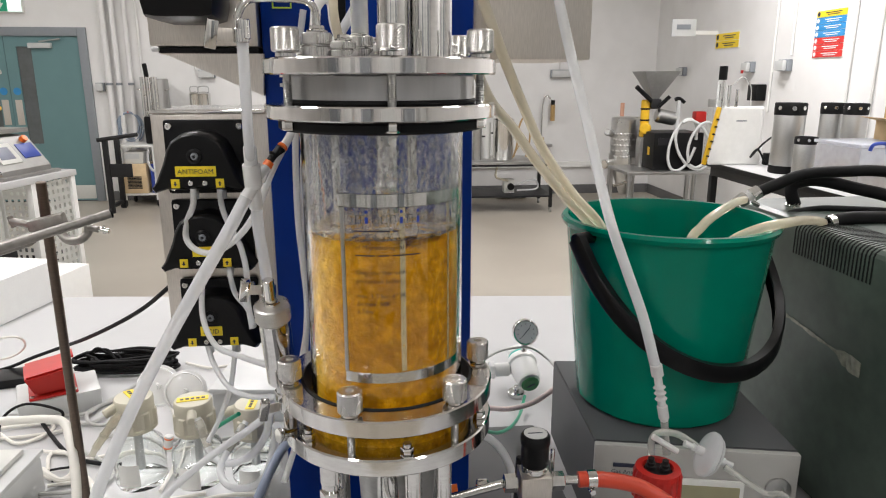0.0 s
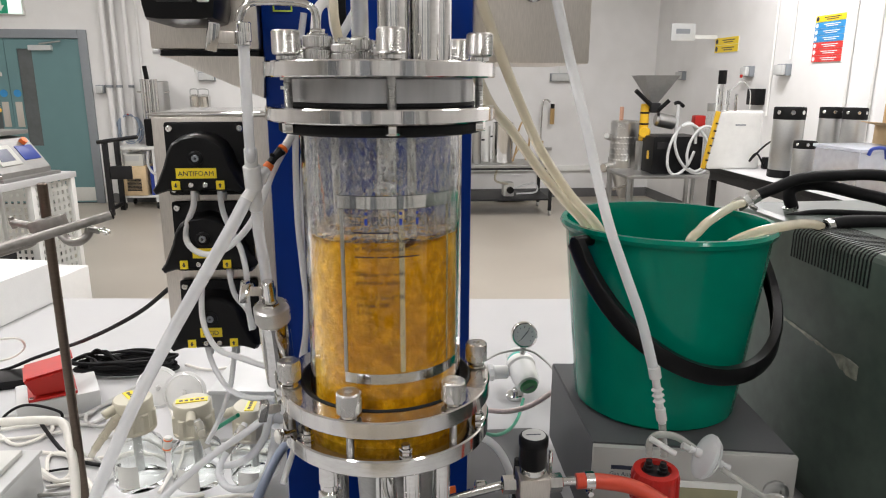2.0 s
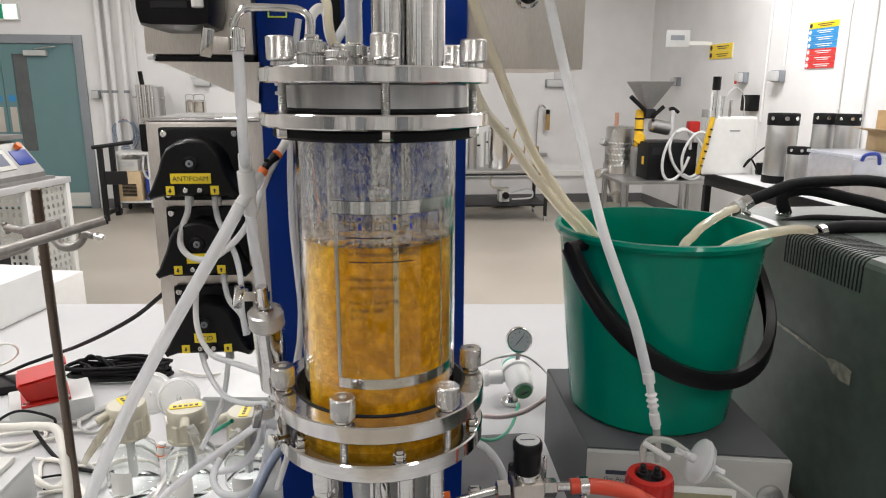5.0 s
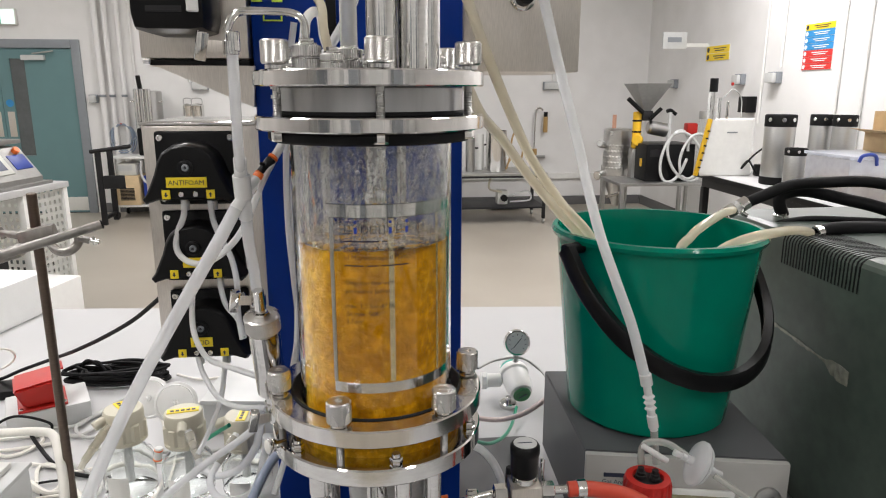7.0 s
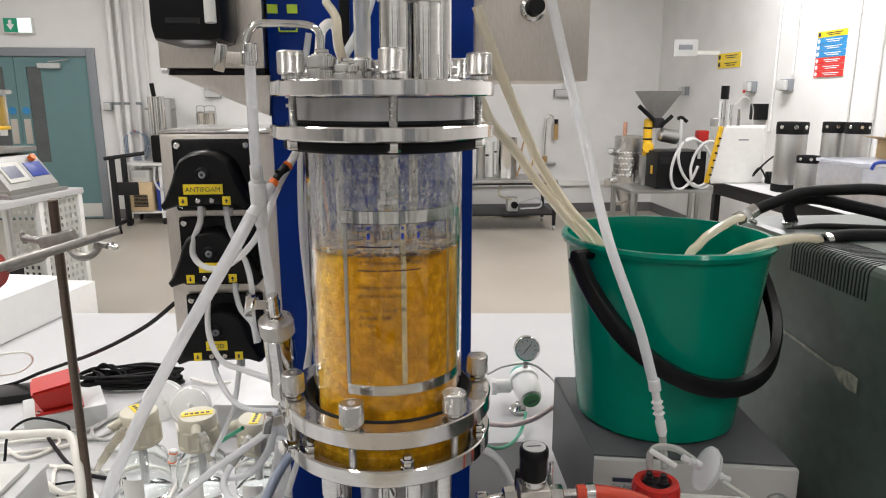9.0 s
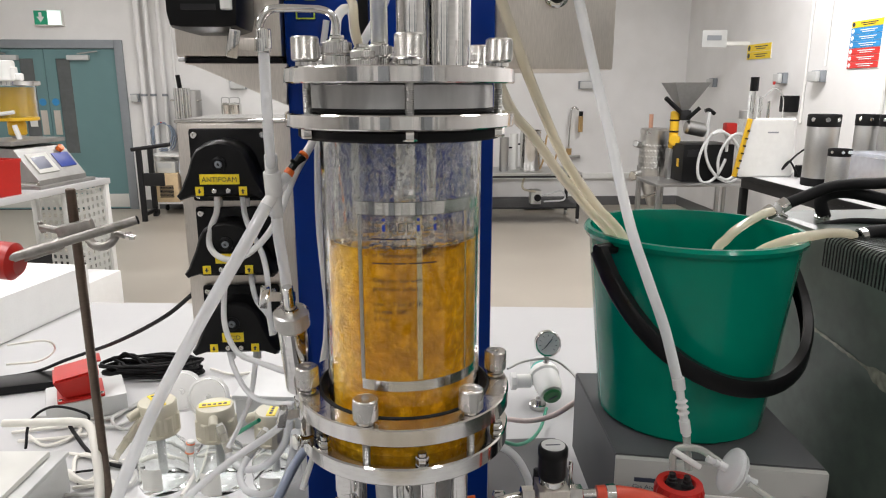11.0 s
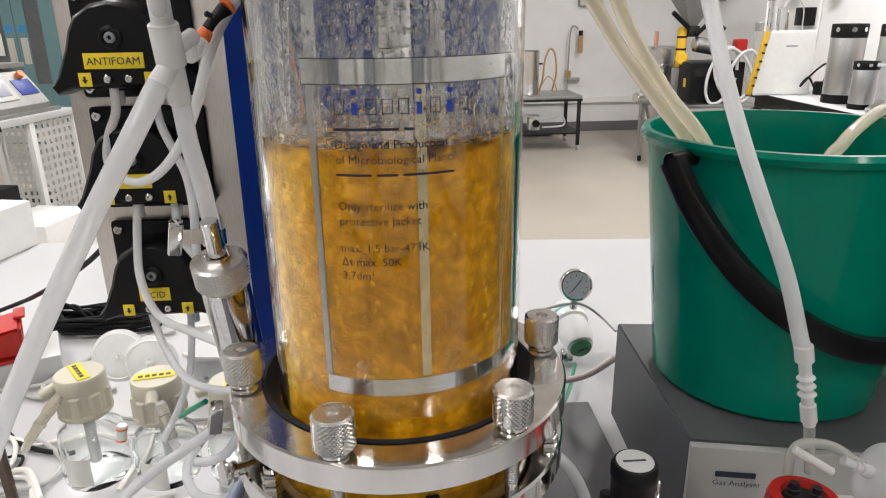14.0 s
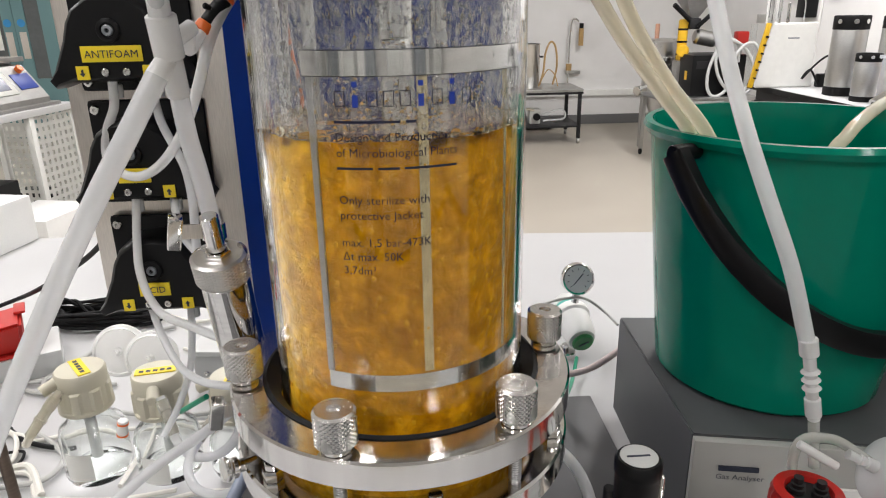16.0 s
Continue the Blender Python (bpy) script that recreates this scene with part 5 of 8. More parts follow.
# ---- bucket ----
def bucket():
    cx, cy, z0, z1 = 0.411, 0.2885, 1.0335, 1.312
    b = thing("bucket", "green plastic bucket with a black handle on the analyser", "bucket", (cx, cy, z0))
    h = z1 - z0
    lathe("body", [(0, 0.004), (0.109, 0.004), (0.113, 0.0), (0.117, 0.004), (0.12, 0.03), (0.142, h - 0.03), (0.1435, h - 0.012), (0.1495, h - 0.011), (0.152, h - 0.005), (0.1495, h), (0.1425, h), (0.1405, h - 0.01), (0.1395, h - 0.03), (0.1175, 0.03), (0.112, 0.009), (0, 0.009)], GREEN_BUCKET, b, "glossy green tapered body", 96)
    # joints stand at the two ends of a line that the handle turns on
    j0, j1 = Vector((-0.151, -0.0698, h - 0.015)), Vector((0.151, 0.0698, h - 0.015))
    for j in (j0, j1):
        d = Vector((j.x, j.y, 0)).normalized()
        rod("handle_pin", j - d * 0.024, j + d * 0.008, 0.008, BLACK, b, "black handle pin")
    axis = (j1 - j0).normalized()
    side = Vector((axis.y, -axis.x, 0)).normalized()
    pts = []
    n = 28
    for i in range(n + 1):
        w = math.pi * i / n
        mid = (j0 + j1) / 2
        half = (j1 - j0).length / 2 + 0.004
        drop = 0.169 * max(0.0, math.sin(w)) ** 0.77
        bulge = 0.15 * max(0.0, math.sin(w)) ** 0.85
        pts.append(mid - axis * half * math.cos(w) + Vector((0, 0, -drop)) + side * bulge)
    verts, faces = [], []
    prof = [(-0.0115, 0.006), (-0.0115, -0.0055), (-0.008, -0.008), (0.008, -0.008), (0.0115, -0.0055), (0.0115, 0.006), (0.0085, 0.0065), (0.0085, -0.003), (-0.0085, -0.003), (-0.0085, 0.0065)]
    for i, p in enumerate(pts):
        d = (pts[min(i + 1, n)] - pts[max(i - 1, 0)]).normalized()
        out = Vector((p.x, p.y, 0)).normalized()
        out = (out - d * out.dot(d)).normalized()
        w = d.cross(out)
        for a, c in prof:
            verts.append(p + w * a - out * c)
    m = len(prof)
    for i in range(n):
        for k in range(m):
            q = (k + 1) % m
            faces.append((i * m + k, i * m + q, i * m + m + q, i * m + m + k))
    faces.append(tuple(range(m)))
    faces.append(tuple(reversed(range(n * m, n * m + m))))
    obj("handle", verts, faces, BLACK, b, "black ribbed plastic handle", True)


bucket()


# ---- gas analyser under the bucket ----
AM = pose(0.276, 0.154, 0, 0, 0, -11.6)


def analyser():
    a = thing("gas_analyser", "grey metal gas analyser with a pale front panel", "gas analyser", AM @ Matrix.Translation((0.16, 0.2, TABLE)))
    A = Matrix.Translation((-0.16, -0.2, -TABLE))
    top = 1.032
    foot = [(0.2775, 0.1602), (0.5345, 0.1075), (0.56, 0.395), (0.2885, 0.425)]
    bm = bmesh.new()
    low, high = ([bm.verts.new((x, y, z)) for x, y in foot] for z in (TABLE + 0.012, top))
    bm.faces.new(high)
    bm.faces.new(list(reversed(low)))
    for i in range(4):
        j = (i + 1) % 4
        bm.faces.new((low[i], low[j], high[j], high[i]))
    bmesh.ops.bevel(bm, geom=bm.edges[:], offset=0.0016, segments=2, affect="EDGES")
    part("case", bm, ANALYSER, a, "dark grey painted case", True, (AM @ Matrix.Translation((0.16, 0.2, TABLE))).inverted())
    box("front_panel", (0.0, -0.004, TABLE + 0.012), (0.262, 0.0055, top - 0.001), ANALYSER_FRONT, a, "pale grey front panel", 0.001, A)
    box("text_bar", (0.0245, -0.0065, top - 0.031), (0.0615, -0.0045, top - 0.026), INK, a, "dark printed bar", 0, A)
    v, f = text_mesh("Gas Analyser", 0.0085)
    obj("letters", v, f, INK, a, at=A @ Matrix.Translation((0.0225, -0.0055, top - 0.041)) @ FACING)
    box("display_frame", (0.095, -0.009, TABLE + 0.045), (0.195, -0.0045, top - 0.042), WHITE_PLASTIC, a, "white display frame", 0.002, A)
    box("display", (0.101, -0.0105, TABLE + 0.05), (0.189, -0.0095, top - 0.05), simple("display_glass", (0.35, 0.33, 0.2), 0.15), a, "dim green display", 0, A)
    lathe("socket", [(0, 0), (0.016, 0), (0.016, 0.004), (0.011, 0.006), (0.006, 0.006), (0.005, 0.001), (0, 0.001)], DULL_STEEL, a, "round steel connector", 24, A @ Matrix.Translation((0.238, -0.0045, top - 0.05)) @ FACING)
    for x in (0.02, 0.24):
        for y in (0.03, 0.24):
            lathe("foot", disc(0.012, TABLE, TABLE + 0.0118), RUBBER, a, "", 16, A @ Matrix.Translation((x, y, 0)))


analyser()


# ---- bottle with red cap and membrane filter ----
def red_bottle():
    c = Vector((0.306, 0.023, 1.065))
    b = placed("medium_bottle", "clear glass bottle with a red screw cap", "bottle", (c.x, c.y, TABLE))
    T = Matrix.Translation((c.x, c.y, 0))
    lathe("glass", [(0, TABLE + 0.004), (0.034, TABLE), (0.036, TABLE + 0.01), (0.036, 0.99), (0.03, 1.012), (0.02, 1.026), (0.02, 1.05), (0.017, 1.05), (0.017, 1.025), (0.027, 1.01), (0.0335, 0.99), (0.0335, TABLE + 0.01), (0, TABLE + 0.008)], BOTTLE_GLASS, b, "clear glass body", 48, T).visible_shadow = False
    n = 40
    verts, faces, rows = [], [], []
    for r, z, tooth in ((0.0255, 1.036, 0), (0.027, 1.038, 0.0006), (0.0265, 1.068, 0.0006), (0.025, 1.074, 0), (0.0175, 1.075, 0), (0.016, 1.0705, 0)):
        rows.append(list(range(len(verts), len(verts) + n)))
        for i in range(n):
            w = 2 * math.pi * i / n
            q = r + (tooth if i % 2 else -tooth)
            verts.append((q * math.cos(w), q * math.sin(w), z))
    for a, d in zip(rows, rows[1:]):
        for i in range(n):
            j = (i + 1) % n
            faces.append((a[i], a[j], d[j], d[i]))
    obj("cap", verts, faces, RED_PLASTIC, b, "ribbed red screw cap", at=T)
    lathe("insert", disc(0.0165, 1.062, 1.0705, 0.001), SOFT_BLACK, b, "black insert", 32, T)
    for dx, dy in ((-0.007, 0.004), (0.007, -0.003)):
        lathe("hose_barb", [(0.006, 1.071), (0.0062, 1.075), (0.0045, 1.0755), (0.0052, 1.079), (0.0036, 1.0795), (0.0036, 1.084), (0, 1.084)], SOFT_BLACK, b, "black hose barb", 16, T @ Matrix.Translation((dx, dy, 0)))
    return c


cap_c = red_bottle()
hose("filter_tube", "clear tube from the red cap to the filter", [(0.311, 0.055, 1.071), (0.308, 0.050, 1.093), (0.317, 0.050, 1.102), (0.336, 0.045, 1.102), (0.353, 0.040, 1.092), (0.364, 0.035, 1.084)], 0.0042, PTFE)
zt = placed("cable_tie", "white plastic clip across the tube", "clip", (0.321, 0.045, 1.091))
rod("clip", (0.306, 0.045, 1.101), (0.334, 0.035, 1.085), 0.0035, MILKY, zt)


def membrane_filter(c, d, r, label, mat=MILKY):
    c, d = Vector(c), Vector(d).normalized()
    f = placed("membrane_filter", label, "filter", c)
    M = align(c, c + d)
    lathe("disc", [(0, -0.007), (r * 0.55, -0.0065), (r * 0.93, -0.004), (r, -0.002), (r, 0.002), (r * 0.93, 0.004), (r * 0.55, 0.0065), (0, 0.007)], mat, f, "milky round disc", 48, M)
    for q in (0.86,):
        lathe("ridge", [(r * q - 0.0012, 0.0055), (r * q, 0.0075), (r * q + 0.0012, 0.0055)], mat, f, "", 48, M)
    for s in (-1, 1):
        lathe("nipple", [(0.0055, 0.006), (0.005, 0.014), (0.0035, 0.0145), (0.0048, 0.02), (0.0034, 0.0205), (0.004, 0.03), (0, 0.03)], mat, f, "", 16, M @ (Matrix.Identity(4) if s > 0 else pose(0, 0, 0, 180)))


membrane_filter((0.368, 0.030, 1.083), (0.9, -0.22, -0.42), 0.027, "white disc membrane filter beside the red cap", SILICONE)
hose("filter_tube", "clear ribbed tube leaving the filter", [(0.384, 0.020, 1.072), (0.401, 0.010, 1.062), (0.424, 0.000, 1.048), (0.447, -0.020, 1.041), (0.5, -0.05, TABLE + 0.01)], 0.0035, PTFE)

# ---- gas valve and red hose in front ----
gv = placed("gas_valve", "steel needle valve block with a black knob", "valve", (0.149, -0.030, 1.097))
vb = Vector((0.149, -0.030, 1.099))
box("block", (vb.x - 0.0155, vb.y - 0.0155, vb.z - 0.02), (vb.x + 0.0155, vb.y + 0.0155, vb.z + 0.013), SHEET, gv, "square steel block", 0.0012)
lathe("bonnet", disc(0.0135, 0.0135, 0.021, 0.001), POLISH, gv, "", 32, Matrix.Translation(vb))
kn = lathe("knob", [(0, 0.0215), (0.0135, 0.0215), (0.0142, 0.024), (0.0142, 0.044), (0.0152, 0.0455), (0.0152, 0.053), (0.0135, 0.0555), (0, 0.0555)], BLACK, gv, "black plastic knob", 40, Matrix.Translation(vb))
lathe("dial", disc(0.012, 0.0557, 0.0562, 0.0001), LIGHT_GREY, gv, "pale printed dial", 32, Matrix.Translation(vb))
box("dial_bar", (vb.x - 0.008, vb.y - 0.001, vb.z + 0.0563), (vb.x + 0.007, vb.y + 0.0005, vb.z + 0.0566), INK, gv, bevel=0)
for s in (-1, 1):
    hexnut("union_nut", 0.0095, 0, 0.014, POLISH, gv, align(vb + Vector((s * 0.0175, 0, 0)), vb + Vector((s, 0, 0))))
    rod("screw_leg", vb + Vector((s * 0.006, -0.002, -0.034)), vb + Vector((s * 0.006, -0.002, -0.0205)), 0.0025, POLISH, gv)
rod("inlet_pipe", (0.03, -0.06, vb.z), vb + Vector((-0.031, 0, 0)), 0.0045, POLISH, gv, "steel pipe to the vessel")
lathe("pipe_nut", disc(0.006, 0, 0.012), POLISH, gv, "", 20, align(vb + Vector((-0.06, 0, 0)), vb))
rod("outlet_pipe", vb + Vector((0.031, 0, 0)), vb + Vector((0.055, 0, 0)), 0.0048, POLISH, gv, "steel outlet pipe")
rod("lever", vb + Vector((0.022, 0.012, -0.02)), vb + Vector((0.022, 0.012, 0.03)), 0.0022, POLISH, gv, "thin steel lever")
rod("bracket", vb + Vector((-0.02, 0.016, -0.2)), vb + Vector((-0.012, 0.016, 0.02)), 0.004, SOFT_BLACK, gv)
hs = vb + Vector((0.047, 0, 0))
rh = hose("red_hose", "red rubber hose clamped to the valve", [hs, hs + Vector((0.02, -0.001, 0)), (0.251, -0.030, 1.091), (0.274, -0.035, 1.082), (0.297, -0.050, 1.068), (0.309, -0.070, 1.041), (0.26, -0.1, TABLE + 0.01)], 0.0082, RED_RUBBER, n=16)
worm = placed("hose_clamp", "steel band clamp on the red hose", "clamp", hs + Vector((0.014, 0, 0)))
lathe("band", disc(0.0093, -0.005, 0.005, 0.0004, 0.0083), POLISH, worm, "", 28, align(hs + Vector((0.014, 0, 0)), hs + Vector((0.1, 0, 0))))
hexnut("clamp_screw", 0.0035, -0.006, 0.006, POLISH, worm, Matrix.Translation(hs + Vector((0.014, -0.003, -0.011))) @ pose(0, 0, 0, 90))
hose("loose_tube", "translucent tube behind the valve", [(0.097, 0.060, 1.109), (0.118, 0.050, 1.103), (0.133, 0.040, 1.086), (0.141, 0.030, 1.059), (0.145, 0.030, 1.007)], 0.0046, SILICONE)


# ---- pressure regulator with gauge ----
def regulator():
    y = 0.6
    g = Vector((0.277, 0.600, 1.017))
    v = Vector((0.286, 0.580, 0.913))
    base = Vector((0.262, 0.600, 0.848))
    r = placed("pressure_regulator", "white gas regulator with a round gauge and green knob", "regulator", (base.x, y, TABLE))
    M = align(g, g + Vector((-0.05, -1, 0.25)))
    lathe("gauge_case", [(0, -0.014), (0.0245, -0.014), (0.026, -0.01), (0.026, 0.003), (0.0245, 0.005), (0.0222, 0.0045), (0.0222, 0.0035), (0, 0.0035)], POLISH, r, "chrome gauge case", 40, M)
    lathe("gauge_face", disc(0.022, 0.0037, 0.0042, 0.0001), LIGHT_GREY, r, "pale gauge face", 32, M)
    box("needle", (-0.0008, -0.012, 0.0044), (0.0008, 0.012, 0.005), INK, r, bevel=0, at=M @ pose(0, 0, 0, 0, 0, -40))
    for i in range(9):
        w = radians(-135 + 270 * i / 8)
        box("tick", (-0.0005, 0.0145, 0.0044), (0.0005, 0.0178, 0.0048), INK, r, bevel=0, at=M @ Matrix.Rotation(w, 4, "Z"))
    rod("gauge_stem", g + Vector((0, 0.004, -0.022)), g + Vector((-0.002, 0.004, -0.042)), 0.006, POLISH, r)
    d = Vector((0.1, -0.9, -0.32)).normalized()
    c0 = v - d * 0.083
    B = align(c0, v)
    lathe("body", [(0, 0.0085), (0.026, 0.0085), (0.0305, 0.014), (0.031, 0.025), (0.0275, 0.029), (0.027, 0.05), (0.0245, 0.07), (0.0215, 0.0765), (0, 0.0765)], WHITE_PLASTIC, r, "white bell-shaped body", 32, B)
    lathe("band", disc(0.0235, 0, 0.008), simple("teal_band", (0.1, 0.5, 0.42), 0.4), r, "teal band", 32, B)
    lathe("bonnet", disc(0.021, -0.018, -0.0005, 0.003), WHITE_PLASTIC, r, "", 32, B)
    lathe("green_knob", disc(0.018, 0.077, 0.085, 0.003), GREEN_KNOB, r, "dark green adjusting knob", 32, B)
    box("knob_mark", (-0.009, -0.0013, 0.0852), (0.009, 0.0013, 0.0862), INK, r, bevel=0, at=B @ pose(0, 0, 0, 0, 0, 30))
    s = c0 + d * 0.03 + Vector((-0.04, 0.0, -0.005))
    rod("side_port", s + Vector((-0.03, 0, 0)), s + Vector((0.012, 0, 0)), 0.014, WHITE_PLASTIC, r, "", 24, 0.003)
    lathe("wing_nut", disc(0.019, -0.006, 0.006, 0.002), MILKY, r, "", 8, align(s + Vector((-0.025, 0, 0)), s))
    rod("stem", (base.x, y, TABLE + 0.012), (base.x, y - 0.0, v.z - 0.01), 0.006, POLISH, r, "steel stem")
    lathe("foot", disc(0.018, TABLE, TABLE + 0.012, 0.002), POLISH, r, "round steel foot", 32, Matrix.Translation((base.x, y, 0)))


regulator()
hose("gas_tube", "green gas tube curling under the regulator", [(0.268, 0.550, 0.904), (0.249, 0.500, 0.894), (0.217, 0.420, 0.913), (0.178, 0.340, 0.947), (0.137, 0.260, 1.000), (0.112, 0.200, 1.044)], 0.003, BRIGHT_GREEN)
hose("gas_tube", "thin grey tube looping over the regulator", [(0.183, 0.500, 1.009), (0.226, 0.560, 0.998), (0.285, 0.600, 0.984), (0.320, 0.600, 0.961), (0.330, 0.550, 0.958)], 0.0022, GREY_CABLE)
hose("braided_tube", "pinkish braided hose lying behind the analyser", [(0.184, 0.500, 0.909), (0.223, 0.480, 0.915), (0.261, 0.460, 0.935), (0.297, 0.460, 0.958), (0.334, 0.500, 0.958), (0.373, 0.600, 0.937)], 0.0048, BRAID)


# ---- dark machine beside the bucket ----
def dark_machine():
    m = placed("dark_machine", "dark green-grey metal machine with cooling slots and tape residue", "machine", (0.95, 0.25, TABLE))
    x0, y0, y1, z1 = 0.635, -0.35, 0.52, 1.292
    # folded sheet case with a rounded upper edge
    bm = bmesh.new()
    a = [(x0, TABLE + 0.01), (x0, z1 - 0.014), (x0 + 0.002, z1 - 0.008), (x0 + 0.008, z1 - 0.003), (x0 + 0.02, z1), (1.25, z1 + 0.004), (1.25, TABLE + 0.01)]
    f0 = [bm.verts.new((x, y0, z)) for x, z in a]
    f1 = [bm.verts.new((x, y1, z)) for x, z in a]
    bm.faces.new(f0)
    bm.faces.new(list(reversed(f1)))
    for i in range(7):
        j = (i + 1) % 7
        bm.faces.new((f0[i], f1[i], f1[j], f0[j]))
    part("case", bm, DARK_MACHINE, m, "dark painted case with a rounded upper edge", False)
    for i in range(24):
        y = 0.326 - i * 0.0074
        # each slot runs up the side, over the rounded edge and onto the top
        line = [(x0 - 0.0007, z1 - 0.05), (x0 - 0.0007, z1 - 0.0138), (x0 + 0.0014, z1 - 0.0075), (x0 + 0.0077, z1 - 0.0023), (x0 + 0.0199, z1 + 0.0007), (x0 + 0.066, z1 + 0.001)]
        vs = [(x + (0.0025 if k else 0), yy, z - (0.0025 if k else 0)) for x, z in line for k in (0, 1) for yy in (y - 0.0012, y + 0.0012)]
        fs = [(4 * q, 4 * q + 1, 4 * q + 5, 4 * q + 4) for q in range(5)] + [(4 * q + 1, 4 * q + 3, 4 * q + 7, 4 * q + 5) for q in range(5)] + [(4 * q + 2, 4 * q, 4 * q + 4, 4 * q + 6) for q in range(5)] + [(0, 2, 3, 1), (20, 21, 23, 22)]
        obj("slot", vs, fs, RUBBER, m)
    # tape residue
    tp = simple("peeling_tape", (0.22, 0.22, 0.18), 0.2, vary=0.5, scale=90, bump=0.6)
    rng = random.Random(5)
    pa, pb = (0.634, 0.326, 1.142), (0.634, 0.147, 1.126)
    bm = bmesh.new()
    n = 26
    up, dn = [], []
    for i in range(n + 1):
        s = i / n
        y = pa[1] + (pb[1] - pa[1]) * s
        z = pa[2] + (pb[2] - pa[2]) * s
        w = 0.0016 + 0.0028 * rng.random() + (0.011 * min(1.0, (s - 0.7) * 8) if s > 0.7 else 0)
        up.append(bm.verts.new((x0 - 0.0012 - 0.001 * rng.random(), y, z + w * 0.6)))
        dn.append(bm.verts.new((x0 - 0.0012 - 0.001 * rng.random(), y, z - w)))
    for i in range(n):
        bm.faces.new((up[i], up[i + 1], dn[i + 1], dn[i]))
    r = bmesh.ops.extrude_face_region(bm, geom=bm.faces[:])
    bmesh.ops.translate(bm, verts=[g for g in r["geom"] if isinstance(g, bmesh.types.BMVert)], vec=(0.0009, 0, 0))
    part("tape_residue", bm, tp, m, "torn clear tape residue", False)
    for x in (0.7, 1.2):
        for y in (-0.28, 0.45):
            lathe("foot", disc(0.02, TABLE, TABLE + 0.0099), RUBBER, m, "", 16, Matrix.Translation((x, y, 0)))


dark_machine()

# hoses across the machine
hose("black_hose", "thick black rubber hose to the bucket", [(0.621, 0.420, 1.321), (0.653, 0.420, 1.334), (0.699, 0.420, 1.350), (0.768, 0.420, 1.354), (0.832, 0.400, 1.355), (0.933, 0.360, 1.335)], 0.0095, RUBBER, n=14)
hose("black_hose", "thick black rubber hose bending over the machine", [(0.701, 0.440, 1.295), (0.691, 0.440, 1.322), (0.704, 0.440, 1.334), (0.744, 0.440, 1.336), (0.803, 0.420, 1.323), (0.838, 0.400, 1.315), (0.922, 0.360, 1.289)], 0.0105, RUBBER, n=14)
hose("black_hose", "black rubber hose lying across the machine", [(0.675, 0.300, 1.295), (0.702, 0.300, 1.300), (0.764, 0.300, 1.299), (0.869, 0.280, 1.299)], 0.0105, RUBBER, n=14)
hose("black_cable", "thin black cable over the machine", [(0.641, 0.400, 1.279), (0.675, 0.400, 1.290), (0.723, 0.400, 1.296), (0.778, 0.380, 1.297), (0.826, 0.380, 1.294), (0.942, 0.360, 1.289)], 0.005, RUBBER)
hose("bucket_hose", "yellowed hose rising out of the bucket", [(0.426, 0.255, 1.256), (0.438, 0.262, 1.286), (0.454, 0.272, 1.296), (0.471, 0.285, 1.305), (0.509, 0.320, 1.312), (0.551, 0.360, 1.316), (0.582, 0.392, 1.314), (0.595, 0.420, 1.308)], 0.0068, YELLOWED, n=14)
hose("bucket_hose", "yellowed hose rising out of the bucket", [(0.43, 0.19, 1.268), (0.457, 0.188, 1.297), (0.476, 0.178, 1.3115), (0.500, 0.178, 1.3185), (0.531, 0.193, 1.3185), (0.580, 0.236, 1.312), (0.629, 0.275, 1.303), (0.659, 0.300, 1.294)], 0.0066, YELLOWED, n=14)
for a, b in (((0.586, 0.420, 1.303), (0.601, 0.420, 1.312)), ((0.610, 0.420, 1.315), (0.623, 0.420, 1.323)), ((0.668, 0.300, 1.293), (0.677, 0.300, 1.295)), ((0.696, 0.440, 1.299), (0.700, 0.440, 1.285))):
    a, b = Vector(a), Vector(b)
    k = placed("hose_clamp", "bright steel worm clamp on a hose", "clamp", a)
    L = (b - a).length
    lathe("band", disc(0.0115, 0, max(L, 0.008), 0.0005, 0.0075), POLISH, k, "", 24, align(a, b))
    rod("worm_screw", a + Vector((-0.004, -0.012, -0.008)), a + Vector((0.008, -0.012, -0.014)), 0.004, POLISH, k)
cn = placed("tube_connector", "clear plastic hose connector between two clamps", "connector", (0.601, 0.420, 1.312))
rod("stem", (0.595, 0.420, 1.308), (0.614, 0.420, 1.318), 0.0075, MILKY, cn)
cn = placed("tube_connector", "clear plastic hose connector at the machine", "connector", (0.704, 0.440, 1.287))
rod("stem", (0.701, 0.440, 1.295), (0.706, 0.440, 1.269), 0.009, PTFE, cn)


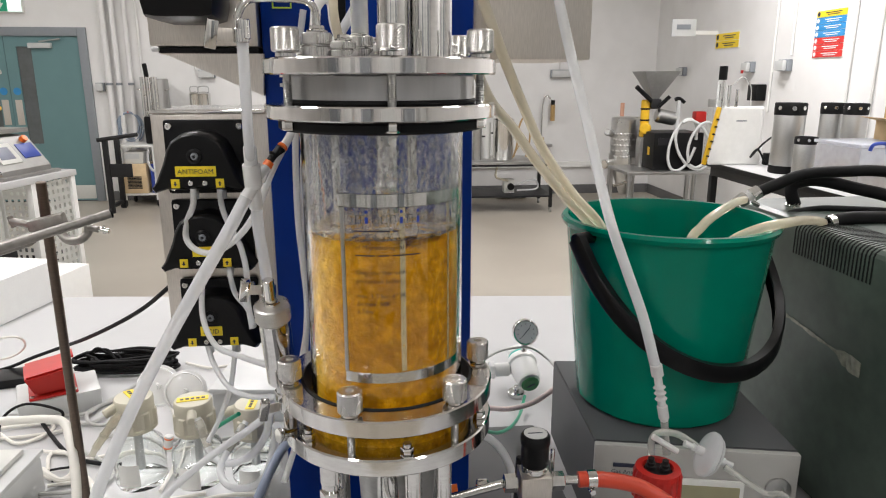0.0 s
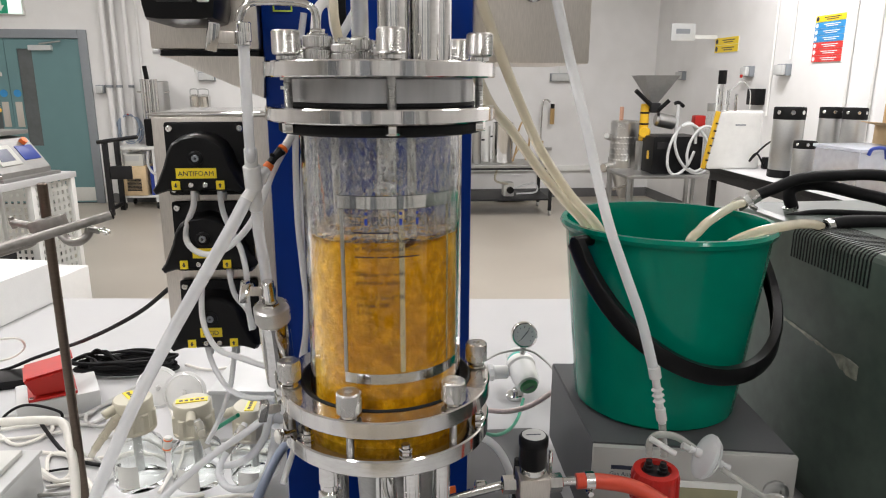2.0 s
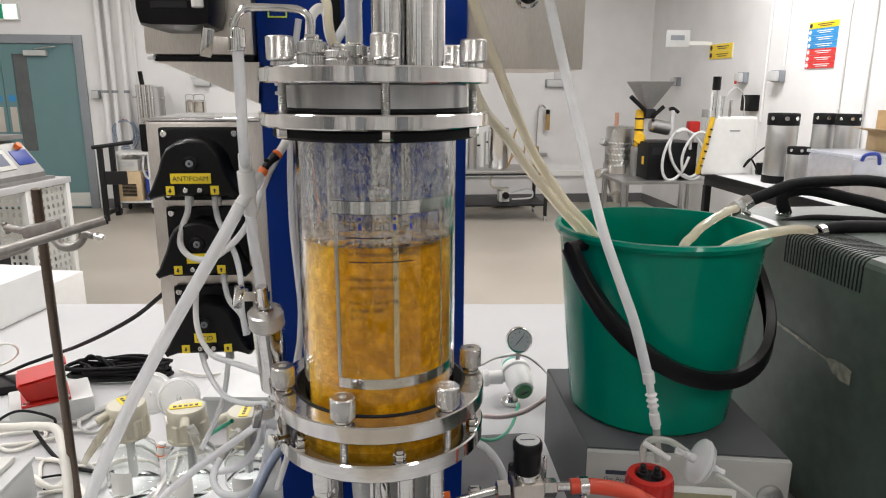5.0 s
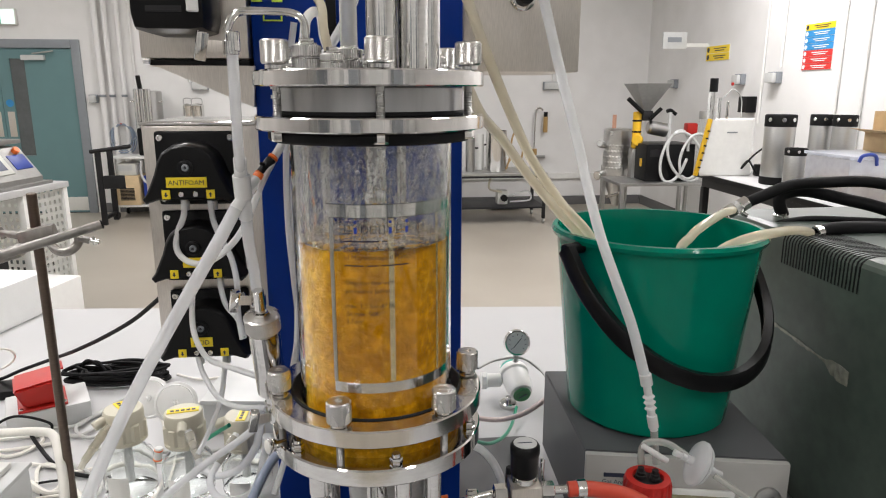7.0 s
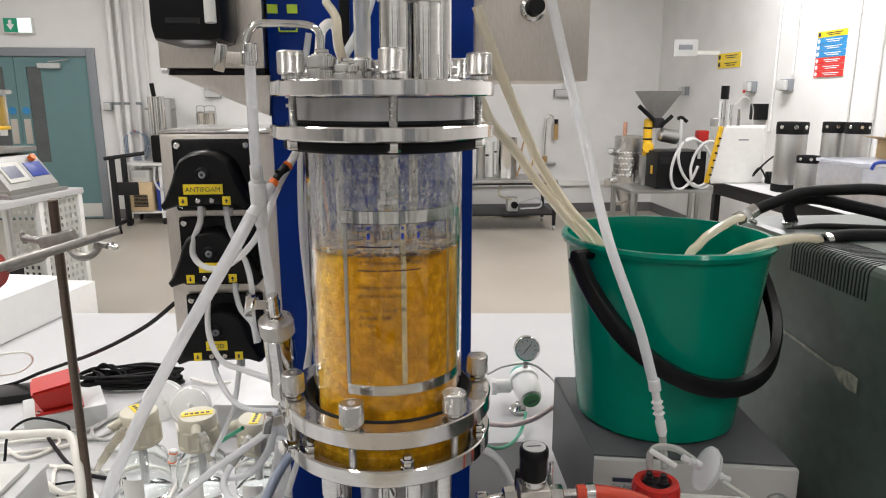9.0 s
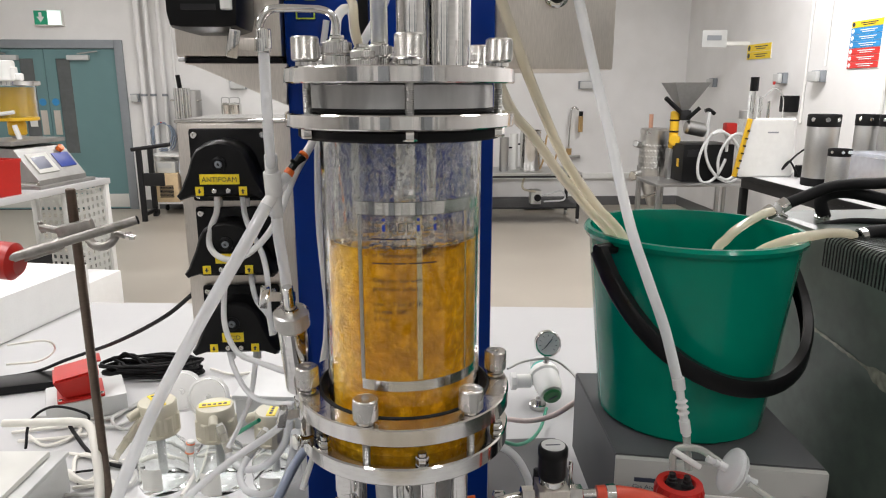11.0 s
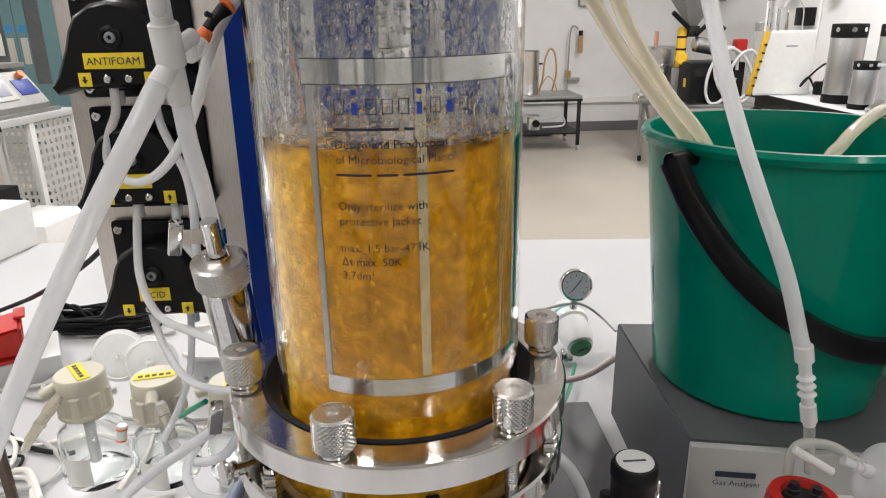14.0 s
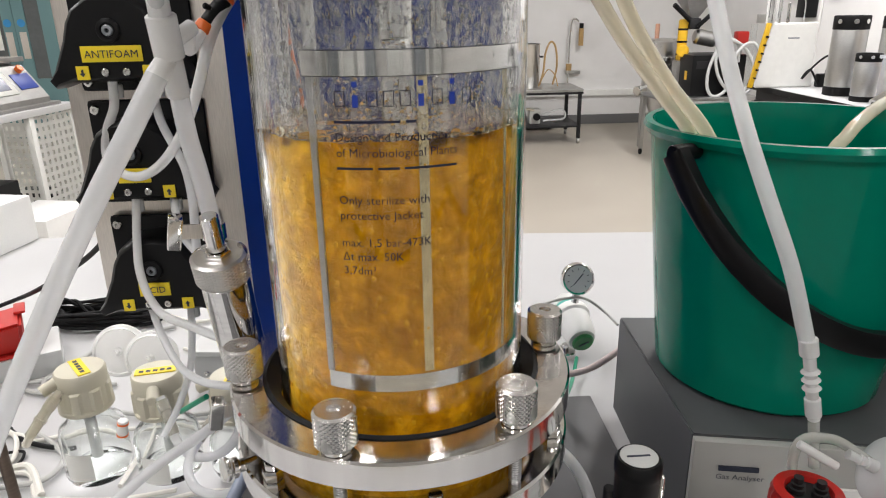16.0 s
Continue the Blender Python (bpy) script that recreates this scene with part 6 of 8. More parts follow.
# ---- retort stand with clamp ----
def retort_stand():
    x, y = -0.418, 0.225
    s = placed("retort_stand", "dark tarnished retort stand with a steel clamp", "retort stand", (x, y, TABLE))
    a, b = Vector((-0.429, 0.250, 0.906)), Vector((-0.409, 0.210, 1.384))
    d = (b - a).normalized()
    foot = a - d * ((a.z - TABLE - 0.012) / d.z)
    rod("upright", foot, b, 0.0058, TARNISH, s, "brown tarnished rod", 20)
    box("base", (foot.x - 0.16, foot.y - 0.05, TABLE), (foot.x + 0.02, foot.y + 0.05, TABLE + 0.012), LIGHT_GREY, s, bevel=0.003)
    p0, p1 = Vector((-0.459, 0.120, 1.313)), Vector((-0.329, 0.200, 1.346))
    rod("clamp_bar", p0 + Vector((0, 0, 0.0)), p1, 0.0055, CAST_METAL, s, "worn grey clamp bar", 20)
    rod("bar_end", p1 - (p1 - p0).normalized() * 0.0005, p1 + (p1 - p0).normalized() * 0.002, 0.0058, BLACK, s)
    bm = box_bm((-0.012, -0.009, -0.009), (0.03, 0.009, 0.009), 0.004)
    part("boss", bm, CAST_METAL, s, "cast boss head", at=Matrix.Translation((-0.415, 0.205, 1.332)) @ pose(0, 0, 0, 0, -12, 8))
    part("jaw", box_bm((-0.045, -0.01, -0.007), (0.022, 0.01, 0.008), 0.004), CAST_METAL, s, "cast clamp jaw", at=Matrix.Translation((-0.425, 0.160, 1.319)) @ pose(0, 0, 0, 0, -16, 8))
    tube("hook", [(-0.390, 0.200, 1.323), (-0.380, 0.195, 1.315), (-0.367, 0.195, 1.315), (-0.359, 0.200, 1.322), (-0.356, 0.200, 1.332)], 0.0052, CAST_METAL, s, "curved cast hook")
    rod("thumb_screw", (-0.356, 0.198, 1.330), (-0.343, 0.196, 1.327), 0.004, CAST_METAL, s)
    rod("thumb_grip", (-0.343, 0.196, 1.328), (-0.330, 0.194, 1.325), 0.0032, POLISH, s)
    rod("wing", (-0.338, 0.196, 1.332), (-0.336, 0.194, 1.322), 0.002, POLISH, s)
    rod("thumb_screw", (-0.446, 0.200, 1.339), (-0.416, 0.200, 1.332), 0.0045, CAST_METAL, s)
    rod("wing", (-0.446, 0.200, 1.345), (-0.442, 0.200, 1.331), 0.0032, CAST_METAL, s)
    k = rod("grip", (-0.477, 0.140, 1.314), (-0.441, 0.140, 1.309), 0.022, RED_PLASTIC, s, "red rubber grip", 24, 0.007)


retort_stand()


# ---- reagent bottles ----
def reagent_bottle(x, y, ztop, turn, label):
    SC = 1.17
    b = thing("reagent_bottle", label, "bottle", pose(x, y, TABLE, 0, 0, turn) @ Matrix.Scale(SC, 4), "reagent bottles")
    h = (ztop - TABLE) / SC
    lathe("glass", [(0, 0.004), (0.031, 0), (0.0335, 0.006), (0.0335, h - 0.075), (0.031, h - 0.066), (0.024, h - 0.06), (0.02, h - 0.052), (0.02, h - 0.02), (0.0178, h - 0.02), (0.0178, h - 0.052), (0.0225, h - 0.062), (0.029, h - 0.068), (0.0312, h - 0.077), (0.0312, 0.008), (0, 0.007)], BOTTLE_GLASS, b, "clear glass body", 40).visible_shadow = False
    n = 14
    verts = [(0.0339 * math.sin(w), -0.0339 * math.cos(w), z) for w in [radians(-34 - turn + 50 * i / n) for i in range(n + 1)] for z in (h - 0.116, h - 0.084)]
    obj("paper_label", verts, [(2 * i, 2 * i + 2, 2 * i + 3, 2 * i + 1) for i in range(n)], PAPER, b, "white paper label")
    # ribbed skirt
    n = 48
    verts, faces, rows = [], [], []
    for r, z, tooth in ((0.0252, h - 0.046, 0), (0.027, h - 0.044, 0), (0.027, h - 0.041, 0), (0.0262, h - 0.04, 0.0012), (0.0258, h - 0.019, 0.0012), (0.0245, h - 0.017, 0)):
        rows.append(list(range(len(verts), len(verts) + n)))
        for i in range(n):
            w = 2 * math.pi * i / n
            q = r + (tooth if (i // 3) % 2 else -tooth)
            verts.append((q * math.cos(w), q * math.sin(w), z))
    for a, c in zip(rows, rows[1:]):
        for i in range(n):
            j = (i + 1) % n
            faces.append((a[i], a[j], c[j], c[i]))
    cap = obj("cap", verts, faces, BEIGE_CAP, b, "beige ribbed screw cap")
    lathe("cap_top", [(0.0245, h - 0.0175), (0.025, h - 0.016), (0.0248, h - 0.002), (0.0232, h), (0, h)], BEIGE_CAP, b, "beige cap top", 40)
    tape = box("tape", (-0.02, -0.006, h + 0.0002), (0.02, 0.006, h + 0.0012), YELLOW, b, "yellow written tape", 0, pose(0, 0, 0, 0, 0, 18))
    for i in range(5):
        box("text_bar", (-0.016 + i * 0.0068, -0.0025, 0.0013 + h), (-0.0115 + i * 0.0068, 0.0015, 0.0016 + h), INK, tape, bevel=0)
    # side spouts with tubing
    rod("spout", (0.006, -0.02, h - 0.008), (0.012, -0.036, h - 0.014), 0.0062, BEIGE_CAP, b, "beige spout", 16)
    rod("dip_tube", (0.002, 0, 0.02), (0.002, 0, h - 0.05), 0.0058, LIGHT_GREY, b, "grey dip tube", 12)
    return b


B1 = reagent_bottle(-0.393, 0.365, 1.026, -70, "clear reagent bottle with beige cap and yellow tape")
B2 = reagent_bottle(-0.302, 0.36, 1.019, -8, "clear reagent bottle with beige cap and yellow tape")
B3 = reagent_bottle(-0.211, 0.36, 1.009, -110, "clear reagent bottle with beige cap beside the vessel")
for a, b in (((-0.405, 0.326, 1.0105), (-0.432, 0.304, 0.973)), ((-0.284, 0.318, 1.003), (-0.267, 0.296, 0.971)), ((-0.217, 0.316, 0.993), (-0.237, 0.284, 0.969))):
    a, b = Vector(a), Vector(b)
    L = (b - a).length
    cn = placed("tube_connector", "yellowed clear push-fit connector on a bottle spout", "connector", a)
    lathe("barrel", [(0.0, 0), (0.0072, 0), (0.0072, L * 0.3), (0.0062, L * 0.32), (0.0062, L * 0.55), (0.0074, L * 0.56), (0.0074, L * 0.62), (0.006, L * 0.64), (0.006, L), (0.0, L)], LUER, cn, "", 20, align(a, b))
    for q in range(6):
        rod("rib", a + (b - a) * 0.34 + Matrix.Rotation(q * math.pi / 3, 3, "Z") @ Vector((0.0064, 0, 0)), a + (b - a) * 0.54 + Matrix.Rotation(q * math.pi / 3, 3, "Z") @ Vector((0.0064, 0, 0)), 0.0008, LUER, cn, "", 6)
membrane_filter((-0.389, 0.470, 0.993), (0.1, -1, 0.35), 0.036, "white disc membrane filter behind the bottles")
membrane_filter((-0.336, 0.440, 0.996), (0.05, -1, 0.35), 0.035, "white disc membrane filter behind the bottles")
hose("bottle_tube", "clear tube from a reagent bottle cap", [(-0.401, 0.330, 1.015), (-0.411, 0.320, 1.004), (-0.425, 0.310, 0.985), (-0.437, 0.300, 0.963)], 0.0048, LUER)
hose("bottle_tube", "milky tube from a bottle cap to a pump", [(-0.286, 0.320, 1.007), (-0.276, 0.310, 0.986), (-0.263, 0.290, 0.964), (-0.238, 0.270, 0.958), (-0.199, 0.240, 0.983), (-0.165, 0.200, 1.037), (-0.148, 0.160, 1.099), (-0.143, 0.130, 1.129)], 0.0052, SILICONE)
hose("bottle_tube", "milky tube looping between the bottles", [(-0.215, 0.320, 0.997), (-0.226, 0.300, 0.980), (-0.238, 0.280, 0.968), (-0.241, 0.250, 0.959), (-0.224, 0.220, 0.954), (-0.191, 0.190, 0.968), (-0.159, 0.150, 1.008), (-0.140, 0.120, 1.065), (-0.131, 0.100, 1.107)], 0.005, SILICONE)
hose("bottle_tube", "milky tube along the front of the bottles", [(-0.134, 0.120, 1.119), (-0.168, 0.110, 1.096), (-0.207, 0.100, 1.073), (-0.243, 0.080, 1.050), (-0.271, 0.060, 1.028)], 0.0045, SILICONE)
hose("grey_tube", "blue-grey hose under the vessel", [(-0.113, 0.100, 1.091), (-0.127, 0.080, 1.081), (-0.140, 0.050, 1.063), (-0.156, 0.040, 1.028)], 0.0055, simple("blue_grey_hose", (0.25, 0.29, 0.38), 0.4))


# ---- supply box, cables and clutter on the table ----
def supply_box():
    b = thing("socket_box", "light grey supply box with a red industrial socket", "socket box", Matrix.Translation((-0.622, 0.59, 0.880)) @ pose(0, 0, 0, 0, 0, 27) @ Matrix.Scale(0.82, 4))
    box("case", (-0.075, 0, 0), (0.096, 0.13, 0.05), LIGHT_GREY, b, "light grey case", 0.005)
    bm = bmesh.new()
    lo = [(-0.036, 0.012, 0.058), (0.036, 0.012, 0.058), (0.036, 0.1, 0.058), (-0.036, 0.1, 0.058)]
    hi = [(-0.055, -0.02, 0.116), (0.042, -0.02, 0.128), (0.042, 0.085, 0.128), (-0.055, 0.085, 0.116)]
    v0 = [bm.verts.new(v) for v in lo]
    v1 = [bm.verts.new(v) for v in hi]
    bm.faces.new(list(reversed(v0)))
    bm.faces.new(v1)
    for i in range(4):
        j = (i + 1) % 4
        bm.faces.new((v0[i], v0[j], v1[j], v1[i]))
    bmesh.ops.bevel(bm, geom=bm.edges[:], offset=0.006, segments=2, affect="EDGES")
    s = part("red_socket", bm, RED_PLASTIC, b, "red socket with hinged lid")
    box("red_flange", (-0.05, 0.004, 0.0505), (0.05, 0.112, 0.0575), RED_PLASTIC, b, "red mounting flange", 0.003)
    box("lid_hinge", (0.03, 0.03, 0.1285), (0.05, 0.08, 0.134), RED_PLASTIC, b, "red lid hinge", 0.002)
    for x in (-0.043, 0.043):
        screw("screw", Matrix.Translation((x, 0.01, 0.058)), 0.005, POLISH, b)


supply_box()
for lo, sz, label in (((-0.80, 0.723, 0.880), (0.16, 0.07, 0.02), "flat black power adapter on the table"),):
    a = thing("power_adapter", label, "adapter", Matrix.Translation(lo) @ pose(0, 0, 0, 0, 0, 15))
    box("body", (-0.12, 0, 0), (0.06, sz[1], sz[2]), BLACK, a, bevel=0.006)

fb = thing("foam_box", "white expanded foam box standing on the table", "box", Matrix.Translation((-0.943, 1.352, TABLE)) @ pose(0, 0, 0, 0, 0, -12))
box("body", (-0.4, -0.62, 0), (0, 0, 0.118), FOAM, fb, "white foam block", 0.005)

tr = thing("plastic_tray", "pale grey plastic tray box at the table's edge", "tray", pose(-0.534, 0.35, TABLE, 0, 0, -2))
box("body", (-0.34, -0.3, 0), (0, 0, 0.062), LIGHT_GREY, tr, "pale grey tray body", 0.005)
box("lip", (-0.344, -0.304, 0.0625), (0.003, 0.003, 0.07), LIGHT_GREY, tr, "pale grey lip", 0.002)
box("lid", (-0.33, -0.29, 0.0705), (-0.018, -0.012, 0.079), PALE_PANEL, tr, "off-white flat lid", 0.002)

tb = thing("grey_module", "pale grey plastic module behind the bottles", "module", Matrix.Translation((-0.303, 0.546, 0.880)) @ pose(0, 0, 0, 0, 0, -6))
box("body", (-0.02, 0, 0), (0.13, 0.14, 0.058), LIGHT_GREY, tb, "light grey case", 0.004)
box("lid", (-0.024, -0.004, 0.0585), (0.134, 0.144, 0.068), LIGHT_GREY, tb, "light grey stepped lid", 0.003)
for q in (0.0, 0.055, 0.11):
    screw("screw", Matrix.Translation((q, -0.0005, 0.03)) @ FACING, 0.004, POLISH, tb)


def table_cable(label, pts, r, mat, name="cable"):
    """A cable lying on the table: points given as (x, y, lift)."""
    hose("table_" + name, label, [(x, y, TABLE + r + l) for x, y, l in pts], r, mat, "cable", n=8, steps=7, group="cables on the table")


GREY_RUN = ("grey cable lying across the table", 0.0036, GREY_CABLE)
WHITE_RUN = ("white cable lying in loops on the table", 0.0032, OFF_WHITE)
BLACK_RUN = ("black cable lying on the table", 0.0034, RUBBER)
for (label, r, mat), pts in (
        (GREY_RUN, [(-0.724, 0.588), (-0.663, 0.586), (-0.613, 0.577), (-0.557, 0.551), (-0.535, 0.568), (-0.524, 0.614), (-0.513, 0.674), (-0.496, 0.725), (-0.42, 0.77)]),
        (GREY_RUN, [(-0.72, 0.6), (-0.64, 0.592), (-0.57, 0.584), (-0.555, 0.627), (-0.535, 0.674), (-0.512, 0.724), (-0.47, 0.76)]),
        (GREY_RUN, [(-0.45, 0.57), (-0.503, 0.554), (-0.522, 0.539), (-0.55, 0.554), (-0.566, 0.586), (-0.56, 0.618), (-0.53, 0.655), (-0.505, 0.69)]),
        (WHITE_RUN, [(-0.693, 0.526), (-0.647, 0.491), (-0.616, 0.507), (-0.609, 0.545), (-0.641, 0.571), (-0.712, 0.563)]),
        (WHITE_RUN, [(-0.7, 0.505), (-0.64, 0.515), (-0.585, 0.53), (-0.6, 0.56), (-0.66, 0.555), (-0.73, 0.54)]),
        (WHITE_RUN, [(-0.552, 0.395), (-0.571, 0.443), (-0.558, 0.456), (-0.528, 0.427), (-0.512, 0.384), (-0.524, 0.366), (-0.556, 0.384)]),
        (WHITE_RUN, [(-0.59, 0.46), (-0.533, 0.44), (-0.503, 0.426), (-0.473, 0.434), (-0.431, 0.445), (-0.372, 0.44), (-0.332, 0.45), (-0.272, 0.446), (-0.204, 0.43)]),
        (WHITE_RUN, [(-0.532, 0.351), (-0.478, 0.355), (-0.443, 0.305), (-0.406, 0.3), (-0.346, 0.295), (-0.28, 0.305)]),
        (WHITE_RUN, [(-0.447, 0.3), (-0.432, 0.285), (-0.374, 0.29), (-0.321, 0.28), (-0.255, 0.3), (-0.197, 0.3)]),
        (WHITE_RUN, [(-0.453, 0.661), (-0.415, 0.6), (-0.375, 0.5), (-0.352, 0.42), (-0.352, 0.32)]),
        (WHITE_RUN, [(-0.444, 0.814), (-0.388, 0.788), (-0.329, 0.794), (-0.252, 0.775), (-0.15, 0.74)]),
        (WHITE_RUN, [(-0.38, 0.68), (-0.34, 0.651), (-0.279, 0.54), (-0.23, 0.45), (-0.175, 0.43)]),
        (GREY_RUN, [(-0.5, 0.5), (-0.44, 0.49), (-0.38, 0.475), (-0.3, 0.47), (-0.2, 0.49)]),
        (GREY_RUN, [(-0.55, 0.33), (-0.49, 0.33), (-0.45, 0.34), (-0.445, 0.38), (-0.48, 0.42), (-0.52, 0.45)]),
        (BLACK_RUN, [(-0.637, 0.562), (-0.594, 0.505), (-0.551, 0.456), (-0.516, 0.426), (-0.473, 0.408), (-0.448, 0.41)]),
        (("thin black wire curling on the table", 0.002, RUBBER), [(-0.553, 0.399), (-0.528, 0.401), (-0.507, 0.403), (-0.504, 0.375), (-0.533, 0.366)]),
        (("cream cable lying on the table", 0.0046, OFF_WHITE), [(-0.561, 0.396), (-0.539, 0.376), (-0.514, 0.361), (-0.481, 0.365), (-0.44, 0.31)])):
    table_cable(label, [(x, y, 0.0015 + 0.006 * abs(noise.noise((x * 31, y * 31, r * 900)))) for x, y in pts], r, mat)


def coil(label, c, rx, ry, turns, r, mat, tilt, seed):
    rng = random.Random(seed)
    pts = []
    for i in range(int(turns * 9)):
        w = 2 * math.pi * i / 9
        s = 1 + 0.2 * math.sin(i * 1.7) + rng.uniform(-0.12, 0.12)
        pts.append((c[0] + rx * s * math.cos(w), c[1] + ry * s * math.sin(w), TABLE + r + 0.0027 * i / 9 + abs(rng.gauss(0, 0.004)) + tilt * max(0, math.sin(w))))
    hose("cable_coil", label, pts, r, mat, "cable", n=8, steps=5)


coil("black power cable coiled in a bundle on the table", (-0.562, 0.80), 0.094, 0.03, 12, 0.0032, RUBBER, 0.0, 3)
coil("black power cable looped over the bundle on the table", (-0.618, 0.80), 0.036, 0.016, 2, 0.0032, RUBBER, 0.036, 8)
hose("black_cable", "black mains cable drooping to the table", [(-0.29, 0.36, 1.222), (-0.321, 0.38, 1.201), (-0.392, 0.45, 1.141), (-0.476, 0.53, 1.083), (-0.567, 0.62, 1.026), (-0.639, 0.70, 0.983), (-0.731, 0.75, 0.940), (-0.831, 0.80, 0.893), (-0.95, 0.78, 0.8845)], 0.0036, RUBBER, "cable")
hose("white_cable", "thick white cable bending over the table's edge", [(-0.621, 0.350, 1.001), (-0.545, 0.330, 1.011), (-0.489, 0.300, 1.026), (-0.458, 0.280, 1.028), (-0.434, 0.240, 1.012), (-0.415, 0.200, 0.983), (-0.398, 0.150, 0.949)], 0.0062, OFF_WHITE, "cable")
hose("white_cable", "thin white wire looping over the foam box", [(-0.727, 0.550, 1.016), (-0.696, 0.600, 1.002), (-0.676, 0.620, 1.016), (-0.680, 0.600, 1.042), (-0.750, 0.600, 1.035)], 0.002, OFF_WHITE, "cable")
hose("black_wire", "thin black wire looping above the cables", [(-0.595, 0.350, 0.957), (-0.599, 0.380, 0.989), (-0.571, 0.400, 1.003), (-0.521, 0.400, 0.989), (-0.522, 0.400, 0.969)], 0.0022, RUBBER, "cable")
oj = placed("cable_marker", "white ferrule with orange rings on a cable", "marker", (-0.325, 0.300, 0.982))
rod("sleeve", (-0.327, 0.300, 0.971), (-0.323, 0.300, 0.991), 0.0058, WHITE_PLASTIC, oj)
for up in (0.001, 0.016):
    lathe("ring", disc(0.0064, -0.0012, 0.0012, 0.0004, 0.0058), ORANGE, oj, "", 20, align((-0.327, 0.300, 0.971), (-0.323, 0.300, 0.991)) @ Matrix.Translation((0, 0, up)))
hose("green_tube", "short green tube between the bottles", [(-0.249, 0.280, 1.011), (-0.227, 0.260, 1.032), (-0.206, 0.240, 1.052)], 0.003, BRIGHT_GREEN)


# ---- benches and equipment across the room ----
def east_bench():
    b = placed("wall_bench", "long white bench with black edge and black legs", "bench", (3.08, 2.9, 0))
    z = 0.87
    box("worktop", (2.56, 0.9, z - 0.03), (3.58, 4.55, z), WHITE_LAM, b, bevel=0.003)
    box("edge_strip", (2.548, 0.9, z - 0.034), (2.559, 4.55, z + 0.001), BLACK, b, "black edge strip", 0.002)
    box("rail", (2.6, 0.95, z - 0.11), (2.64, 4.5, z - 0.031), SOFT_BLACK, b, "black steel rail", 0.003)
    box("rail", (2.645, 4.46, z - 0.11), (3.55, 4.5, z - 0.031), SOFT_BLACK, b, "black steel rail", 0.003)
    for y in (0.97, 2.15, 3.3, 4.48):
        for x in (2.62, 3.5):
            box("leg", (x - 0.025, y - 0.025, 0), (x + 0.025, y + 0.025, z - 0.112), SOFT_BLACK, b, "black steel leg", 0.003)


east_bench()


def keg(x, y, z, r, h, label):
    k = thing("drinks_keg", label, "keg", (x, y, z), "steel kegs on the bench")
    lathe("body", [(0, h * 0.07), (r * 0.9, h * 0.075), (r * 0.97, h * 0.12), (r * 0.97, h * 0.84), (r * 0.86, h * 0.9), (r * 0.3, h * 0.925), (0, h * 0.925)], DULL_STEEL, k, "brushed steel body", 40)
    lathe("base_ring", [(r * 0.93, 0), (r, 0.004), (r, h * 0.11), (r * 0.93, h * 0.115), (r * 0.93, 0)], RUBBER, k, "black rubber base", 40)
    # top ring with two hand holes
    n = 40
    verts, faces, rows = [], [], []
    for rr, z0 in ((r * 0.99, h * 0.83), (r * 1.0, h * 0.9), (r * 1.0, h * 0.985), (r * 0.96, h), (r * 0.9, h * 0.985), (r * 0.9, h * 0.86)):
        rows.append(list(range(len(verts), len(verts) + n)))
        verts += [(rr * math.cos(2 * math.pi * i / n), rr * math.sin(2 * math.pi * i / n), z0) for i in range(n)]
    for q, (a, c) in enumerate(zip(rows, rows[1:])):
        for i in range(n):
            j = (i + 1) % n
            faces.append((a[i], a[j], c[j], c[i]))
    obj("top_ring", verts, faces, RUBBER, k, "black rubber top ring", True)
    for w in (200, 250, 290):
        a = radians(w)
        lathe("fitting", disc(r * 0.14, 0, 0.006), POLISH, k, "", 16, Matrix.Translation((r * 0.995 * math.cos(a), r * 0.995 * math.sin(a), h * 0.93)) @ Vector((math.cos(a), math.sin(a), 0)).to_track_quat("Z", "Y").to_matrix().to_4x4())
    return k


KZ = 0.87
KEGS = [((2.643, 3.800, 1.129), (2.903, 3.800, 1.126), (2.745, 3.800, 1.343), "tall steel keg with black rubber ends"),
        ((3.178, 4.100, 1.100), (3.385, 4.100, 1.099), (3.241, 4.100, 1.331), "tall steel keg with black rubber ends"),
        ((3.217, 3.900, 1.116), (3.420, 3.900, 1.114), (3.293, 3.900, 1.334), "tall steel keg standing behind the plastic box"),
        ((2.626, 3.500, 1.045), (2.803, 3.500, 1.043), (2.709, 3.500, 1.141), "short steel keg in front of the tall ones")]
for a, b, t, label in KEGS:
    keg((a[0] + b[0]) / 2, a[1], KZ, (b[0] - a[0]) * 0.39, t[2] - KZ, label)


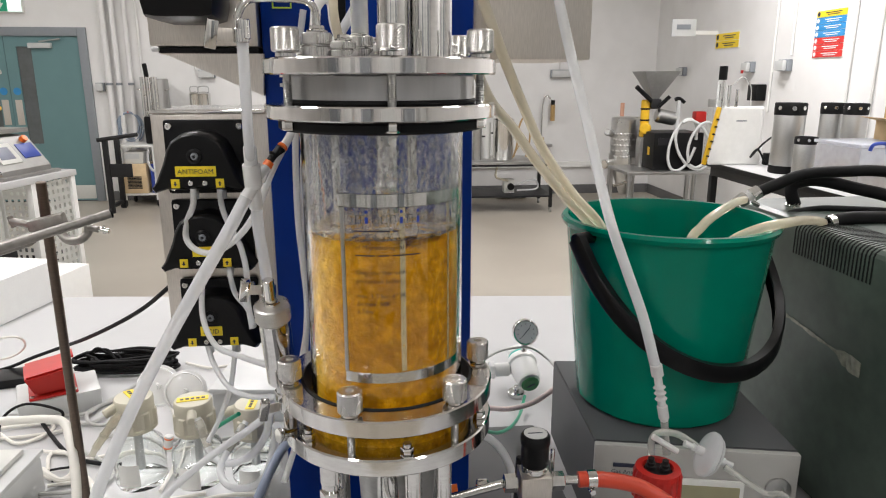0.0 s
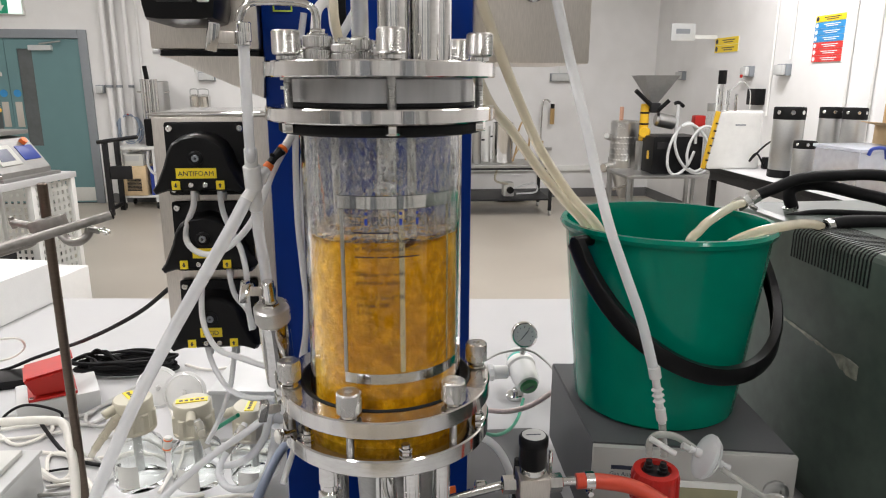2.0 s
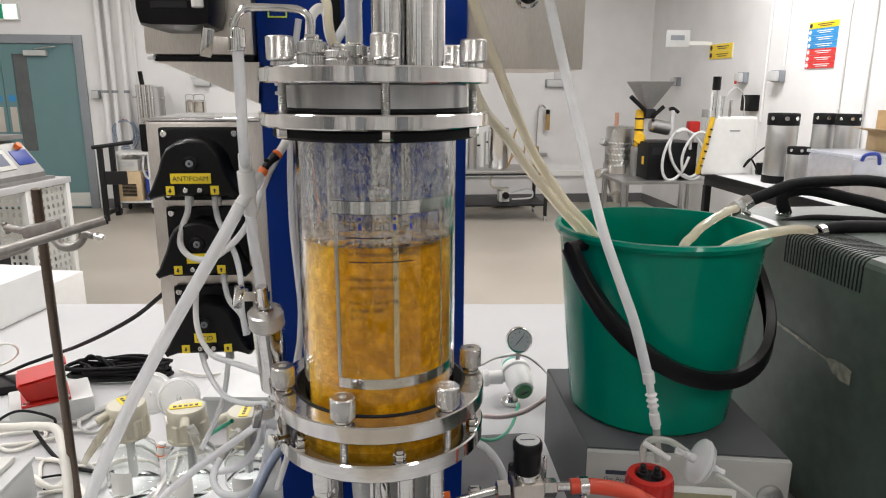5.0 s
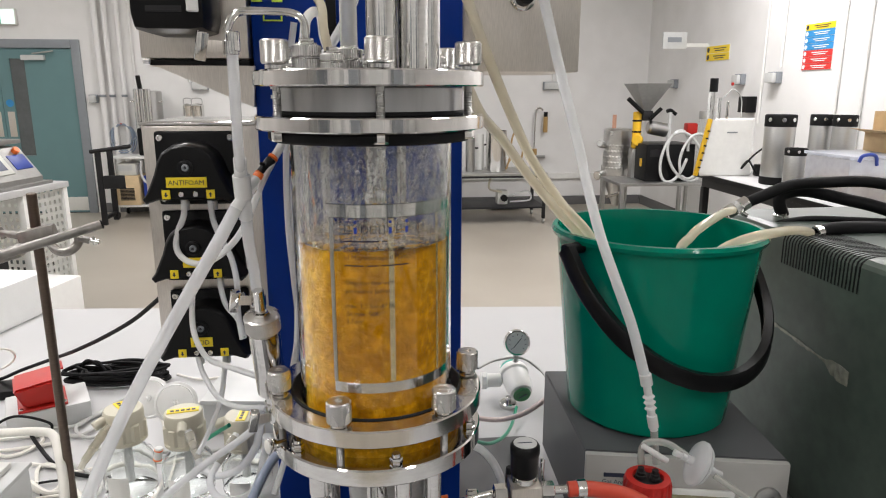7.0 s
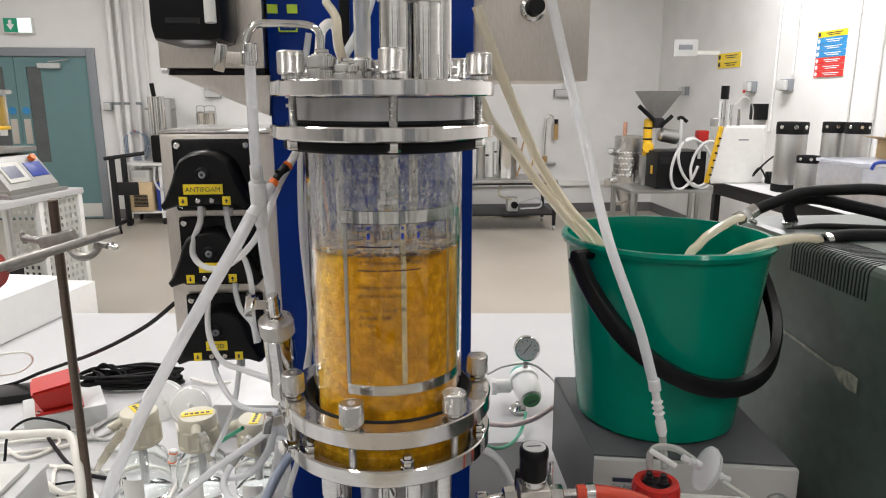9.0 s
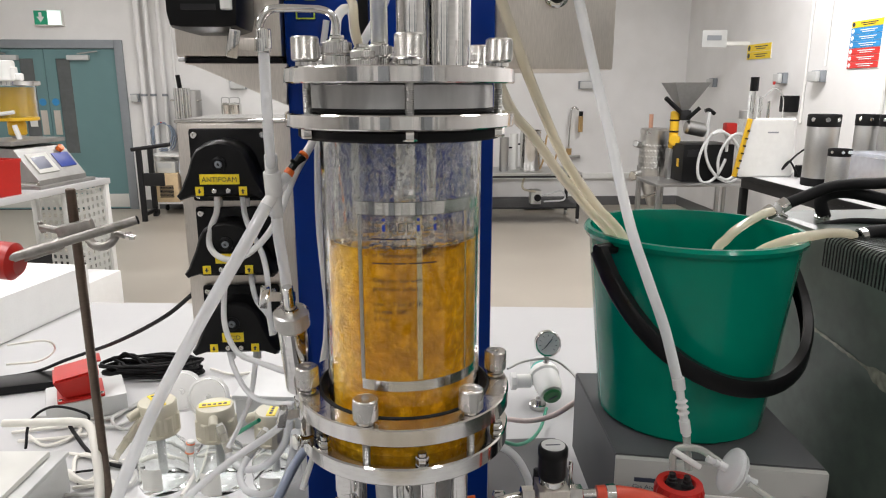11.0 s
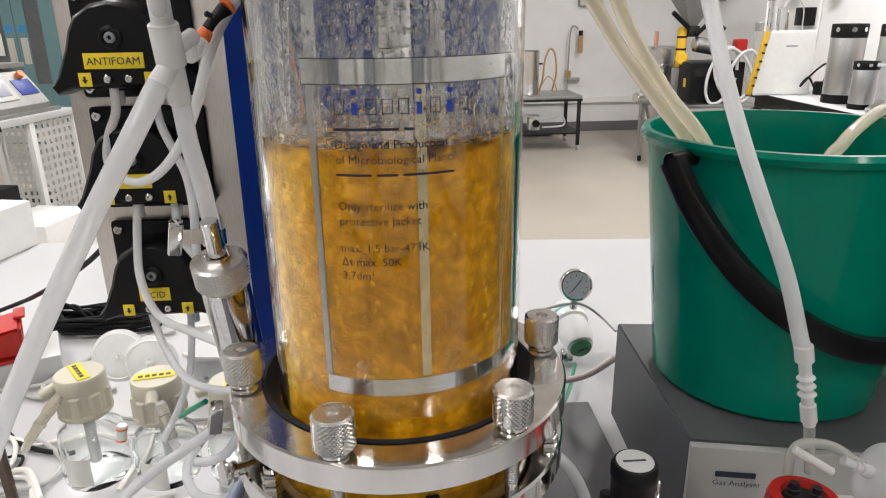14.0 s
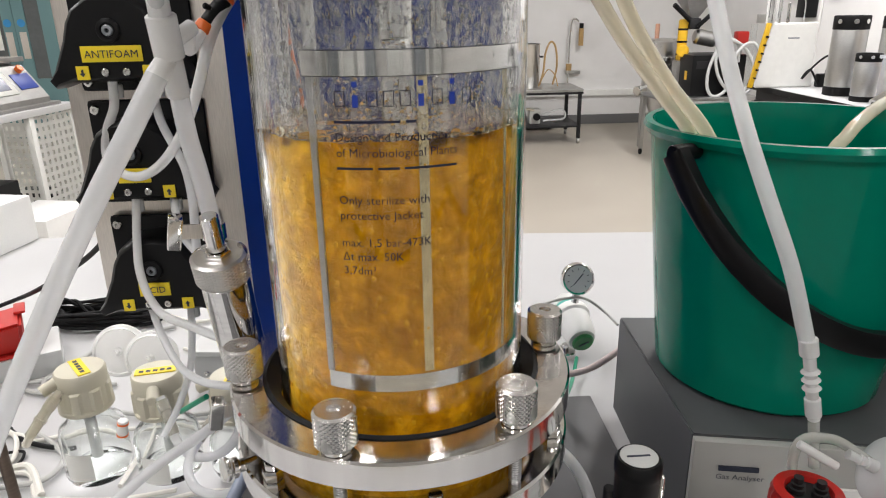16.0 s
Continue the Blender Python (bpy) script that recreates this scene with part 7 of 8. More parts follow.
def plastic_box():
    lo, hi = (2.649, 3.300, 1.093), (3.385, 3.300, 1.086)
    b = placed("storage_box", "clear plastic storage box with a blue clip", "box", (lo[0], 3.1, KZ))
    x0, x1, zt = lo[0], hi[0], (2.472, 3.000, 1.146)[2]
    bm = box_bm((x0, 2.9, KZ), (x1, 3.3, zt - 0.02), 0.012)
    bmesh.ops.delete(bm, geom=[f for f in bm.faces if f.normal.z > 0.9 and f.calc_area() > 0.05], context="FACES")
    part("tub", bm, CLEAR_BOX, b, "clear tub")
    box("lid", (x0 - 0.01, 2.89, zt - 0.019), (x1 + 0.01, 3.31, zt), CLEAR_BOX, b, "clear lid", 0.005)
    tube("clip", [(x0 + 0.04, 2.885, zt - 0.03), (x0 + 0.05, 2.87, zt + 0.005), (x0 + 0.12, 2.87, zt + 0.005), (x0 + 0.15, 2.885, zt - 0.05)], 0.01, BLUE_CRATE, b, "blue plastic clip")
    box("contents", (x0 + 0.05, 2.95, KZ + 0.01), (x1 - 0.05, 3.25, KZ + (zt - KZ) * 0.5), CARD, b, "brown contents", 0.01)
    c = placed("cardboard_box", "open brown cardboard box on the plastic box", "box", (x0 + 0.3, 3.1, zt))
    cx0, cz1 = (2.898, 3.250, 1.238)[0] + 0.08, (2.725, 3.000, 1.261)[2]
    box("carton", (cx0, 2.95, zt + 0.001), (cx0 + 0.42, 3.25, cz1), CARD, c, "brown carton", 0.002)
    box("flap", (cx0 - 0.1, 2.95, cz1 - 0.003), (cx0, 3.25, cz1), CARD, c, "open flap", 0, Matrix.Translation((cx0, 0, cz1)) @ pose(0, 0, 0, 0, 12, 0) @ Matrix.Translation((-cx0, 0, -cz1)))
    box("flap", (cx0 + 0.05, 3.25, cz1), (cx0 + 0.42, 3.254, cz1 + 0.12), CARD, c, "open flap", 0)


plastic_box()


def filling_machine():
    y = 4.25
    a, b = (2.439, 4.250, 0.905), (2.849, 4.250, 0.901)
    zt = (2.619, 4.250, 1.291)[2]
    m = placed("bench_instrument", "white bench instrument with yellow edge and glass columns", "instrument", ((a[0] + b[0]) / 2, y, KZ))
    x0, x1 = a[0], b[0]
    bm = bmesh.new()
    prof = [(x0, KZ), (x1, KZ), (x1 - 0.02, zt), (x0 + 0.08, zt)]
    f0 = [bm.verts.new((x, y, z)) for x, z in prof]
    f1 = [bm.verts.new((x + 0.17, y + 0.26, z)) for x, z in prof]
    bm.faces.new(f0)
    bm.faces.new(list(reversed(f1)))
    for i in range(4):
        j = (i + 1) % 4
        bm.faces.new((f0[i], f1[i], f1[j], f0[j]))
    bmesh.ops.bevel(bm, geom=bm.edges[:], offset=0.008, segments=2, affect="EDGES")
    part("case", bm, WHITE_PLASTIC, m, "white sloped case")
    part("yellow_front", box_bm((-0.036, 0.002, 0), (-0.002, 0.02, (zt - KZ) * 1.02), 0.004), YELLOW_PAINT, m, "yellow front edge", at=Matrix.Translation((x0, y, KZ)) @ pose(0, 0, 0, 0, 11, 0))
    for i in range(6):
        box("black_mark", (-0.021, -0.004, 0), (-0.001, 0.001, 0.012), BLACK, m, bevel=0, at=Matrix.Translation((x0, y - 0.002, KZ)) @ pose(0, 0, 0, 0, 11, 0) @ Matrix.Translation((0, 0, 0.06 + i * 0.055)))
    for dx, h, r, mt in ((0.12, 0.2, 0.028, BOTTLE_GLASS), (0.18, 0.16, 0.018, BOTTLE_GLASS), (0.25, 0.13, 0.012, POLISH), (0.06, 0.06, 0.03, DULL_STEEL)):
        rod("glass_column", (x0 + dx, y + 0.12, zt + 0.001), (x0 + dx, y + 0.12, zt + h), r, mt, m, "glass column")
    rod("black_motor", (x0 + 0.125, y + 0.12, zt + 0.2), (x0 + 0.125, y + 0.12, zt + 0.3), 0.03, BLACK, m, "black motor cap")
    tube("lead", [(x0 + 0.2, y + 0.1, zt + 0.16), (x0 + 0.27, y + 0.1, zt + 0.22), (x0 + 0.34, y + 0.1, zt + 0.15), (x0 + 0.35, y + 0.1, zt + 0.01)], 0.004, GREY_CABLE, m, "thin grey lead")
    box("text_bar", (x0 + 0.2, y - 0.002, zt - 0.1), (x0 + 0.28, y - 0.0005, zt - 0.09), GREY_PAINT, m, bevel=0)
    c = placed("mains_lead", "dark power cord and plug beside the instrument", "cable", (x1 + 0.05, y, KZ))
    tube("cord", [(x1 + 0.02, y - 0.05, KZ + 0.02), (x1 - 0.05, y - 0.05, KZ + 0.12), (x1 - 0.1, y - 0.05, KZ + 0.06), (x1 + 0.0, y - 0.05, KZ + 0.17), (x1 + 0.08, y - 0.04, KZ + 0.2), (x1 + 0.06, y - 0.04, KZ + 0.03)], 0.007, BLACK, c)
    box("plug", (x1 + 0.02, y - 0.06, KZ + 0.001), (x1 + 0.1, y, KZ + 0.09), BLACK, c, bevel=0.01)
    p = (2.956, 4.500, 1.391)
    s = placed("wall_speaker", "small black box on the wall above the bench", "box", (ROOM_R, 6.0, 1.4))
    q = (3.600, 5.621, 1.367)
    box("case", (ROOM_R - 0.1, q[1] - 0.08, q[2] - 0.07), (ROOM_R - 0.001, q[1] + 0.08, q[2] + 0.08), BLACK, s, bevel=0.008)


filling_machine()


def steel_table(name, x0, x1, y0, y1, z, label, shelf=None, group=""):
    t = placed(name, label, "table", ((x0 + x1) / 2, (y0 + y1) / 2, 0), group)
    box("tabletop", (x0, y0, z - 0.03), (x1, y1, z), DULL_STEEL, t, "steel top", 0.004)
    for x in (x0 + 0.03, x1 - 0.03):
        for y in (y0 + 0.03, y1 - 0.03):
            box("leg", (x - 0.018, y - 0.018, 0.06), (x + 0.018, y + 0.018, z - 0.031), SOFT_BLACK if shelf else DULL_STEEL, t, "square leg", 0.002)
            rod("caster", (x - 0.012, y, 0.03), (x + 0.012, y, 0.03), 0.03, DULL_STEEL if shelf else RUBBER, t, "small caster", 16, 0.004)
    if shelf:
        box("shelf", (x0 + 0.01, y0 + 0.01, shelf - 0.02), (x1 - 0.01, y1 - 0.01, shelf), SOFT_BLACK, t, "dark lower shelf", 0.003)
        box("rail", (x0, y0 - 0.004, z - 0.055), (x1, y0 - 0.0005, z - 0.0305), SOFT_BLACK, t, "black rail", 0.002)
    return t


steel_table("steel_table", -0.4, 1.97, 6.9, 7.55, 0.59, "low steel table on casters with black frame", 0.2)
for a, b, t, mt, nm in (((1.306, 7.200, 0.803), (1.545, 7.200, 0.801), (1.420, 7.200, 1.048), POLISH, "steel pot on the low table"), ((1.195, 7.300, 0.796), (1.295, 7.300, 0.795), (1.239, 7.300, 1.004), WHITE_PLASTIC, "white container on the low table"), ((1.054, 7.100, 0.814), (1.158, 7.100, 0.813), (1.111, 7.100, 0.973), DULL_STEEL, "steel can on the low table")):
    r = (b[0] - a[0]) / 2
    p = thing("cooking_pot", nm, "pot", ((a[0] + b[0]) / 2, a[1], 0.59), "pots on the low table")
    h = t[2] - 0.59
    lathe("body", [(0, 0), (r * 0.96, 0), (r, 0.01), (r, h - 0.01), (r * 1.04, h), (r * 0.97, h), (r * 0.96, 0.012), (0, 0.01)], mt, p, "", 32)
    rod("handle", (r + 0.002, 0, h * 0.7), (r + 0.04, 0, h * 0.7), 0.01, BLACK, p)
gj = thing("glass_jar", "large glass jar on a dark base on the low table", "jar", (0.86, 7.2, 0.59), "pots on the low table")
lathe("dark_base", disc(0.13, 0, 0.1, 0.012), SOFT_BLACK, gj, "dark round base", 32)
lathe("glass", [(0.11, 0.101), (0.118, 0.11), (0.118, 0.36), (0.09, 0.4), (0.086, 0.4), (0.113, 0.358), (0.113, 0.112), (0.11, 0.101)], BOTTLE_GLASS, gj, "clear glass jar", 40)
lathe("lid", disc(0.1, 0.401, 0.43, 0.006), DULL_STEEL, gj, "steel lid", 32)
hose("amber_hose", "amber hose arching over the low table", [(1.56, 7.25, 0.6), (1.6, 7.25, 0.75), (1.62, 7.25, 0.95), (1.68, 7.28, 1.06), (1.74, 7.3, 1.0), (1.76, 7.3, 0.8), (1.72, 7.3, 0.6)], 0.011, AMBER_TUBE)
hose("amber_hose", "brown wire looping beside the steel pot", [(1.53, 7.15, 0.6), (1.57, 7.12, 0.7), (1.63, 7.12, 0.78), (1.7, 7.12, 0.72), (1.74, 7.12, 0.6)], 0.006, AMBER_TUBE)
pc = placed("floor_device", "small pump and hose on the shelf of the low table", "pump", (1.537, 7.200, 0.305))
q = (1.523, 7.200, 0.299)
box("body", (q[0] - 0.09, 7.1, 0.2), (q[0] + 0.03, 7.25, 0.36), PALE_PANEL, pc, bevel=0.01)
rod("motor", (q[0] - 0.02, 7.09, 0.28), (q[0] - 0.02, 7.05, 0.28), 0.04, BLACK, pc)
tube("tubing", [(q[0] - 0.05, 7.08, 0.35), (q[0] - 0.2, 7.05, 0.4), (q[0] - 0.17, 7.05, 0.55), (q[0] - 0.12, 7.0, 0.585)], 0.012, YELLOWED, pc, "yellowed hose")
tube("tubing", [(q[0] + 0.03, 7.08, 0.3), (q[0] + 0.25, 7.05, 0.36), (q[0] + 0.28, 7.05, 0.26), (q[0] + 0.05, 7.05, 0.24)], 0.01, SILICONE, pc, "pale hose")
sc = placed("floor_scale", "dark flat scale on the floor under the table", "scale", (1.678, 7.897, 0.000))
q = (1.678, 7.897, 0.000)
box("plate", (q[0] - 0.2, q[1] - 0.05, 0.02), (q[0] + 0.2, q[1] + 0.25, 0.05), SOFT_BLACK, sc, bevel=0.006)
for dx in (-0.17, 0.17):
    rod("foot", (q[0] + dx, q[1] + 0.05, 0), (q[0] + dx, q[1] + 0.05, 0.02), 0.02, RUBBER, sc)


def flow_meter():
    a, b = Vector((2.091, 8.100, 0.630)), Vector((2.228, 8.100, 1.149))
    f = placed("gas_flowmeter", "glass flow meters with amber scales on the wall", "flow meter", a)
    rod("glass_tube", (b.x, 8.1, b.z - 0.18), (b.x, 8.1, b.z + 0.02), 0.03, AMBER_TUBE, f, "amber scale tube")
    rod("cap", (b.x, 8.1, b.z + 0.021), (b.x, 8.1, b.z + 0.08), 0.026, BLACK, f)
    rod("valve", (a.x, 8.1, a.z + 0.05), (a.x, 8.1, a.z + 0.13), 0.035, AMBER_TUBE, f)
    tube("pipe", [(a.x, 8.12, a.z - 0.5), (a.x, 8.12, a.z), (a.x + 0.01, 8.12, b.z + 0.05), (a.x + 0.06, 8.12, b.z + 0.13), (b.x - 0.03, 8.12, b.z + 0.1)], 0.012, POLISH, f)
    box("bracket", (a.x - 0.02, 8.13, a.z), (b.x + 0.02, ROOM_B - 0.001, a.z + 0.04), DULL_STEEL, f)


flow_meter()

# corner with fermenter, mill and cooler
ST = 0.62
sx0, sx1 = (2.380, 6.000, 0.616)[0], (3.276, 5.800, 0.529)[0]
steel_table("steel_stand", sx0, sx1, 5.7, 6.3, ST, "low steel stand carrying a cooler and a mill")


def cooler():
    a, b = (2.670, 5.850, 0.587), (3.190, 5.850, 0.580)
    zt = (2.863, 5.850, 0.985)[2]
    c = placed("black_cooler", "black chiller box with a coiled grey hose", "cooler", ((a[0] + b[0]) / 2, 6.0, ST))
    box("case", (a[0], 5.82, ST + 0.001), (b[0] - 0.02, 6.25, zt), BLACK, c, bevel=0.01)
    box("control_strip", (a[0] - 0.004, 5.92, ST + 0.14), (a[0] - 0.0005, 5.97, ST + 0.22), YELLOW_PAINT, c, bevel=0)
    box("vent", (a[0] + 0.04, 5.815, zt - 0.12), (a[0] + 0.2, 5.819, zt - 0.05), SOFT_BLACK, c, bevel=0)
    for k, (share, rx, rz, ph, lean) in enumerate(((0.52, 0.13, 0.25, 0.2, 0.05), (0.72, 0.17, 0.24, 2.3, -0.07), (0.86, 0.13, 0.22, 4.2, 0.04))):
        mx, mz = a[0] + (b[0] - a[0]) * share, ST + 0.25
        pts = [(mx + rx * math.cos(w + ph) + lean * math.sin(w + ph), 5.79 - 0.014 * k - 0.002 * i, mz + rz * math.sin(w + ph)) for i, w in enumerate([q * 0.6 for q in range(11)])]
        tube("coiled_hose", pts, 0.014, LIGHT_GREY, c, "pale grey hose loop")
    rod("handle_post", (b[0] - 0.18, 6.1, zt), (b[0] - 0.18, 6.1, zt + 0.3), 0.02, LIGHT_GREY, c)
    tube("handle_grip", [(b[0] - 0.22, 6.1, zt + 0.31), (b[0] - 0.18, 6.1, zt + 0.32), (b[0] - 0.12, 6.1, zt + 0.28)], 0.018, BLACK, c)


cooler()


def mill():
    y = 6.15
    q0, q1, tip = (2.546, 6.150, 1.568), (2.997, 6.150, 1.568), (2.789, 6.150, 1.302)
    m = placed("grain_mill", "yellow grain mill with a large steel hopper", "mill", (tip[0], y, ST))
    cx = (q0[0] + q1[0]) / 2
    h = (q1[0] - q0[0]) * 0.4
    bm = bmesh.new()
    top = [bm.verts.new((cx + sx * h, y + sy * h, q0[2])) for sx, sy in ((-1, -1), (1, -1), (1, 1), (-1, 1))]
    bot = [bm.verts.new((cx + sx * 0.035, y + sy * 0.035, tip[2])) for sx, sy in ((-1, -1), (1, -1), (1, 1), (-1, 1))]
    for i in range(4):
        j = (i + 1) % 4
        bm.faces.new((bot[i], bot[j], top[j], top[i]))
    ex = bmesh.ops.solidify(bm, geom=bm.faces[:], thickness=0.006)
    part("hopper", bm, simple("grey_hopper_steel", (0.4, 0.4, 0.39), 0.4, 0.15), m, "grey steel hopper", False)
    p = (2.687, 6.150, 1.083)
    zt = (2.671, 6.150, 1.291)[2]
    zm = ST + 0.3
    rod("mill_body", (p[0], y, zm), (p[0], y, zt), 0.044, YELLOW_PAINT, m, "yellow mill body", 20, 0.012)
    for k in range(3):
        lathe("black_band", disc(0.048, 0, 0.018, 0.004), BLACK, m, "black band", 20, Matrix.Translation((p[0], y, zm + 0.05 + k * (zt - zm) * 0.3)))
    rod("yellow_flange", (p[0] - 0.03, y - 0.1, zm + 0.09), (p[0] + 0.01, y - 0.02, zm + 0.09), 0.055, YELLOW_PAINT, m, "yellow round flange", 24, 0.01)
    rod("yellow_arm", (p[0] + 0.02, y - 0.03, zm + 0.06), (p[0] + 0.12, y - 0.03, zm - 0.02), 0.028, YELLOW_PAINT, m, "yellow arm", 16, 0.008)
    box("throat", (cx - 0.05, y - 0.06, tip[2] - 0.1), (cx + 0.06, y + 0.05, tip[2]), SOFT_BLACK, m, "dark throat", 0.02)
    rod("crank_arm", (2.715, 6.080, 1.282), (2.542, 6.050, 1.421), 0.022, BLACK, m, "black lever")
    rod("crank_arm", (2.795, 6.080, 1.226), (2.892, 6.050, 1.327), 0.02, BLACK, m, "black lever")
    rod("drum", (2.801, 6.150, 1.139), (3.014, 6.150, 1.098), 0.07, DULL_STEEL, m, "grey round drum", 24, 0.02)
    box("stand", (p[0] - 0.05, y - 0.05, ST + 0.001), (p[0] + 0.05, y + 0.05, ST + 0.3), DULL_STEEL, m, "steel stand")


mill()


STEEL_TANK = brushed("satin_tank_steel", (0.66, 0.66, 0.65), 0.3, (1, 1, 4))


def fermenter():
    a, b, t = (2.506, 6.600, 0.845), (2.836, 6.600, 0.843), (2.641, 6.600, 1.099)
    r, cx, y = (b[0] - a[0]) / 2, (a[0] + b[0]) / 2, 6.6
    f = placed("conical_fermenter", "dimpled steel conical fermenter on legs", "fermenter", (cx, y, 0))
    zb, zt = (2.674, 6.600, 0.598)[2], t[2]
    lathe("tank", [(0, zb - 0.35), (0.04, zb - 0.34), (r, zb), (r, zt - 0.02), (r * 0.9, zt), (0, zt + 0.01)], STEEL_TANK, f, "bright steel tank", 40, Matrix.Translation((cx, y, 0)))
    for i in range(5):
        for j in range(14):
            w = radians(180 + 180 * (j + 0.5 * (i % 2)) / 14)
            lathe("dimple", [(0.017, 0), (0.01, 0.003), (0, 0.004)], STEEL_TANK, f, "", 8, Matrix.Translation((cx + r * math.cos(w), y + r * math.sin(w), zb + 0.08 + i * (zt - zb - 0.2) / 5)) @ Vector((math.cos(w), math.sin(w), 0)).to_track_quat("Z", "Y").to_matrix().to_4x4())
    for w in (30, 150, 270):
        w = radians(w)
        rod("leg", (cx + r * 0.95 * math.cos(w), y + r * 0.95 * math.sin(w), 0), (cx + r * 0.95 * math.cos(w), y + r * 0.95 * math.sin(w), zb + 0.1), 0.02, DULL_STEEL, f)
    q = (2.609, 6.600, 1.195)
    rod("airlock", (q[0], y, zt + 0.005), (q[0], y, q[2] + 0.05), 0.022, simple("pale_orange_plastic", (0.72, 0.4, 0.28), 0.4), f, "pale orange airlock")
    rod("valve", (2.425, 6.515, 0.943), (2.508, 6.600, 0.918), 0.036, DULL_STEEL, f, "steel side valve", 20, 0.01)
    rod("valve", (2.405, 6.500, 0.601), (2.546, 6.600, 0.611), 0.05, POLISH, f, "steel outlet valve", 20, 0.01)
    rod("valve_handle", (2.491, 6.400, 0.381), (2.645, 6.400, 0.427), 0.018, POLISH, f)


fermenter()
rc = placed("red_can", "small red can and glass tube behind the cooler", "can", (3.322, 6.300, 1.128))
q0, q1 = (3.274, 6.300, 1.053), (3.392, 6.300, 1.169)
box("can", (q0[0], 6.25, q0[2]), (q1[0], 6.35, q1[2]), RED_PLASTIC, rc, bevel=0.02)
rod("post", ((q0[0] + q1[0]) / 2, 6.3, 0), ((q0[0] + q1[0]) / 2, 6.3, q0[2]), 0.02, DULL_STEEL, rc)
rod("glass_tube", (q1[0] + 0.06, 6.3, 0.6), (q1[0] + 0.06, 6.3, q1[2] + 0.06), 0.03, BOTTLE_GLASS, rc)


# ---- left side: trolley, instrument, second reactor ----
def perforated(width, height, cols, rows):
    """A sheet with a grid of upright slots, in the xz plane."""
    bm = bmesh.new()
    xs, zs = [], []
    for k, (size, n, share) in enumerate(((width, cols, 0.42), (height, rows, 0.55))):
        cell = size / n
        marks = [0.0]
        for i in range(n):
            marks += [cell * (i + 0.5 - share / 2), cell * (i + 0.5 + share / 2)]
        (xs if k == 0 else zs).extend(marks + [size])
    grid = [[bm.verts.new((x, 0, z)) for z in zs] for x in xs]
    for i in range(len(xs) - 1):
        for j in range(len(zs) - 1):
            if not (i % 2 and j % 2):
                bm.faces.new((grid[i][j], grid[i + 1][j], grid[i + 1][j + 1], grid[i][j + 1]))
    bmesh.ops.solidify(bm, geom=bm.faces[:], thickness=0.003)
    return bm


def white_trolley():
    t = placed("white_trolley", "white steel trolley with perforated end panel", "trolley", (-2.55, 3.75, 0))
    M = pose(-2.08, 4.22, 0, 0, 0, -12)
    z = 0.9
    w, d = 0.62, 1.35
    box("top", (-w, -d, z - 0.04), (0, 0, z), WHITE_LAM, t, "white top", 0.006, M)
    for x in (-w + 0.03, -0.03):
        for y in (-d + 0.03, -0.42, -0.03):
            box("post", (x - 0.02, y - 0.02, 0.1), (x + 0.02, y + 0.02, z - 0.041), WHITE_PLASTIC, t, "white square post", 0.003, M)
    for x in (-w + 0.03, -0.03):
        for y in (-d + 0.05, -0.05):
            lathe("caster", disc(0.05, -0.015, 0.015, 0.006), RUBBER, t, "black caster", 24, M @ Matrix.Translation((x, y, 0.05)) @ pose(0, 0, 0, 0, 90, 0))
            box("caster_fork", (x - 0.02, y - 0.012, 0.055), (x + 0.02, y + 0.012, 0.0995), DULL_STEEL, t, "", 0.002, M)
    box("low_shelf", (-w, -d, 0.14), (0, 0, 0.17), WHITE_PLASTIC, t, "white low shelf", 0.004, M)
    # perforated end and side panels
    part("perforated_panel", perforated(w - 0.11, 0.66, 11, 13), WHITE_PLASTIC, t, "white perforated panel", False, M @ Matrix.Translation((-w + 0.055, -0.02, 0.19)))
    part("perforated_panel", perforated(0.34, 0.66, 7, 13), WHITE_PLASTIC, t, "white perforated panel", False, M @ Matrix.Translation((-0.03, -0.39, 0.19)) @ pose(0, 0, 0, 0, 0, 90))
    box("dark_case", (-w + 0.06, -d + 0.1, 0.1705), (-0.12, -0.5, 0.5), SOFT_BLACK, t, "dark case on the low shelf", 0.01, M)
    return M, z


TM, TZ = white_trolley()


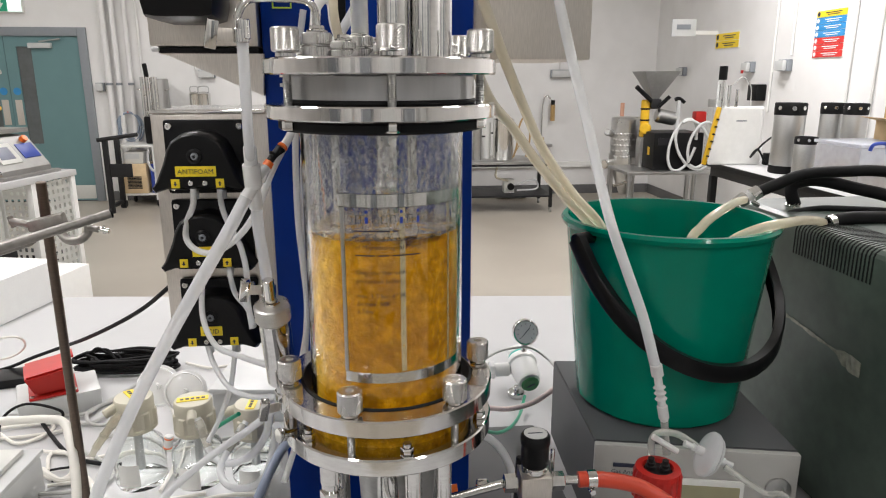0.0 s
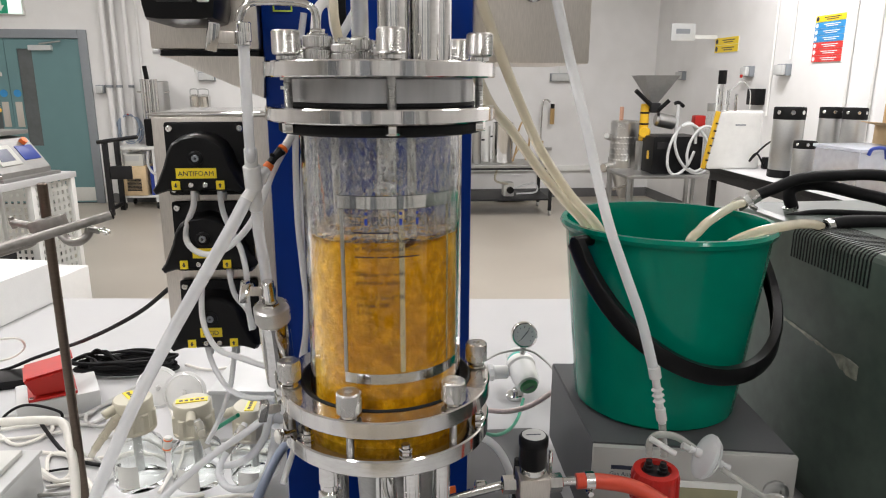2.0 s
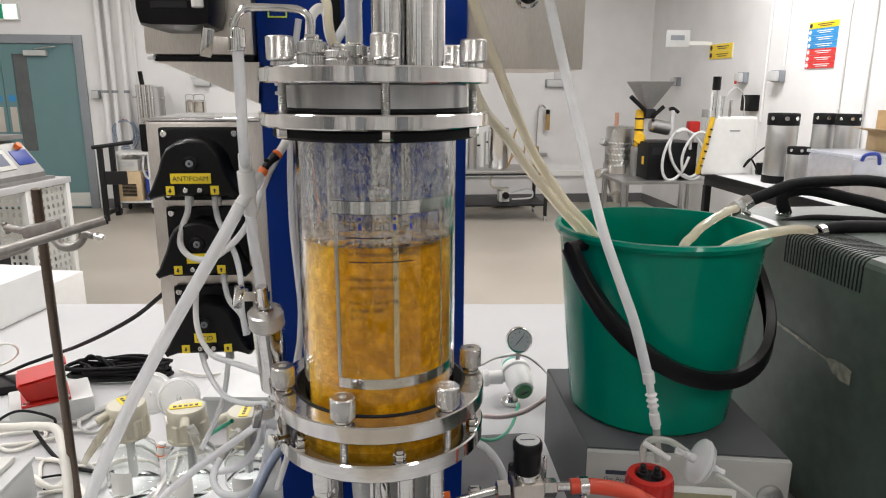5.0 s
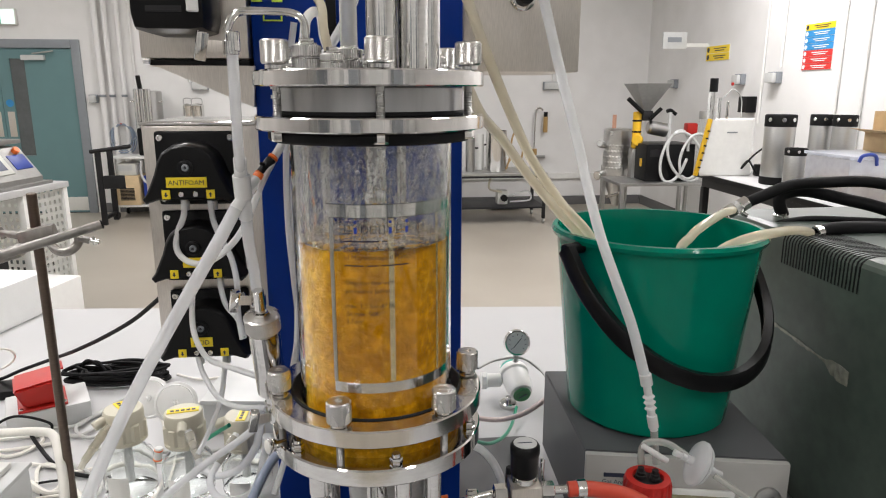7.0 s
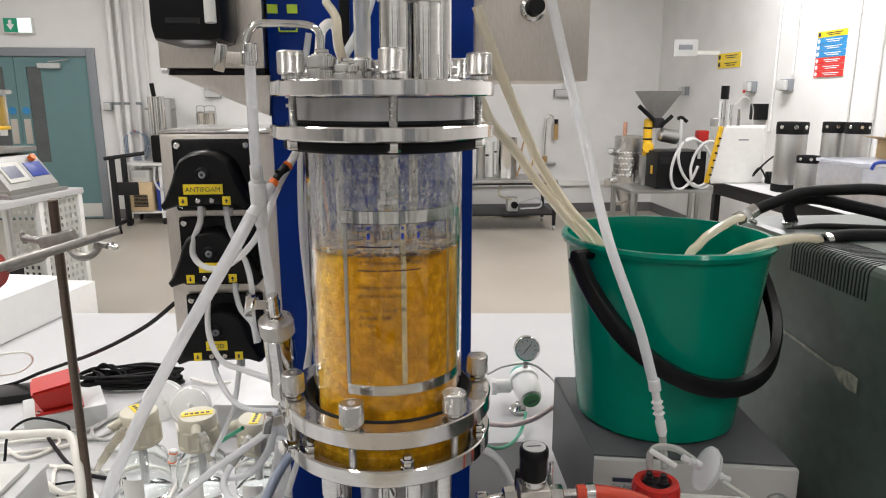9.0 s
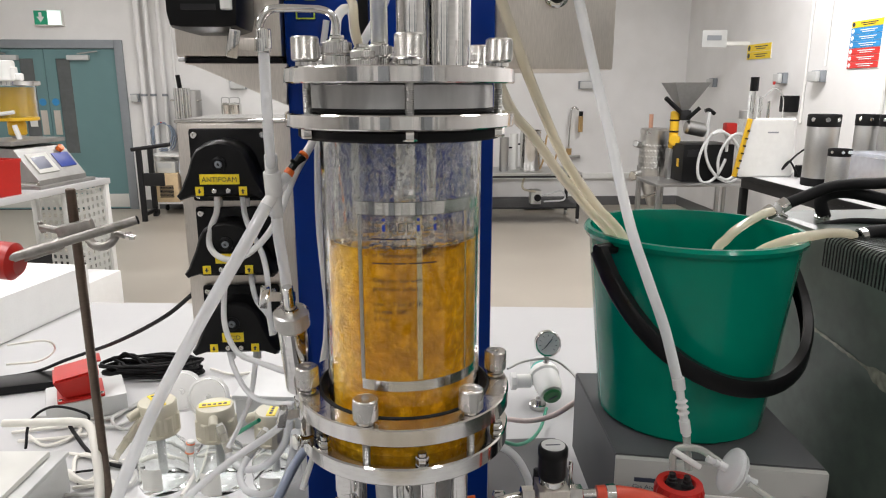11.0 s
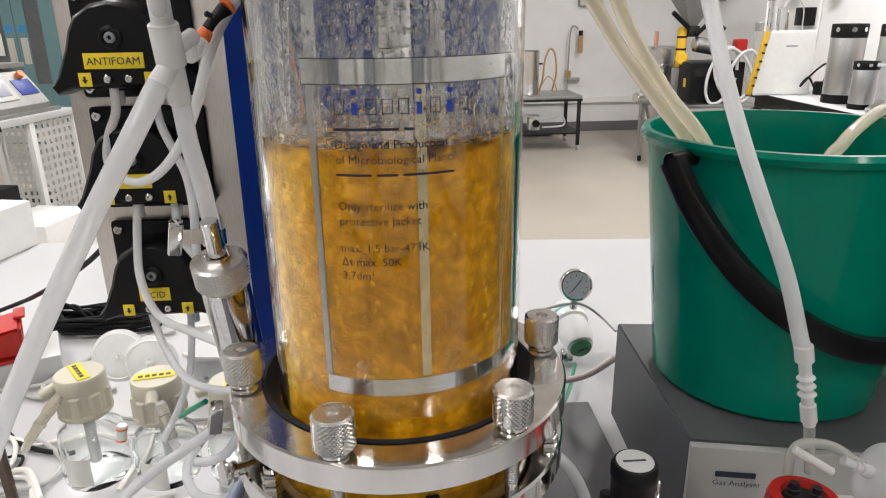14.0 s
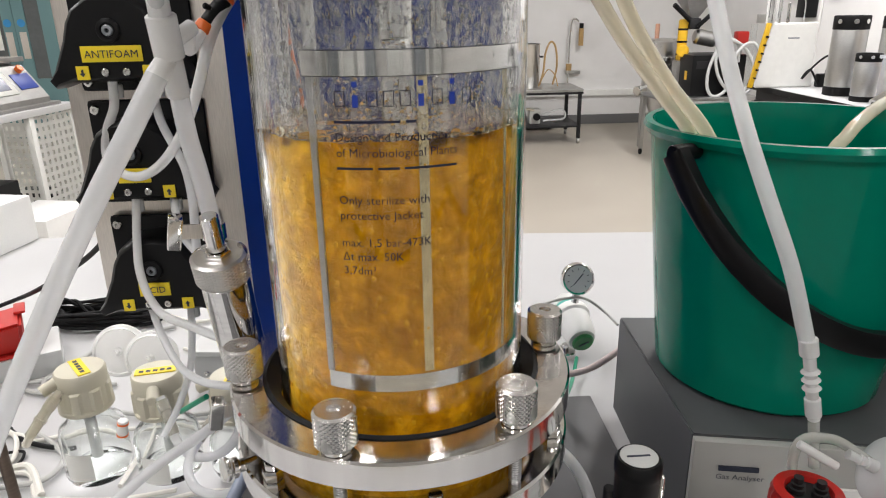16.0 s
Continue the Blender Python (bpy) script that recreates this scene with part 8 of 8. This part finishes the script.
def instrument():
    i = thing("control_instrument", "steel benchtop controller with white screen and blue keypad", "controller", TM @ Matrix.Translation((-0.28, -0.36, TZ)))
    A = Matrix.Identity(4)
    bm = bmesh.new()
    prof = [(-0.24, 0), (0.2, 0), (0.2, 0.05), (0.05, 0.24), (-0.24, 0.26)]
    f0 = [bm.verts.new((x, -0.22, z + 0.001)) for x, z in prof]
    f1 = [bm.verts.new((x, 0.22, z + 0.001)) for x, z in prof]
    bm.faces.new(f0)
    bm.faces.new(list(reversed(f1)))
    for k in range(5):
        j = (k + 1) % 5
        bm.faces.new((f0[k], f1[k], f1[j], f0[j]))
    part("case", bm, INSTRUMENT_STEEL, i, "sloped steel case", False)
    box("plinth", (-0.26, -0.26, 0.0), (0.24, 0.26, 0.02), INSTRUMENT_STEEL, i, "steel plinth", 0.003)
    S = Matrix.Translation((0.125, 0, 0.145)) @ pose(0, 0, 0, 0, 51.7, 0)
    box("screen_frame", (-0.075, -0.17, 0.001), (0.075, 0.01, 0.008), PALE_PANEL, i, "white screen frame", 0.004, S)
    box("screen", (-0.045, -0.15, 0.0085), (0.045, -0.03, 0.01), simple("grey_screen", (0.1, 0.11, 0.16), 0.15), i, "dark screen", 0, S)
    box("keypad", (-0.06, 0.05, 0.001), (0.05, 0.2, 0.006), BLUE_CRATE, i, "blue keypad", 0.002, S)
    rod("emergency_stop", S @ Vector((-0.085, 0.15, 0.001)), S @ Vector((-0.085, 0.15, 0.03)), 0.022, ORANGE, i, "orange stop button")
    rod("probe", (-0.1, -0.23, 0.04), (0.22, -0.25, 0.03), 0.014, POLISH, i)
    box("upper_tray", (-0.3, -0.24, 0.262), (0.06, 0.24, 0.29), INSTRUMENT_STEEL, i, "steel tray", 0.004)


instrument()


def second_reactor():
    p = Vector((-2.551, 4.050, 1.198))
    c = Vector((p.x - 0.02, 4.05, 0))
    r = placed("second_reactor", "small glass reactor full of yellow broth", "bioreactor", (c.x, c.y, 1.19))
    z0, z1 = (-2.533, 4.050, 1.327)[2], (-2.507, 4.050, 1.526)[2]
    rad = 0.135
    T = Matrix.Translation((c.x, c.y, 0))
    lathe("broth", [(0, z0), (rad * 0.95, z0), (rad * 0.95, z1 - 0.01), (0, z1 - 0.01)], simple("yellow_broth", (0.75, 0.47, 0.05), 0.25, vary=0.12, scale=25), r, "yellow broth", 40, T)
    g = lathe("glass", [(rad, z0), (rad, z1), (rad * 0.96, z1), (rad * 0.96, z0), (rad, z0)], BOTTLE_GLASS, r, "glass jar", 40, T)
    lathe("flange", disc(rad * 1.25, z1, z1 + 0.03, 0.004), POLISH, r, "steel lid flange", 40, T)
    lathe("flange", disc(rad * 1.02, z0 - 0.025, z0 - 0.001, 0.004), YELLOW_PAINT, r, "yellow base ring", 40, T)
    lathe("drain", disc(0.055, z0 - 0.12, z0 - 0.026, 0.01), YELLOW_PAINT, r, "yellow drain cone", 24, T)
    for dx, h, q in ((-0.05, 0.06, 0.035), (0.03, 0.09, 0.03), (0.0, 0.13, 0.045), (0.07, 0.05, 0.025)):
        rod("white_cap", (c.x + dx, c.y - 0.02, z1 + 0.031), (c.x + dx, c.y - 0.02, z1 + 0.03 + h), q, WHITE_PLASTIC, r, "white port cap", 16, 0.008)
    tube("hose", [(c.x - 0.06, c.y - 0.15, z0 + 0.03), (c.x - 0.14, c.y - 0.17, z0), (c.x - 0.13, c.y - 0.17, z0 - 0.14), (c.x - 0.05, c.y - 0.17, z0 - 0.22), (c.x - 0.15, c.y - 0.17, z0 - 0.27)], 0.016, MILKY, r, "white looping hose")
    tube("hose", [(c.x + 0.05, c.y - 0.12, z0 - 0.05), (c.x + 0.08, c.y - 0.13, z0 - 0.15), (c.x + 0.09, c.y - 0.13, z0 - 0.26)], 0.016, MILKY, r, "white hose")
    rod("stand_post", (c.x, c.y, 1.19), (c.x, c.y, z0 - 0.12), 0.04, DULL_STEEL, r)
    rod("needle", (c.x - 0.03, c.y - 0.15, z0 + 0.02), (c.x + 0.08, c.y - 0.16, z0 + 0.035), 0.012, MILKY, r)


second_reactor()
rb = thing("red_tub", "red plastic tub with a white round label", "tub", TM @ Matrix.Translation((-0.12, -0.86, TZ)))
lathe("tub", [(0, 0.001), (0.115, 0.001), (0.13, 0.19), (0.136, 0.19), (0.136, 0.21), (0.126, 0.21), (0.112, 0.01), (0, 0.01)], RED_PLASTIC, rb, "red tub", 4, pose(0, 0, 0, 0, 0, 45 - 4))
lathe("round_label", disc(0.03, 0, 0.002), WHITE_INK, rb, "white round label", 24, Matrix.Translation((0.02, -0.093, 0.12)) @ FACING)
bx = thing("white_carton", "white carton under the trolley", "carton", pose(-1.85, 3.1, 0, 0, 0, -12))
box("carton", (-0.35, 0, 0), (0, 0.4, 0.42), FOAM, bx, "white carton", 0.004)


def black_stand():
    y = 7.3
    p0, p1 = (-3.135, 7.300, 0.834), (-2.697, 7.300, 0.893)
    s = placed("black_stand", "black metal stand frame beside the doors", "stand", ((-3.063, 7.300, 0.518)[0], y, 0))
    x = (-3.063, 7.300, 0.518)[0]
    rod("top_bar", p0, p1, 0.022, SOFT_BLACK, s)
    for dy in (0.0, 0.35):
        box("post", (x - 0.028, y + dy, 0), (x + 0.028, y + 0.04 + dy, p0[2] - 0.01), SOFT_BLACK, s)
    box("crossbar", (x - 0.02, y + 0.041, 0.06), (x + 0.02, y + 0.349, 0.1), SOFT_BLACK, s)
    q = (-2.895, 7.300, 0.477)
    box("back_pad", (x + 0.03, y, q[2] - 0.06), (q[0] + 0.1, y + 0.03, q[2] + 0.09), SOFT_BLACK, s, "black pad", 0.012)


black_stand()


def white_rack():
    a, b = (-3.088, 7.750, 0.741), (-2.299, 7.750, 0.707)
    z = a[2]
    t = placed("white_rack", "white tubular shelf rack on casters", "rack", ((a[0] + b[0]) / 2, 7.9, 0))
    x0, x1 = a[0], b[0] + 0.4
    box("shelf", (x0, 7.7, z - 0.03), (x1, 8.1, z), WHITE_PLASTIC, t, "white top shelf", 0.004)
    box("shelf", (x0, 7.7, 0.14), (x1, 8.1, 0.165), WHITE_PLASTIC, t, "white low shelf", 0.004)
    for x in (x0 + 0.03, x0 + 0.42, x1 - 0.03):
        for y in (7.73, 8.07):
            box("post", (x - 0.02, y - 0.02, 0.08), (x + 0.02, y + 0.02, z - 0.031), WHITE_PLASTIC, t, "white post", 0.003)
            rod("caster", (x - 0.014, y, 0.04), (x + 0.014, y, 0.04), 0.04, SOFT_BLACK, t, "dark caster", 16, 0.004)
    c = placed("cream_chiller", "cream chiller unit with a slotted vent on the rack", "chiller", (-2.936, 7.700, 0.193))
    q0, q1 = (-3.074, 7.700, 0.182), (-2.772, 7.700, 0.516)
    zb = 0.166
    box("case", (q0[0], 7.69, zb), (q1[0], 8.0, q1[2]), CREAM, c, bevel=0.01)
    for k in range(9):
        zz = zb + 0.06 + k * (q1[2] - zb - 0.2) / 9
        box("vent_slot", (q0[0] + 0.08, 7.684, zz), (q1[0] - 0.06, 7.6895, zz + 0.01), SOFT_BLACK, c, bevel=0)
    u = placed("small_meter", "pale meter on top of the chiller", "meter", (-2.914, 7.750, 0.559))
    box("case", (q0[0] + 0.05, 7.72, q1[2] + 0.001), (q1[0] - 0.03, 7.95, q1[2] + 0.14), PALE_PANEL, u, bevel=0.01)
    box("display", (q0[0] + 0.07, 7.716, q1[2] + 0.06), (q1[0] - 0.07, 7.7195, q1[2] + 0.12), LIGHT_GREY, u, bevel=0)
    k = placed("blue_crate", "blue plastic crate on the white rack", "crate", (-2.669, 7.850, 0.234))
    q = (-2.736, 7.850, 0.235)
    box("crate", (q[0], 7.72, 0.166), (q[0] + 0.4, 8.0, (-2.708, 7.850, 0.511)[2]), BLUE_CRATE, k, bevel=0.012)
    hose("rack_hose", "pale hose hanging in the white rack", [(-2.721, 7.680, 0.698), (-2.732, 7.680, 0.531), (-2.661, 7.670, 0.431), (-2.599, 7.680, 0.563), (-2.606, 7.680, 0.690)], 0.014, SILICONE)
    return z


RZ = white_rack()


def tall_vessel():
    a, b, t = (-2.793, 7.900, 1.310), (-2.520, 7.900, 1.309), (-2.655, 7.900, 1.518)
    cx, r = (a[0] + b[0]) / 2, (b[0] - a[0]) / 2
    zb = (-2.701, 7.900, 1.066)[2]
    v = placed("steel_vessel", "tall polished steel vessel on a black base", "vessel", (cx, 7.9, RZ))
    T = Matrix.Translation((cx, 7.9, 0))
    for dx, q in ((-0.1, 0.055), (-0.04, 0.05), (0.03, 0.055)):
        rod("steel_column", (cx + dx, 7.86, zb), (cx + dx, 7.86, t[2]), q * 0.62, POLISH, v, "polished steel column", 20)
    lathe("body", disc(r * 0.95, zb, t[2] - 0.02, 0.01), DULL_STEEL, v, "steel body", 32, Matrix.Translation((cx + 0.02, 7.98, 0)))
    box("base", (cx - 0.12, 7.8, RZ + 0.001), (cx + 0.14, 8.05, zb - 0.001), BLACK, v, "black base unit", 0.02)
    p = (-2.731, 7.850, 1.621)
    rod("top_valve", (p[0] + 0.01, 7.9, t[2]), (p[0], 7.88, p[2] + 0.05), 0.026, BLACK, v, "black top valve")
    for s in (-1, 1):
        rod("side_handle", (cx + s * r * 0.97, 7.9, t[2] - 0.15), (cx + s * (r + 0.05), 7.88, t[2] - 0.14), 0.012, POLISH, v)
    # blue-grey hose coil hanging on the wall
    h = Vector((-3.055, 8.120, 0.954))
    c = placed("hose_coil", "blue-grey hose coil hanging on the wall", "hose", (h.x, 8.14, h.z))
    cm = simple("blue_grey_tubing", (0.3, 0.36, 0.45), 0.4)
    for k in range(5):
        rr = 0.13 + 0.012 * k
        pts = [(h.x + rr * (0.9 - 0.1 * (k % 2)) * math.cos(w), 8.13 + 0.012 * (k % 3), h.z - 0.01 * k + rr * 1.05 * math.sin(w)) for w in [i * 0.62 for i in range(11)]]
        tube("loop", pts, 0.008, cm, c)
    rod("hook", (h.x, ROOM_B - 0.002, h.z + 0.14), (h.x, 8.1, h.z + 0.15), 0.008, RED_PLASTIC, c, "red hook")
    q0, q1 = (-2.282, 8.000, 1.340), (-2.050, 8.000, 1.091)
    pot = placed("steel_canister", "pair of steel canisters with wire handles", "canister", (q0[0], 8.0, q1[2] - 0.02))
    for k, (x, rr) in enumerate((((q0[0] * 0.72 + q1[0] * 0.28), 0.058), ((q0[0] * 0.25 + q1[0] * 0.75), 0.078))):
        TT = Matrix.Translation((x, 8.0, 0))
        lathe("can", [(0, q1[2] - 0.02), (rr, q1[2] - 0.02), (rr, q0[2] - 0.03), (rr * 1.06, q0[2] - 0.02), (rr * 0.8, q0[2]), (0, q0[2] + 0.01)], POLISH, pot, "steel can", 28, TT)
        tube("wire_handle", [(x - rr * 0.8, 8.0, q0[2] - 0.01), (x - rr * 0.7, 8.0, q0[2] + 0.06), (x + rr * 0.7, 8.0, q0[2] + 0.06), (x + rr * 0.8, 8.0, q0[2] - 0.01)], 0.006, DULL_STEEL, pot)
    sh = placed("wall_shelf", "plain white shelf on the wall", "shelf", (q0[0], 8.0, q1[2] - 0.06))
    box("board", (q0[0] - 0.15, 7.85, q1[2] - 0.05), (q1[0] + 0.3, ROOM_B - 0.001, q1[2] - 0.021), WHITE_PLASTIC, sh)


tall_vessel()
# dark case on the floor beyond the foam box
dc = thing("floor_case", "dark case standing on the floor", "case", Matrix.Translation((-2.751, 5.075, 0.000)))
box("case", (-0.35, 0, 0), (0.05, 0.25, 0.1), SOFT_BLACK, dc, bevel=0.012)
